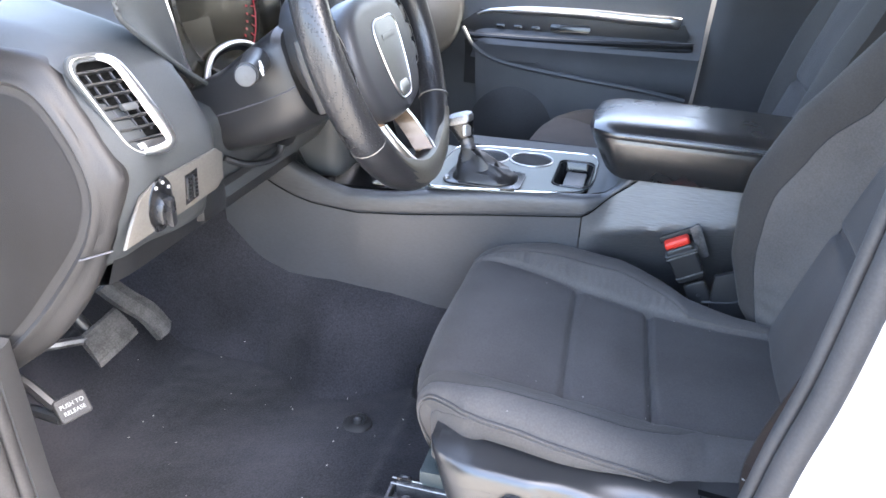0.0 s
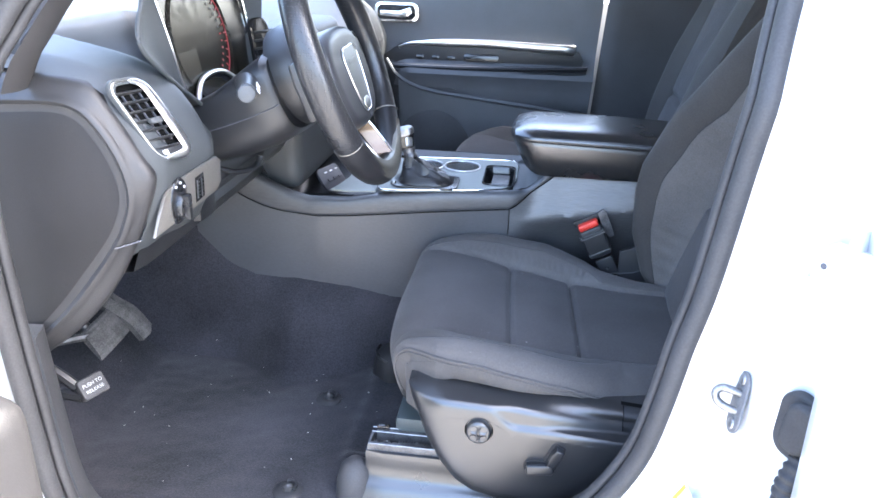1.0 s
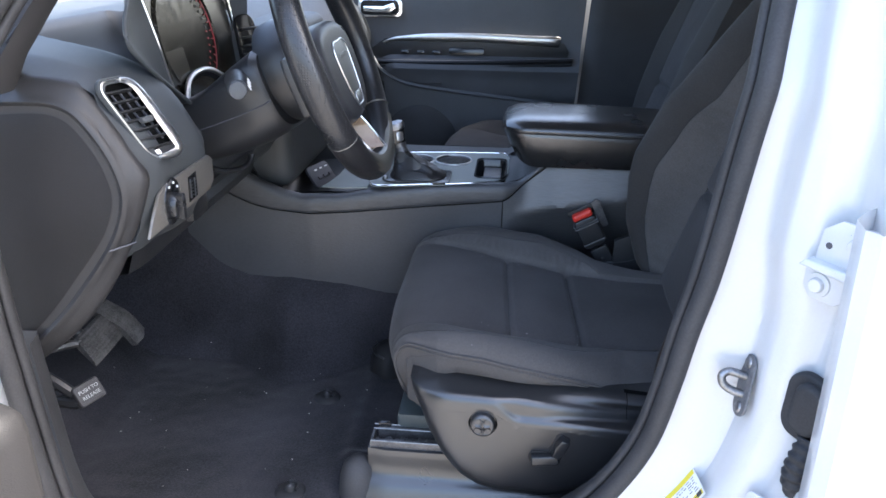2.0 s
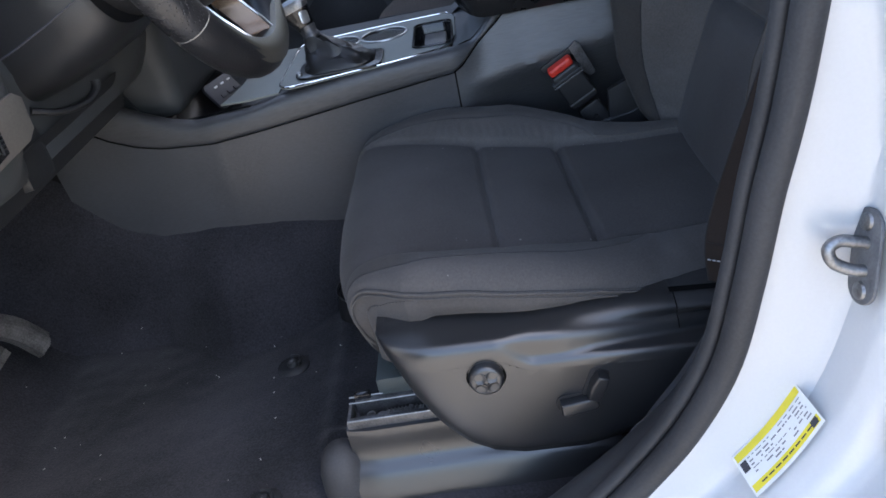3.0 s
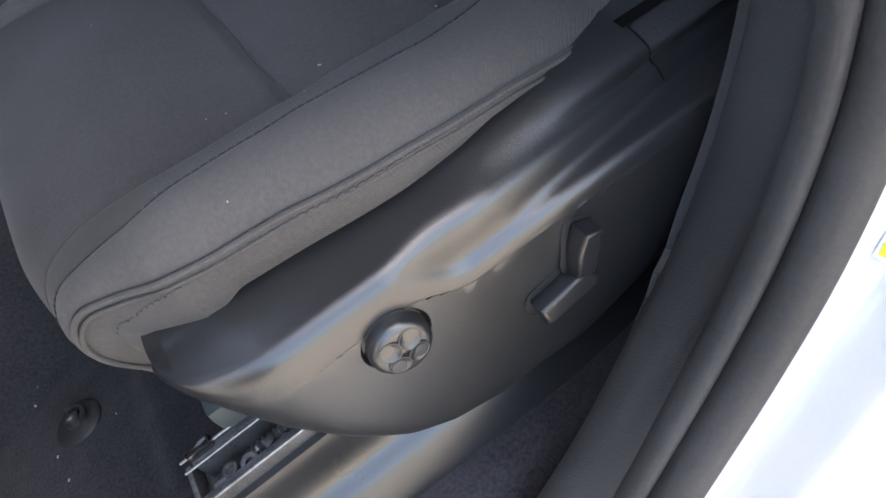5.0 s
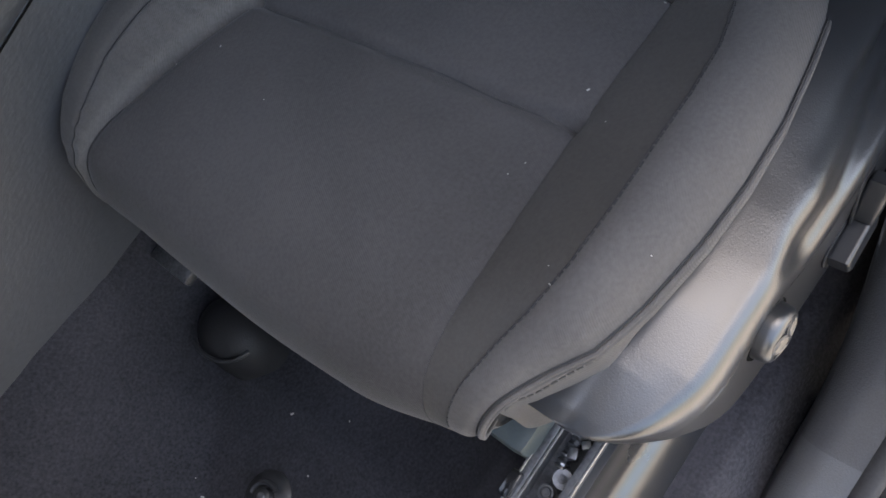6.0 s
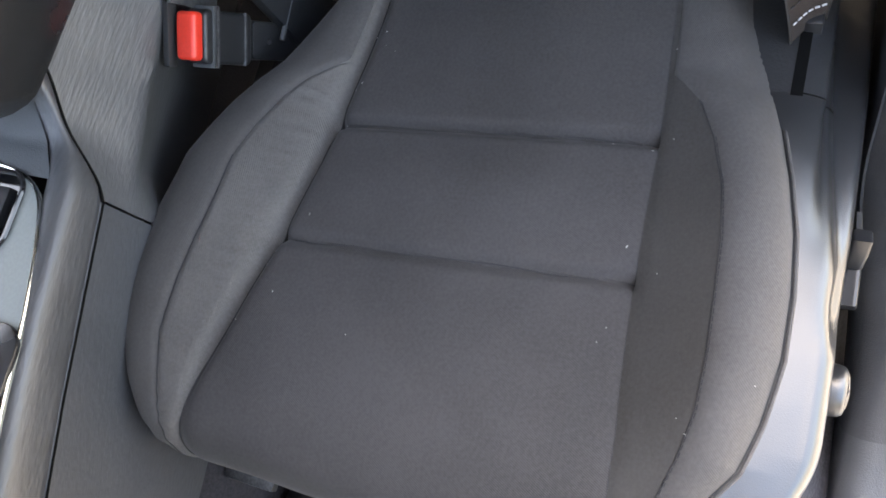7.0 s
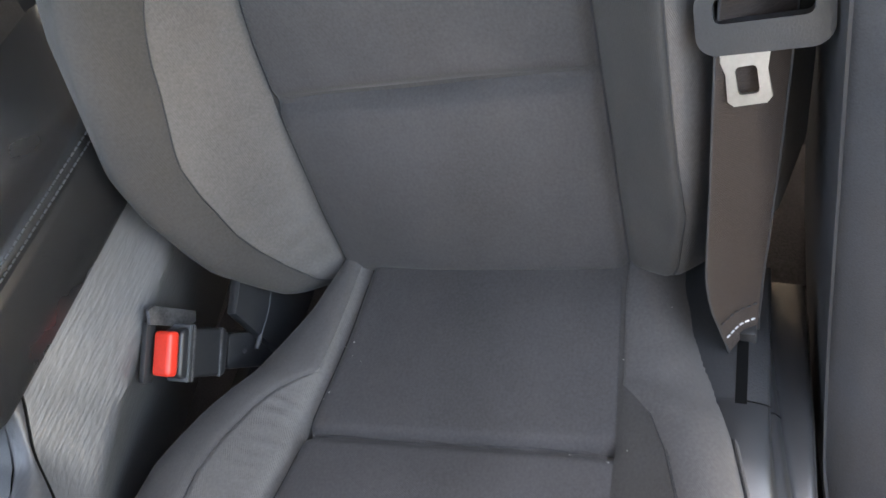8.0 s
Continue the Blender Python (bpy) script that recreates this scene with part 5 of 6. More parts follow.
def build_shifter(c):
    boot = [oblong(-0.163 + dx, 1.098 + 0.25 * abs(dx), PLATE_Z + h, sx, sy, f, k) for k, (h, sx, sy, dx, f) in enumerate(((0.001, 0.053, 0.037, 0.0, 0.0), (0.007, 0.052, 0.036, 0.0, 0.015), (0.013, 0.045, 0.031, -0.003, 0.05), (0.018, 0.043, 0.029, -0.005, 0.02), (0.024, 0.033, 0.023, -0.013, 0.10), (0.029, 0.030, 0.021, -0.016, 0.04), (0.035, 0.021, 0.017, -0.024, 0.12), (0.041, 0.0165, 0.014, -0.028, 0.05), (0.048, 0.0125, 0.012, -0.032, 0.04)))]
    part("shift_boot", sheet(boot, closed_v=True), "boot", c, "folded black leather gear boot")
    part("boot_frame", slab([(x - 0.163, y + 1.098) for x, y in rounded(0.126, 0.086, 0.018)], 0.004, pose(0, 0, PLATE_Z), 0.0015), "switch", c, "black frame of the gear boot")
    part("frame_clip", turned([(0.0, 0.006), (0.004, 0.005), (0.006, 0.0), (0.006, -0.002)], pose(-0.222, 1.072, PLATE_Z + 0.003), 16), "steel", c)
    lever = part("shift_lever", tube(spline([(-0.195, 1.107, 0.966), (-0.198, 1.109, 0.975), (-0.201, 1.111, 0.984)], 8), [0.0125, 0.0135, 0.0135, 0.012, 0.0115, 0.012, 0.0125, 0.013], 16), "dark_steel", c, "dark metal gear lever collar")
    body = [oblong(cx, 1.113 + 0.02 * (z - 0.98), z, sx, sy, 0, 0, 36, 0.30) for z, sx, sy, cx in ((0.980, 0.0105, 0.011, -0.201), (0.985, 0.013, 0.0125, -0.203), (0.995, 0.016, 0.0135, -0.207), (1.004, 0.0195, 0.0145, -0.211), (1.010, 0.0205, 0.015, -0.213))]
    part("shift_knob", sheet(body, closed_v=True, caps=True), "gloss", lever, "black gear knob")
    cap = [oblong(cx, 1.1135, z, sx, sy, 0, 0, 36, 0.30) for z, sx, sy, cx in ((1.009, 0.0212, 0.0156, -0.213), (1.016, 0.0215, 0.0158, -0.214), (1.021, 0.0195, 0.0142, -0.215), (1.0238, 0.014, 0.010, -0.215), (1.0245, 0.002, 0.002, -0.215))]
    part("knob_cap", sheet(cap, closed_v=True, caps=True), "steel", lever, "satin silver cap of the gear knob")
    part("knob_button", slab(rounded(0.014, 0.018, 0.004), 0.004, facing((-0.199, 1.101, 1.000), (0.55, -0.8, 0.2)), 0.0015), "bright", lever, "silver release button")


def build_armrest():
    a = thing("armrest", "padded black leather armrest lid on the console", "armrest", (0.18, 1.2, 0.95))

    rows = []
    for u in np.linspace(0, 1, 40):
        f = (1 - (1 - min(1.0, u / 0.12)) ** 2) ** 0.5
        x = -0.010 + 0.45 * u
        lo = 0.953 + 0.030 * (1 - f)
        hi = 1.041 - 0.020 * (1 - f) + 0.004 * math.sin(math.pi * min(1, u * 1.2)) - 0.010 * u
        seam = 1.018 - 0.010 * u - 0.004 * (1 - f)
        y0, y1 = 1.080 + 0.050 * (1 - f), 1.285 - 0.050 * (1 - f)
        cy, hy = (y0 + y1) / 2, (y1 - y0) / 2
        sec = []
        for v in np.linspace(0, 1, 30):
            z = lo + (seam - lo) * v
            out = 1 - 0.10 * (1 - v) ** 3 - 0.012 * dip(z - seam, 0.0035)
            sec.append((hy * out, z))
        for v in np.linspace(0.04, 1, 30):
            q = v * math.pi / 2
            z = seam + (hi - seam) * math.sin(q) ** 0.75
            sec.append((hy * (math.cos(q) ** 0.5 if v < 1 else 0.0) * (1 - 0.012 * dip(z - seam, 0.0035)), z))
        back = lambda z: x + 0.034 * (1 - min(1.0, (z - 0.953) / 0.075)) * (1 - u) ** 6
        rows.append([(back(z), cy - w, z) for w, z in sec] + [(back(z), cy + w, z) for w, z in reversed(sec[:-1])])
    n = len(rows[0])
    made = pieces(rows, lambda i, j: "lower" if j < 29 or j >= n - 30 else "lid", {"lower": "lower_cushion", "lid": "lid_cover"}, a, {"lower": "leather", "lid": "leather"}, {"lower": "smooth black padded side", "lid": "black grained leather lid"})
    top = made["lid"]
    bm = bmesh.new()
    bm.faces.new([bm.verts.new(p) for p in rows[0]])
    part("front_end", bm, "leather", a)
    for dz in (0.0, 0.006):
        part("stitching", stitches([(x, 1.0795 + 0.0006 * (dz > 0), 1.023 + dz - 0.010 * (x / 0.44)) for x in np.linspace(0.05, 0.42, 30)], 0.0055, 0.0038, 0.0007), "grey", top, "double row of grey stitches")
    part("emboss", slab(rounded(0.052, 0.007, 0.002), 0.0012, pose(0.132, 1.16, 1.0405, 0, 0, 0), 0.0004), "leather", top, "pressed plain badge")


# ---- dashboard, column and wheel ----
def dash_face(y):
    return -0.419 - 0.010 * smooth(0.585, 0.54, y) + 0.012 * smooth(0.60, 0.70, y)


def build_dashboard():
    d = thing("dashboard", "dark grey soft plastic dashboard", "dashboard", (-0.6, 1.2, 0.85))
    rows = []
    ys = np.concatenate([np.linspace(0.548, 0.62, 24), np.linspace(0.625, 1.10, 60), np.linspace(1.13, 1.90, 14)])
    for y in ys:
        f = dash_face(y)
        n = smooth(0.685, 0.745, y) * smooth(1.04, 0.98, y)
        e = smooth(0.60, 0.522, y)
        sec = [(-1.12, 1.19), (-0.90, 1.215), (-0.72, 1.225 - 0.015 * e), (-0.58 - 0.10 * n, 1.219 - 0.018 * e + 0.01 * n), (-0.50 - 0.15 * n, 1.203 - 0.012 * e - 0.02 * n), (-0.47 - 0.16 * n, 1.187 - 0.006 * e - 0.02 * n), (f - 0.036 - 0.16 * n, 1.165 - 0.03 * n), (f - 0.018 - 0.12 * n, 1.14 - 0.03 * n), (f - 0.001 - 0.05 * n, 1.105), (f + 0.003 - 0.03 * n, 1.085), (f + 0.001 - 0.03 * n, 1.06), (f - 0.008 - 0.03 * n, 1.02), (f - 0.024 - 0.02 * n, 0.99), (f - 0.04, 0.972), (f - 0.075, 0.958), (-0.62, 0.93), (-0.80, 0.93)]
        rows.append([(x, y, z) for x, z in spline(sec, 70)])
    part("upper_body", sheet(rows), "dash", d, "smooth curved dashboard top and face")
    # end panel facing the door
    outer = spline([(-0.62, 1.202), (-0.584, 1.202), (-0.533, 1.201), (-0.500, 1.197), (-0.484, 1.191), (-0.470, 1.176), (-0.448, 1.141), (-0.429, 1.107), (-0.4175, 1.083), (-0.421, 1.062), (-0.433, 1.031), (-0.450, 0.996), (-0.475, 0.950), (-0.510, 0.902), (-0.555, 0.856), (-0.62, 0.806)], 110)
    ridge = spline([(-0.62, 1.172), (-0.57, 1.174), (-0.537, 1.175), (-0.508, 1.173), (-0.487, 1.164), (-0.470, 1.145), (-0.454, 1.118), (-0.444, 1.090), (-0.441, 1.064), (-0.448, 1.035), (-0.464, 1.002), (-0.502, 0.950), (-0.552, 0.892), (-0.62, 0.828)], 110)
    hub = np.array((-0.62, 1.02))
    rows = []
    for o, r in zip(outer, ridge):
        d_ = hub - r
        d_ = d_ / np.linalg.norm(d_)
        i1, i2, i3 = r + d_ * 0.006, r + d_ * 0.014, r + d_ * 0.017
        m1, m2 = o + (r - o) * 0.10, o + (r - o) * 0.62
        m3, r1, r2 = o + (r - o) * 0.35, r - d_ * 0.006, r - d_ * 0.003
        rows.append([(o[0] - 0.004, 0.560, o[1]), (o[0], 0.5482, o[1]), (m1[0], 0.5415, m1[1]), (m3[0], 0.5370, m3[1]), (m2[0], 0.5325, m2[1]), (r1[0], 0.5300, r1[1]), (r2[0], 0.5262, r2[1]), (r[0], 0.5248, r[1]), ((r + d_ * 0.003)[0], 0.5262, (r + d_ * 0.003)[1]), (i1[0], 0.5296, i1[1]), (i2[0], 0.5304, i2[1]), (i3[0], 0.5300, i3[1])])
    part("end_frame", sheet(rows), "end", d, "rounded end frame of the dashboard")
    rows = []
    for o, r in zip(outer, ridge):
        e = hub + (r - hub) * (1 - 0.0165 / np.linalg.norm(r - hub))
        rows.append([(hub[0] + (e[0] - hub[0]) * v, 0.5275 + 0.002 * smooth(0.93, 1.0, v) - 0.001 * (1 - v), hub[1] + (e[1] - hub[1]) * v) for v in (0.0, 0.4, 0.75, 0.9, 0.97, 1.0)])
    part("end_cover", sheet(rows), "cover", d, "removable dark end cover")
    part("end_joint", tube([(-0.444, 0.546, 0.998), (-0.455, 0.534, 0.996), (-0.468, 0.522, 0.994)], 0.0011, 6), "ink", d)
    # knee panel
    rows = [[(-0.444 - 0.012 * smooth(0.6, 0.53, y) - 0.02 * u + 0.0, y, 1.0 - 0.055 * u) for u in np.linspace(0, 1, 6)] + [(-0.50, y, 0.938), (-0.62, y, 0.915)] for y in np.linspace(0.562, 1.02, 20)]
    part("knee_panel", sheet(rows), "plastic", d, "black lower knee panel")
    part("fuse_hole", turned([(0.0, 0.001), (0.005, 0.001), (0.006, 0.0025), (0.0075, 0.0025), (0.008, 0.0)], facing((-0.463, 0.594, 0.975), (0.8, -0.3, -0.1)), 16), "silver", d, "small bright screw")
    part("lower_channel", block(-0.52, -0.445, 0.72, 0.78, 0.955, 1.03, 0.012, 2, pose(0, 0, 0, 0, 0, 0)), "plastic", d)
    build_vent(d)
    build_switch_plate(d)
    build_gauges(d)
    # middle stack ahead of the console
    stack = part("stack_body", block(-0.52, -0.40, 1.06, 1.38, 0.90, 1.20, 0.03, 4, Matrix.Translation((0, 0, 0))), "dash", d, "dark centre stack")
    part("stack_trim", tube(spline([(-0.40, 1.075, 1.06), (-0.395, 1.07, 1.12), (-0.40, 1.07, 1.19)], 16), 0.010, 10), "silver", stack, "satin silver side trim")
    part("center_vent", slab(rounded(0.05, 0.10, 0.02), 0.008, facing((-0.452, 1.020, 1.175), (0.9, -0.3, 0.15)), 0.003), "gloss", d, "dark centre air vent")
    for k in range(5):
        part("center_slat", slab(rounded(0.045, 0.004, 0.001), 0.005, facing((-0.452, 1.020, 1.145 + 0.014 * k), (0.9, -0.3, 0.15)) @ pose(0, 0, 0.007), 0.001), "plastic", d)
    # slots in the pillar's foot
    for k in range(3):
        part("demister_slot", block(-0.0016, 0.0016, -0.018, 0.018, 0, 0.002, 0.0006, 1, leaning((-0.533 + 0.004 * k, 0.512, 1.232 + 0.012 * k), (-0.75, 0.1, 0.65), (0.6, 0.3, 0.7))), "ink", d)


def leaning(at, ex, ey):
    """A pose for a leaning part: its local x and y axes need not be square."""
    x, y = Vector(ex).normalized(), Vector(ey).normalized()
    z = x.cross(y).normalized()
    return Matrix(((x.x, y.x, z.x, at[0]), (x.y, y.y, z.y, at[1]), (x.z, y.z, z.z, at[2]), (0, 0, 0, 1)))


VENT = leaning((-0.4405, 0.5865, 1.143), (0.37, 0.93, 0.0), (-0.38, -0.27, 0.885)) @ Matrix.Diagonal((0.84, 1.06, 1.0, 1.0))


def build_vent(d):
    v = part("air_vent", holed(rounded(0.070, 0.112, 0.022), [rounded(0.054, 0.096, 0.015)], 0.006, VENT @ pose(0, 0, 0.004)), "dash", d, "bright-framed side air vent")
    up = tuple(VENT.to_3x3() @ Vector((0, 0, 1)))
    part("vent_frame", tube([VENT @ Vector((x, y, 0.010)) for x, y in rounded(0.062, 0.104, 0.018)], 0.0012, 8, closed=True, up=up), "silver", v, "thin bright rim")
    bar = spline([(0.008, 0.051), (0.020, 0.047), (0.0265, 0.036), (0.0275, 0.0), (0.0268, -0.038), (0.018, -0.049), (0.0, -0.0515), (-0.018, -0.051)], 40)
    part("vent_bar", tube([VENT @ Vector((x, y, 0.0115)) for x, y in bar], [0.0022 + 0.0046 * math.sin(math.pi * (i + 1) / 41.0) ** 0.7 for i in range(40)], 10, up=up, flat=0.5), "bright", v, "thick chrome bar")
    # black plate on the dash face; the duct's shade is put into its colour
    part("vent_back", slab(rounded(0.060, 0.10, 0.016), 0.002, VENT @ pose(0, 0, 0.001), 0), "void", v)
    for k in range(7):
        y = 0.036 - 0.0125 * k
        part("slat", block(-0.027, 0.0195, -0.0012, 0.0012, 0.0, 0.008, 0.0006, 1, VENT @ pose(0, y, 0.004, -18, 0, 0)), "plastic", v)
    for k in range(3):
        part("vane", block(-0.0009, 0.0009, -0.03, 0.038, 0.0, 0.004, 0.0004, 1, VENT @ pose(-0.015 + 0.015 * k, 0, 0.0025)), "ink", v)
    part("vent_tab", block(-0.010, 0.010, -0.004, 0.004, 0.0, 0.010, 0.003, 2, VENT @ pose(0.002, -0.002, 0.008)), "grey", v, "silver thumb tab")
    part("vent_wheel", block(-0.020, 0.020, -0.005, 0.005, 0.0, 0.008, 0.002, 2, VENT @ pose(0.004, -0.044, 0.004)), "plastic", v)
    part("vent_mark", block(-0.004, 0.004, -0.003, 0.003, 0.0, 0.0012, 0, 1, VENT @ pose(-0.016, -0.044, 0.0115)), "white_ink", v)


def build_switch_plate(d):
    m = facing((-0.4145, 0.638, 1.036), (0.99, -0.12, 0.0))
    out = [(-0.102, -0.030), (-0.088, -0.006), (-0.070, 0.018), (-0.046, 0.027), (0.056, 0.035), (0.066, 0.027), (0.063, -0.004), (0.050, -0.013), (-0.034, -0.023)]
    p = part("switch_plate", slab(out, 0.005, m @ pose(0, 0, 0.002), 0.0025), "bronze", d, "warm grey metallic switch plate")
    k = m @ pose(-0.044, 0.001, 0.006, 0, 0, -14) @ Matrix.Diagonal((0.66, 1.06, 1, 1))
    part("light_ring", turned([(0.0, 0.0012), (0.026, 0.0012), (0.0275, 0.0022), (0.029, 0.0)], k, 40), "gloss", p, "glossy black switch recess")
    knob = part("light_knob", turned([(0.0, 0.010), (0.013, 0.010), (0.0155, 0.008), (0.0165, 0.001)], k @ pose(0.001, -0.005, 0), 32), "switch", p, "black rotary light switch")
    part("knob_bar", block(-0.006, 0.006, -0.016, 0.016, 0.006, 0.019, 0.003, 2, k @ pose(0.001, -0.005, 0, 0, 0, 24)), "switch", knob)
    for q in (-40, 0, 38, 76):
        part("light_mark", block(-0.0022, 0.0022, -0.0014, 0.0014, 0, 0.0010, 0, 1, k @ pose(0.0225 * math.sin(radians(q)), 0.0225 * math.cos(radians(q)), 0.0014)), "white_ink", p)
    bezel = [(-0.010, -0.018), (0.012, -0.014), (0.014, 0.019), (-0.007, 0.016)]
    part("dimmer_bezel", slab([(x + 0.004, y + 0.004) for x, y in bezel], 0.0015, m @ pose(0, 0, 0.0062), 0.0006), "gloss", p, "small black dimmer panel")
    for dx in (-0.001, 0.0095):
        w = part("dimmer_wheel", slab(rounded(0.0072, 0.026, 0.002), 0.003, m @ pose(dx, 0.005, 0.0072, 0, 0, -4), 0.001), "switch", p)
        part("wheel_edge", block(-0.0008, 0.0008, -0.0125, 0.0125, 0, 0.0012, 0, 1, m @ pose(dx - 0.0030, 0.005, 0.0100, 0, 0, -4)), "steel", w)
        for j in range(5):
            part("ridge", block(-0.003, 0.003, -0.0007, 0.0007, 0, 0.0012, 0, 1, m @ pose(dx, -0.004 + j * 0.0045, 0.0100, 0, 0, -4)), "plastic", w)


def build_gauges(d):
    crease = spline([(-0.49, 0.690, 1.305), (-0.47, 0.665, 1.28), (-0.465, 0.640, 1.255), (-0.46, 0.628, 1.232), (-0.458, 0.641, 1.212), (-0.452, 0.695, 1.170), (-0.447, 0.743, 1.137), (-0.446, 0.775, 1.118)], 40)
    border = spline([(-0.500, 0.742, 1.300), (-0.486, 0.743, 1.250), (-0.474, 0.745, 1.200), (-0.466, 0.752, 1.150), (-0.460, 0.766, 1.122), (-0.456, 0.780, 1.110)], 40)
    rows = [[tuple(c + (b_ - c) * v + np.array((-0.014, 0, 0)) * math.sin(math.pi * v)) for v in np.linspace(0, 1, 12)] for c, b_ in zip(crease, border)]
    hood = part("gauge_hood", sheet(rows), "dash", d, "curved dark hood beside the instruments")
    part("hood_edge", tube(crease, 0.003, 8), "dash", hood)
    part("lens_edge", tube(border[:34], 0.0014, 6), "silver", hood, "thin bright edge of the display")
    rows = [[(x - 0.16 * v, y + 0.02 * v, z + 0.012 * math.sin(math.pi * v)) for v in np.linspace(0, 1, 8)] for x, y, z in spline([(-0.49, 0.690, 1.305), (-0.465, 0.75, 1.308), (-0.45, 0.86, 1.310), (-0.46, 1.02, 1.300), (-0.50, 1.10, 1.27)], 24)]
    part("hood_brow", sheet(rows), "dash", hood, "soft brow over the instruments")
    rows = [[(-0.462 - 0.05 * v, 1.075 - 0.025 * v + 0.012 * math.sin(z * 20), z) for v in np.linspace(0, 1, 6)] for z in np.linspace(1.10, 1.30, 12)]
    part("hood_side", sheet(rows), "dash", hood)
    f = facing((-0.482, 0.898, 1.195), (1, -0.02, 0.2))
    face = part("gauge_face", slab([(-0.152, 0.11), (-0.152, -0.09), (0.10, -0.09), (0.135, -0.05), (0.152, 0.02), (0.152, 0.11)], 0.003, f @ pose(0, 0, -0.006), 0), "screen", hood, "dark instrument display")
    part("lens_outline", tube([f @ Vector(p) for p in spline([(0.06, -0.088, 0), (0.10, -0.080, 0), (0.135, -0.048, 0), (0.152, 0.02, 0), (0.150, 0.10, 0)], 24)], 0.0022, 8), "chrome", hood, "chrome outline of the display")
    g = f @ pose(-0.030, 0.012, -0.002)
    part("dial", turned([(0.0, 0.0), (0.088, 0.0), (0.094, 0.003), (0.098, 0.0)], g, 56), "screen", face, "dark round dial", smooth=False)
    part("dial_arc", tube([g @ Vector((0.086 * math.cos(a), 0.086 * math.sin(a), 0.0012)) for a in np.linspace(-0.85, 0.9, 30)], 0.0010, 6), "dial_red", face, "thin red arc of the dial")
    for k in range(11):
        q = -48 + 96 * k / 10
        part("dial_mark", block(0.076, 0.084, -0.0007, 0.0007, 0, 0.0012, 0, 1, g @ pose(0, 0, 0.0008, 0, 0, q)), "dial_red", face, "red dial mark")
        part("dial_figure", block(0.063, 0.067, -0.0014, 0.0014, 0, 0.0008, 0, 1, g @ pose(0, 0, 0.0008, 0, 0, q)), "dial_red" if k < 6 else "grey", face)
    part("screen_glow", block(-0.11, -0.03, -0.06, -0.012, -0.0002, 0.0004, 0, 1, g @ pose(0, 0, 0.0006)), "screen", face, "dim information panel")
    arch = spline([(-0.455, 0.770, 1.095), (-0.462, 0.785, 1.130), (-0.470, 0.815, 1.150), (-0.472, 0.86, 1.156), (-0.470, 0.905, 1.150), (-0.462, 0.955, 1.125)], 30)
    part("column_arch", tube(arch, 0.0042, 10), "silver", hood, "silver arch over the column")
    rows = [[(x - 0.01 * v, y + (0.86 - y) * 0.35 * v, z - 0.035 * v) for v in np.linspace(0, 1, 5)] for x, y, z in arch]
    part("column_boot", sheet(rows), "plastic", hood, "dark boot round the column")


SHROUD = facing((-0.262, 0.832, 1.188), (math.cos(radians(21.0)), -0.06, math.sin(radians(21.0))))
WHEEL = facing((-0.246, 0.8172, 1.1939), (0.9389, 0.0406, 0.3420))


def build_column():
    c = thing("steering_column", "black plastic steering column shroud with a stalk", "steering column", (-0.42, 0.842, 1.0))
    rows = []
    for k, (d, hx, up, dn) in enumerate(((-0.23, 0.085, 0.012, 0.085), (-0.17, 0.090, 0.020, 0.090), (-0.12, 0.093, 0.036, 0.088), (-0.082, 0.090, 0.047, 0.081), (-0.073, 0.083, 0.043, 0.075))):
        rows.append([SHROUD @ Vector((hx * (abs(math.cos(a)) ** 0.55) * (1 if math.cos(a) > 0 else -1), (up if math.sin(a) > 0 else dn) * (abs(math.sin(a)) ** 0.55) * (1 if math.sin(a) > 0 else -1), d)) for a in np.linspace(0, 2 * math.pi, 40, endpoint=False)])
    part("shroud", sheet(rows, closed_v=True, caps=True), "plastic", c, "two-part black plastic shroud")
    part("shroud_joint", tube([r[21] + Vector((0, -0.0005, 0)) for r in rows], 0.0011, 6), "ink", c)
    part("collar", turned([(0.0, -0.022), (0.052, -0.022), (0.066, -0.028), (0.074, -0.042), (0.076, -0.060), (0.074, -0.080)], SHROUD, 40), "plastic", c, "round black collar behind the wheel")
    stalk = part("stalk", tube(spline([(-0.372, 0.748, 1.163), (-0.358, 0.715, 1.165), (-0.347, 0.688, 1.166), (-0.341, 0.670, 1.167)], 14), [0.0165 - 0.0003 * k for k in range(14)], 18), "plastic", c, "thick black stalk")
    part("stalk_end", turned([(0.0, 0.004), (0.008, 0.0035), (0.0110, 0.002), (0.012, -0.003), (0.0125, -0.012)], facing((-0.3385, 0.6625, 1.167), (0.42, -0.88, 0.12)), 28), "grey", stalk, "grey round end of the stalk")
    for k in range(3):
        part("stalk_mark", block(-0.0012, 0.0012, -0.004, 0.004, 0, 0.0008, 0, 1, facing((-0.329, 0.680, 1.176 - 0.004 * k), (0.8, -0.2, 0.5))), "white_ink", stalk)
    part("tilt_lever", tube(spline([(-0.44, 0.77, 1.03), (-0.42, 0.79, 1.018), (-0.402, 0.815, 1.016), (-0.394, 0.832, 1.024), (-0.393, 0.836, 1.033)], 18), 0.006, 10, flat=0.7), "plastic", c, "black tilt lever under the column")


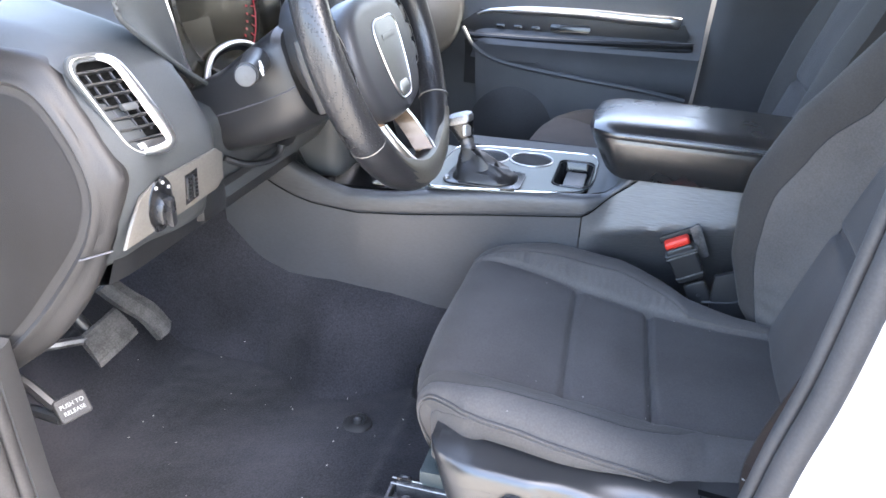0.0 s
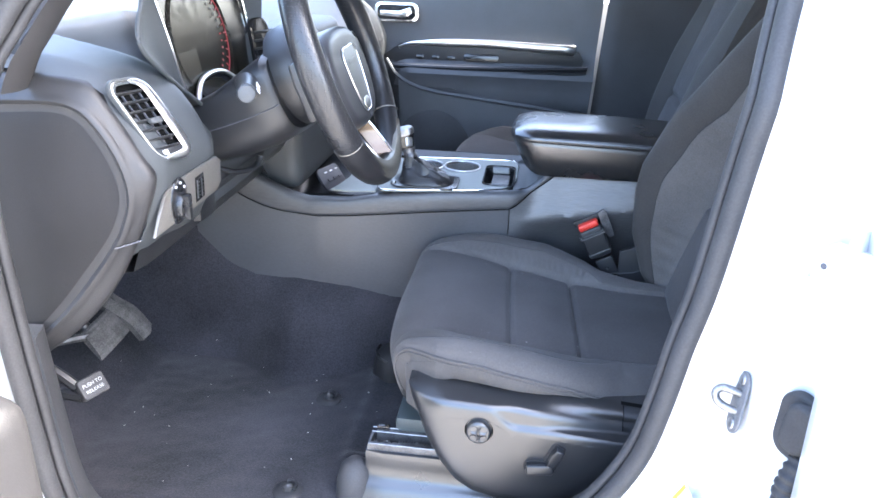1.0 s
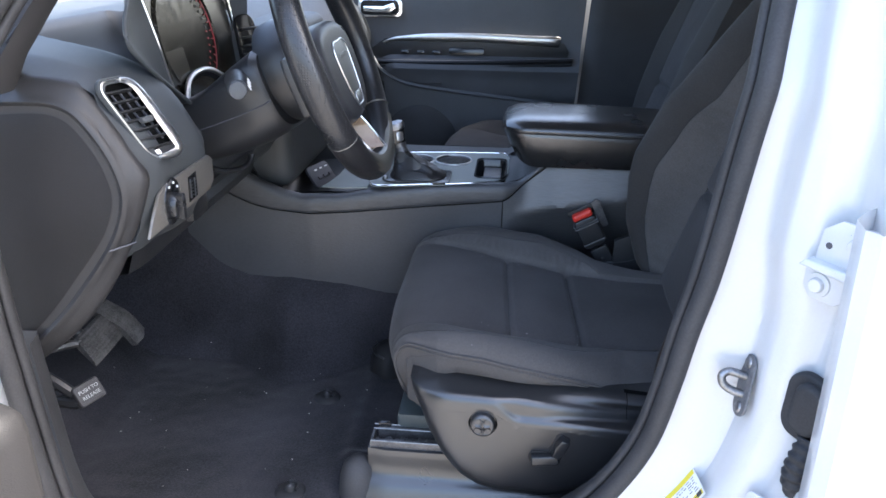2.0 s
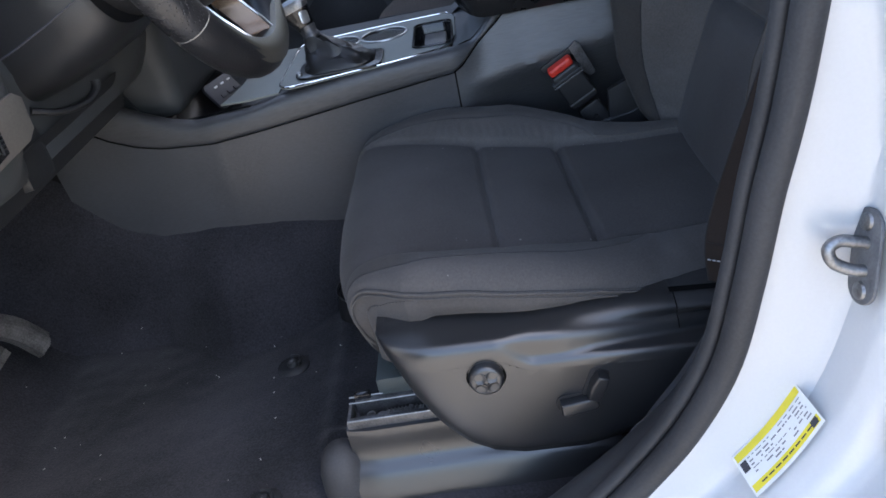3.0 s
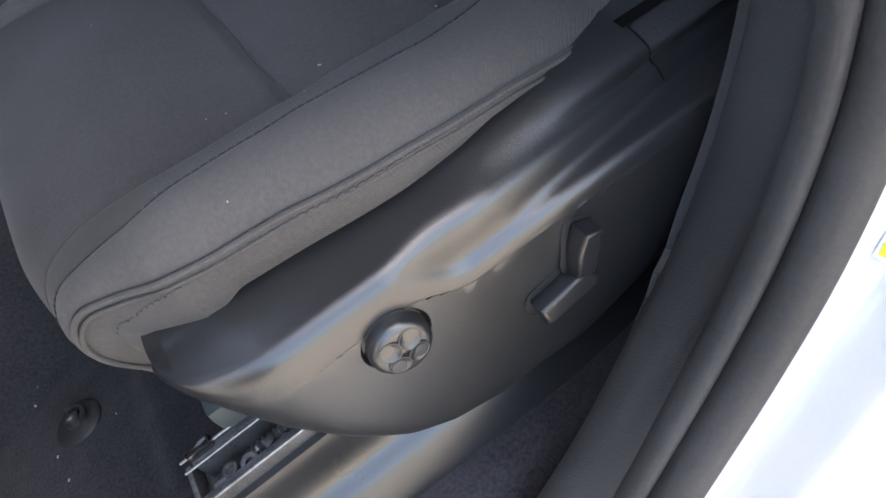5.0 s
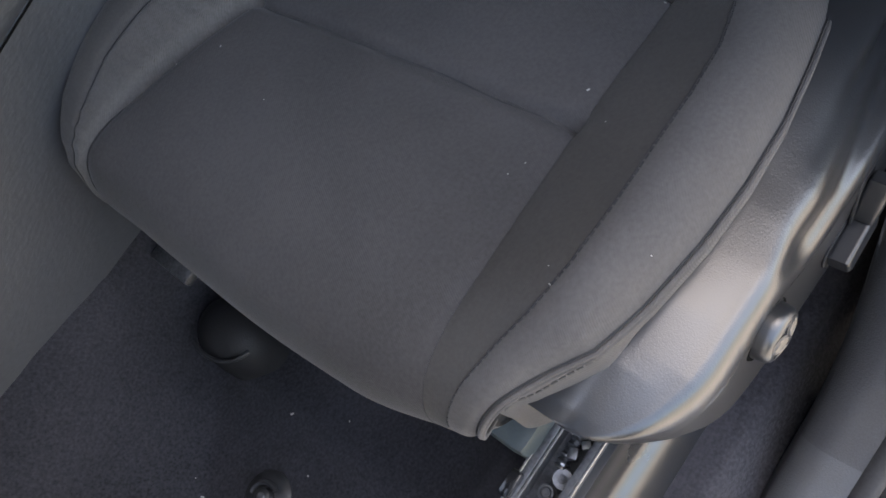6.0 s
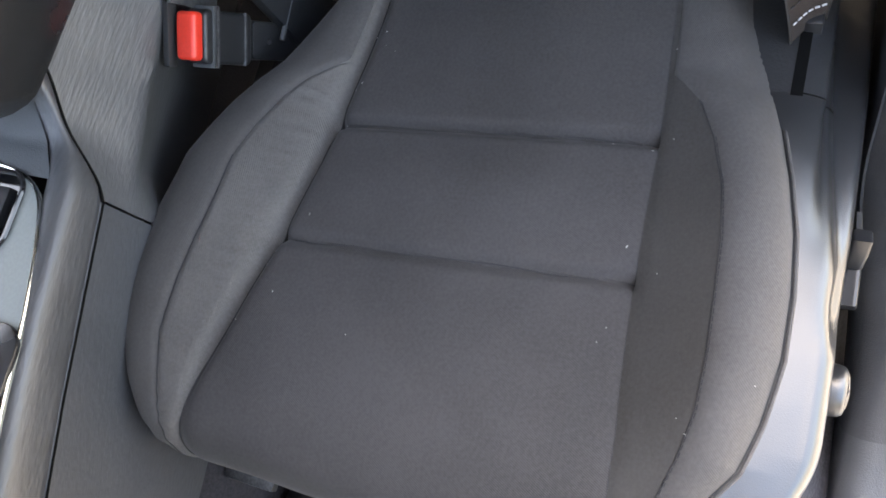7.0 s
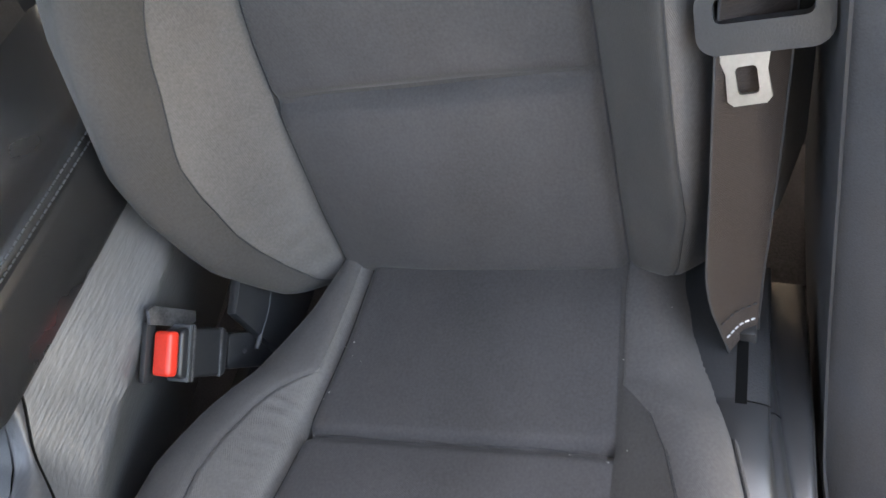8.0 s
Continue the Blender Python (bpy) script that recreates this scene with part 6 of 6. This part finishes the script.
def build_wheel():
    w = thing("steering_wheel", "black leather steering wheel with a metallic lower spoke", "steering wheel", tuple(WHEEL.translation))
    R = 0.173
    turn = WHEEL.to_3x3()
    out_of = tuple(turn @ Vector((0, 0, 1)))

    def rim(a0, a1, n, r=0.0176):
        around = np.linspace(radians(a0), radians(a1), n)
        return tube([WHEEL @ Vector((R * math.cos(a), R * math.sin(a), 0.0)) for a in around], [r * (1 + 0.05 * math.sin(2 * a)) for a in around], 18, up=out_of, flat=1.15)
    part("rim", rim(-40, 214, 120), "perforated", w, "perforated black leather rim")
    part("lower_rim", rim(214, 320, 60, 0.0180), "wheel", w, "smooth black leather lower rim")
    for a in (-40, 214, 40, 140):
        q = radians(a)
        c = WHEEL @ Vector((R * math.cos(q), R * math.sin(q), 0))
        tan = turn @ Vector((-math.sin(q), math.cos(q), 0))
        out = turn @ Vector((math.cos(q), math.sin(q), 0))
        nor = turn @ Vector((0, 0, 1))
        part("rim_joint", tube([c + 0.0179 * (out * math.cos(b) + nor * 1.15 * math.sin(b)) for b in np.linspace(0, 2 * math.pi, 24, endpoint=False)], 0.0010, 6, closed=True, up=tuple(tan)), "bronze", w)
    side = [(0.0, 0.047), (0.053, 0.044), (0.090, 0.029), (0.107, -0.004), (0.104, -0.046), (0.086, -0.079), (0.055, -0.096)]
    pad = spline(side + [(0.0, -0.101)] + [(-x, y) for x, y in reversed(side[1:])] + [side[0]], 64)[:-1]
    hub = part("airbag_cover", slab([tuple(p) for p in pad][::-1], 0.044, WHEEL @ pose(0.004, 0, -0.038), 0.018, 5), "pad_cover", w, "smooth dark grey airbag cover")
    badge = spline([(0.0, 0.041), (0.030, 0.041), (0.043, 0.031), (0.042, 0.004), (0.034, -0.030), (0.020, -0.052), (0.0, -0.055), (-0.020, -0.052), (-0.034, -0.030), (-0.042, 0.004), (-0.043, 0.031), (-0.030, 0.041), (0.0, 0.041)], 40)[:-1]
    b = part("badge_plate", slab([tuple(p) for p in badge][::-1], 0.003, WHEEL @ pose(0.010, -0.026, 0.0045), 0.001), "badge", hub, "satin grey badge plate")
    part("badge_outline", tube([WHEEL @ Vector((x + 0.010, y - 0.026, 0.0072)) for x, y in badge], 0.0012, 8, closed=True, up=out_of), "bright", b, "bright outline")
    part("badge_bar", slab(rounded(0.046, 0.007, 0.002), 0.0014, WHEEL @ pose(0.010, -0.006, 0.0072), 0.0004), "badge", b)
    part("badge_mark", slab(rounded(0.034, 0.017, 0.0085), 0.0028, WHEEL @ pose(0.010, -0.070, 0.0060), 0.001), "bright", b)
    part("airbag_mark", slab(rounded(0.014, 0.006, 0.001), 0.0008, WHEEL @ pose(0.014, -0.090, 0.0055), 0), "ink", hub)
    for s in (-1, 1):
        sp = part("spoke", slab([(s * 0.065, 0.035), (s * 0.166, 0.026), (s * 0.172, 0.0), (s * 0.166, -0.050), (s * 0.065, -0.066)], 0.020, WHEEL @ pose(0, 0.0, -0.032), 0.006, 3), "plastic", w, "black plastic side spoke")
        almond = [(s * (0.124 + 0.024 * math.cos(q)), -0.016 + 0.044 * math.sin(q)) for q in np.linspace(0, 2 * math.pi, 28, endpoint=False)]
        pod = part("switch_pod", slab(almond if s > 0 else list(reversed(almond)), 0.012, WHEEL @ pose(0, 0, -0.016), 0.004, 3), "gloss", sp, "glossy black switch pod")
        for k in range(3):
            part("switch", slab(rounded(0.017, 0.020, 0.006), 0.004, WHEEL @ pose(s * (0.125 + 0.003 * (k == 1)), 0.008 - 0.024 * k, -0.006, 0, 0, s * (14 - 14 * k)), 0.002, 2), "bronze" if k != 2 else "badge", pod)
        part("pod_trim", tube([WHEEL @ Vector((x, y, -0.0055)) for x, y in almond], 0.0011, 8, closed=True, up=out_of), "silver", pod, "bright outline of the switches")
    # lower spoke: an open U with a metallic plate round it on the rim
    half = lambda v: along(v, (0.0, 0.35, 0.7, 1.0), (0.043, 0.044, 0.041, 0.033))
    legs = [(-0.012 - half(v), -0.098 - 0.062 * v, -0.008 + 0.024 * v) for v in np.linspace(0, 1, 12)]
    u_line = spline(legs + [(-0.036, -0.1670, 0.0190), (-0.012, -0.1690, 0.0200), (0.012, -0.1670, 0.0190)] + [(-0.024 - x, y, z) for x, y, z in reversed(legs)], 60)
    spoke = part("lower_spoke", sheet([[WHEEL @ Vector((x + (-0.012 - x) * 0.12 * v, y + 0.008 * v, z - 0.026 * v)) for v in np.linspace(0, 1, 6)] for x, y, z in u_line]), "spoke", w, "bronze inner wall of the lower spoke")
    part("spoke_edge", tube([WHEEL @ Vector(tuple(p)) for p in u_line], 0.0017, 8), "bright", spoke, "bright edge of the spoke")
    # black plate stands for the shaded depth of the spoke opening
    part("spoke_floor", slab([(-0.058, -0.092), (-0.046, -0.158), (0.022, -0.158), (0.034, -0.092)], 0.004, WHEEL @ pose(0, 0, -0.034), 0.001), "void", spoke)
    part("spoke_rib", slab([(-0.052, -0.096), (-0.042, -0.154), (-0.032, -0.156), (-0.036, -0.096)], 0.010, WHEEL @ pose(0, 0, -0.026), 0.002), "console", spoke, "grey rib inside the spoke")
    rows = []
    for q in np.linspace(radians(222), radians(312), 80):
        c, n = math.cos(q), math.sin(q)
        near = smooth(0.0, radians(26), q - radians(222)) * smooth(0.0, radians(26), radians(312) - q)
        rows.append([WHEEL @ Vector((r * c, r * n, z)) for r, z in ((0.166 - 0.010 * near, 0.0130), (0.167 - 0.008 * near, 0.0185), (0.170 - 0.002 * near, 0.0216), (0.173, 0.0219), (0.175 + 0.005 * near, 0.0205), (0.1765 + 0.0095 * near, 0.0160 + 0.004 * (1 - near)))])
    part("rim_plate", sheet(rows), "champagne", w, "champagne metallic plate on the lower rim")
    for s in (-1, 1):
        rows = [[WHEEL @ Vector((-0.012 + s * (half(v) + 0.001 + g * (0.008 + 0.028 * v ** 3)), -0.098 - 0.064 * v - 0.004 * g * v, -0.008 + 0.024 * v - 0.010 * g * g * (1 - v ** 3))) for g in np.linspace(0, 1, 6)] for v in np.linspace(0, 1, 14)]
        part("spoke_leg", sheet(rows), "champagne", spoke, "champagne metallic leg of the spoke")


# ---- pedals and floor fittings ----
def build_pedals():
    a = thing("accelerator_pedal", "long dark rubber accelerator pedal", "pedal", (-0.68, 0.87, 0.62))
    path = spline([(-0.712, 0.832, 0.770), (-0.692, 0.853, 0.733), (-0.672, 0.875, 0.700), (-0.655, 0.890, 0.658)], 30)
    rows = [[(x + 0.003 * math.cos(w * 3), y + 0.0165 * w * (0.85 + 0.15 * i / 29), z + 0.008 * w + 0.0011 * math.sin(w * 22)) for w in np.linspace(-1, 1, 44)] for i, (x, y, z) in enumerate(path)]
    back = [[(p[0] - 0.010, p[1], p[2] - 0.004) for p in reversed(r)] for r in rows]
    part("pad", sheet([r + b for r, b in zip(rows, back)], closed_v=True, caps=True), "pad", a, "ribbed rubber pad")
    part("arm", tube([(-0.70, 0.80, 0.78), (-0.76, 0.79, 0.85), (-0.80, 0.79, 0.93)], 0.009, 10), "plastic", a)
    b = thing("brake_pedal", "wide worn grey rubber brake pedal", "pedal", (-0.65, 0.745, 0.65))
    m = leaning((-0.649, 0.746, 0.735), (0.02, 0.99, 0.10), (-0.62, 0.02, 0.78))
    rows = [[m @ Vector((x * (1 - 0.06 * (y / 0.027)), y, 0.009 * (1 - (x / 0.052) ** 2) - 0.004 * (y / 0.027) ** 4 + 0.0007 * math.sin(y * 900))) for x in np.linspace(-0.041, 0.041, 30)] for y in np.linspace(-0.027, 0.027, 26)]
    back = [[m @ Vector((x, y, -0.008)) for x in np.linspace(0.039, -0.039, 30)] for y in np.linspace(-0.026, 0.026, 26)]
    part("pad", sheet([r + k for r, k in zip(rows, back)], closed_v=True, caps=True), "pad", b, "scuffed rubber pad")
    part("arm", tube([(-0.665, 0.735, 0.735), (-0.72, 0.72, 0.82), (-0.76, 0.71, 0.95)], 0.010, 10), "plastic", b)
    part("bracket", tube([(-0.70, 0.66, 0.755), (-0.67, 0.70, 0.748), (-0.66, 0.72, 0.742)], 0.007, 8), "dark_steel", b)
    p = thing("parking_brake_pedal", "small black parking brake pedal with white lettering", "pedal", (-0.57, 0.56, 0.65))
    m = facing((-0.560, 0.565, 0.757), (0.72, -0.45, 0.55), (-0.35, 0.25, 0.9)) @ pose(0, 0, 0, 0, 0, 8) @ Matrix.Diagonal((0.76, 0.78, 0.9, 1))
    pad = part("pad", slab(rounded(0.052, 0.040, 0.006), 0.016, m @ pose(0, 0, -0.014), 0.004, 3), "rubber", p, "ribbed black rubber pad")
    for k in (-0.016, 0.016):
        part("pad_rib", slab(rounded(0.046, 0.005, 0.001), 0.002, m @ pose(0, k, 0.0015), 0.0006), "rubber", pad)
    for text, dy in (("PUSH TO", 0.0045), ("RELEASE", -0.0075)):
        cu = bpy.data.curves.new("lettering", "FONT")
        cu.body, cu.size, cu.align_x, cu.extrude = text, 0.0095, "CENTER", 0.0002
        ob = new("lettering", cu)
        bpy.context.view_layer.update()
        me = bpy.data.meshes.new_from_object(ob.evaluated_get(bpy.context.evaluated_depsgraph_get()))
        bpy.data.objects.remove(ob)
        me.materials.clear()
        me.materials.append(M["print_white"])
        me.transform(m @ pose(0, dy - 0.002, 0.0026))
        t = new("lettering", me)
        t.parent = pad
        t.matrix_parent_inverse = pad.matrix_world.inverted()
        tagged(t, "white lettering " + text)
    for z, y in ((0.784, 0.545), (0.742, 0.543)):
        end = m @ Vector((-0.020, (z - 0.763) * 0.5, -0.012))
        part("arm", tube(spline([(-0.66, y - 0.02, z + 0.03), (-0.625, y + 0.012, z + 0.004), tuple(end)], 14), [0.0075] * 10 + [0.008] * 4, 8), "plastic", p)


def build_mat_hooks():
    for at in ((-0.300, 0.857), (-0.297, 0.610)):
        z = floor_z(*at)
        h = thing("mat_hook", "round black plastic mat hook screwed to the carpet", "hook", (at[0], at[1], z), "mat hooks")
        m = pose(at[0], at[1], z)
        part("base", turned([(0.0, 0.004), (0.012, 0.004), (0.020, 0.003), (0.0235, 0.0005), (0.024, -0.004)], m, 32), "plastic", h)
        part("post", turned([(0.0, 0.012), (0.005, 0.012), (0.0075, 0.0105), (0.0085, 0.004)], m, 20), "plastic", h)
        part("claw", tube([m @ Vector((0.0125 * math.cos(a), 0.0125 * math.sin(a), 0.009)) for a in np.linspace(-0.6, 1.9, 14)], 0.0026, 8), "plastic", h)
        part("screw", turned([(0.0, 0.0135), (0.003, 0.0132), (0.004, 0.012)], m, 12), "dark_steel", h)


def build_lint():
    rnd = random.Random(11)
    bm = bmesh.new()
    for k in range(60):
        x, y = rnd.uniform(-0.75, 0.2), rnd.uniform(0.56, 1.0)
        if x > -0.17 and y > 0.575:
            continue
        s = rnd.uniform(0.0003, 0.0008)
        block(-s * rnd.uniform(1.0, 4.0), s, -s, s * 0.8, 0, s, 0, 1, pose(x, y, floor_z(x, y), rnd.uniform(-20, 20), rnd.uniform(-20, 20), rnd.uniform(0, 360)), bm)
    rows, cols = cushion_rows()
    for k in range(26):
        p = rows[rnd.randrange(20, 150)][rnd.randrange(14, 110)]
        s = rnd.uniform(0.0002, 0.0004)
        block(-s * rnd.uniform(1, 5), s, -s, s, -s, s, 0, 1, pose(*p, rnd.uniform(-20, 20), rnd.uniform(-20, 20), rnd.uniform(0, 360)), bm)
    tagged(part("crumbs", bm, "lint"), "pale crumbs and lint scattered on carpet and seat", "crumbs", kind="stuff")


# ---- passenger door ----
def build_passenger_door():
    d = thing("passenger_door", "closed dark grey front passenger door with a bright trim strip", "door", (-0.2, 1.95, 0.6))
    rows = []
    for x in np.linspace(-0.90, 0.190, 60):
        sec = [(1.925, 0.60), (1.905, 0.66), (1.90, 0.76), (1.912, 0.82), (1.905, 0.87), (1.885, 0.90 + 0.0 * x), (1.872, 0.925), (1.868, 0.985), (1.862, 1.005), (1.885, 1.03), (1.905, 1.06), (1.91, 1.12), (1.915, 1.20), (1.930, 1.27), (1.97, 1.32)]
        k = smooth(-0.42, -0.33, x)
        up = 0.10 * smooth(-0.1, -0.45, x)
        rows.append([(x + 0.06 * (z - 1.1) * smooth(-0.1, 0.22, x), 1.91 + (y - 1.91) * (0.35 + 0.65 * k), z + up * (0.8 < z < 0.95)) for y, z in spline(sec, 40)])
    part("panel", sheet(rows), "door_trim", d, "moulded grey door panel")
    lip = spline([(-0.40, 1.872, 1.035), (-0.387, 1.870, 1.015), (-0.370, 1.868, 0.993), (-0.329, 1.866, 0.968), (-0.264, 1.865, 0.951), (-0.103, 1.864, 0.932), (0.055, 1.864, 0.916), (0.131, 1.864, 0.905), (0.165, 1.866, 0.898)], 60)
    part("pocket_lip", tube(lip, 0.006, 8), "door_trim", d, "raised edge of the door pocket")
    rows = [[(x + 0.02 * v, y - 0.012 * math.sin(math.pi * v) + 0.02 * v, z - (z - 0.62) * v) for v in np.linspace(0, 1, 10)] for x, y, z in lip[6:]]
    part("map_pocket", sheet(rows), "door_trim", d, "grey lower door pocket")
    shelf = spline([(-0.395, 1.874, 1.022), (-0.315, 1.868, 1.021), (-0.111, 1.866, 1.024), (0.132, 1.866, 1.034), (0.165, 1.870, 1.036)], 40)
    rows = [[(x, y + v, z + h) for v, h in ((0.035, -0.003), (0.010, 0.0), (0.002, 0.0), (-0.001, -0.004), (0.001, -0.010), (0.004, -0.013), (0.001, -0.016), (0.002, -0.022), (0.008, -0.030), (0.012, -0.06), (0.010, -0.13))] for x, y, z in shelf]
    part("armrest", sheet(rows), "plastic", d, "padded dark armrest with two ridges")
    inset = [(-0.415, -0.010), (-0.36, 0.030), (-0.30, 0.034), (0.14, 0.024), (0.155, 0.0), (0.15, -0.020), (-0.38, -0.028)]
    part("inset_panel", slab([(-x, z) for x, z in reversed(inset)], 0.004, Matrix(((-1, 0, 0, 0), (0, 0, -1, 1.893), (0, 1, 0, 1.050), (0, 0, 0, 1))), 0.001), "plastic", d, "darker inset round the switches")
    strip = spline([(-0.366, 1.888, 1.066), (-0.345, 1.884, 1.075), (-0.30, 1.882, 1.081), (-0.118, 1.880, 1.086), (0.035, 1.880, 1.081), (0.110, 1.881, 1.079), (0.127, 1.885, 1.077)], 50)
    part("trim_strip", tube(strip, [0.003 + 0.006 * smooth(0, 0.3, i / 49) + 0.005 * (i / 49) for i in range(50)], 10, flat=0.45, up=(0, 1, 0)), "silver", d, "satin silver trim strip")
    m = facing((-0.375, 1.898, 1.160), (0, -1, 0.05))
    pull = part("handle_cup", slab(rounded(0.125, 0.052, 0.018), 0.004, m, 0.0015), "chrome", d, "chrome-rimmed handle recess")
    part("cup_dark", slab(rounded(0.108, 0.040, 0.014), 0.002, m @ pose(0, 0, 0.004), 0), "gloss", pull)
    part("door_handle", slab([(-0.045, -0.010), (0.03, -0.014), (0.046, 0.0), (0.04, 0.014), (0.01, 0.004), (-0.045, 0.004)], 0.010, m @ pose(0.0, 0.0, 0.006), 0.003), "chrome", pull, "chrome inside door handle")
    for k in range(3):
        part("window_switch", slab(rounded(0.022, 0.008, 0.002), 0.004, facing((-0.305 + 0.045 * k, 1.886, 1.043), (0, -1, 0.2)), 0.001), "gloss", d)
    part("switch_rest", slab(rounded(0.10, 0.018, 0.008), 0.003, facing((-0.13, 1.887, 1.047), (0, -1, 0.2)), 0.001), "gloss", d, "dark pull cup")
    part("speaker", turned([(0.0, 0.014), (0.10, 0.012), (0.118, 0.0)], facing((-0.255, 1.862, 0.780), (0.05, -1, 0)), 36), "rubber", d, "round black speaker grille")
    part("outer_skin", block(-0.95, 0.24, 1.985, 2.03, 0.45, 1.20, 0.015), "paint", d, "white painted outer skin")
    part("window_pane", sheet([[(x, 1.985 - 0.23 * v, 1.20 + 0.45 * v) for v in (0, 0.5, 1)] for x in np.linspace(-0.75, 0.28, 6)]), "side_glass", d, "lightly tinted side window glass")


for build in (build_buckle, build_belt, build_console, build_armrest, build_dashboard, build_column, build_wheel, build_pedals, build_mat_hooks, build_passenger_door, build_lint):
    build()
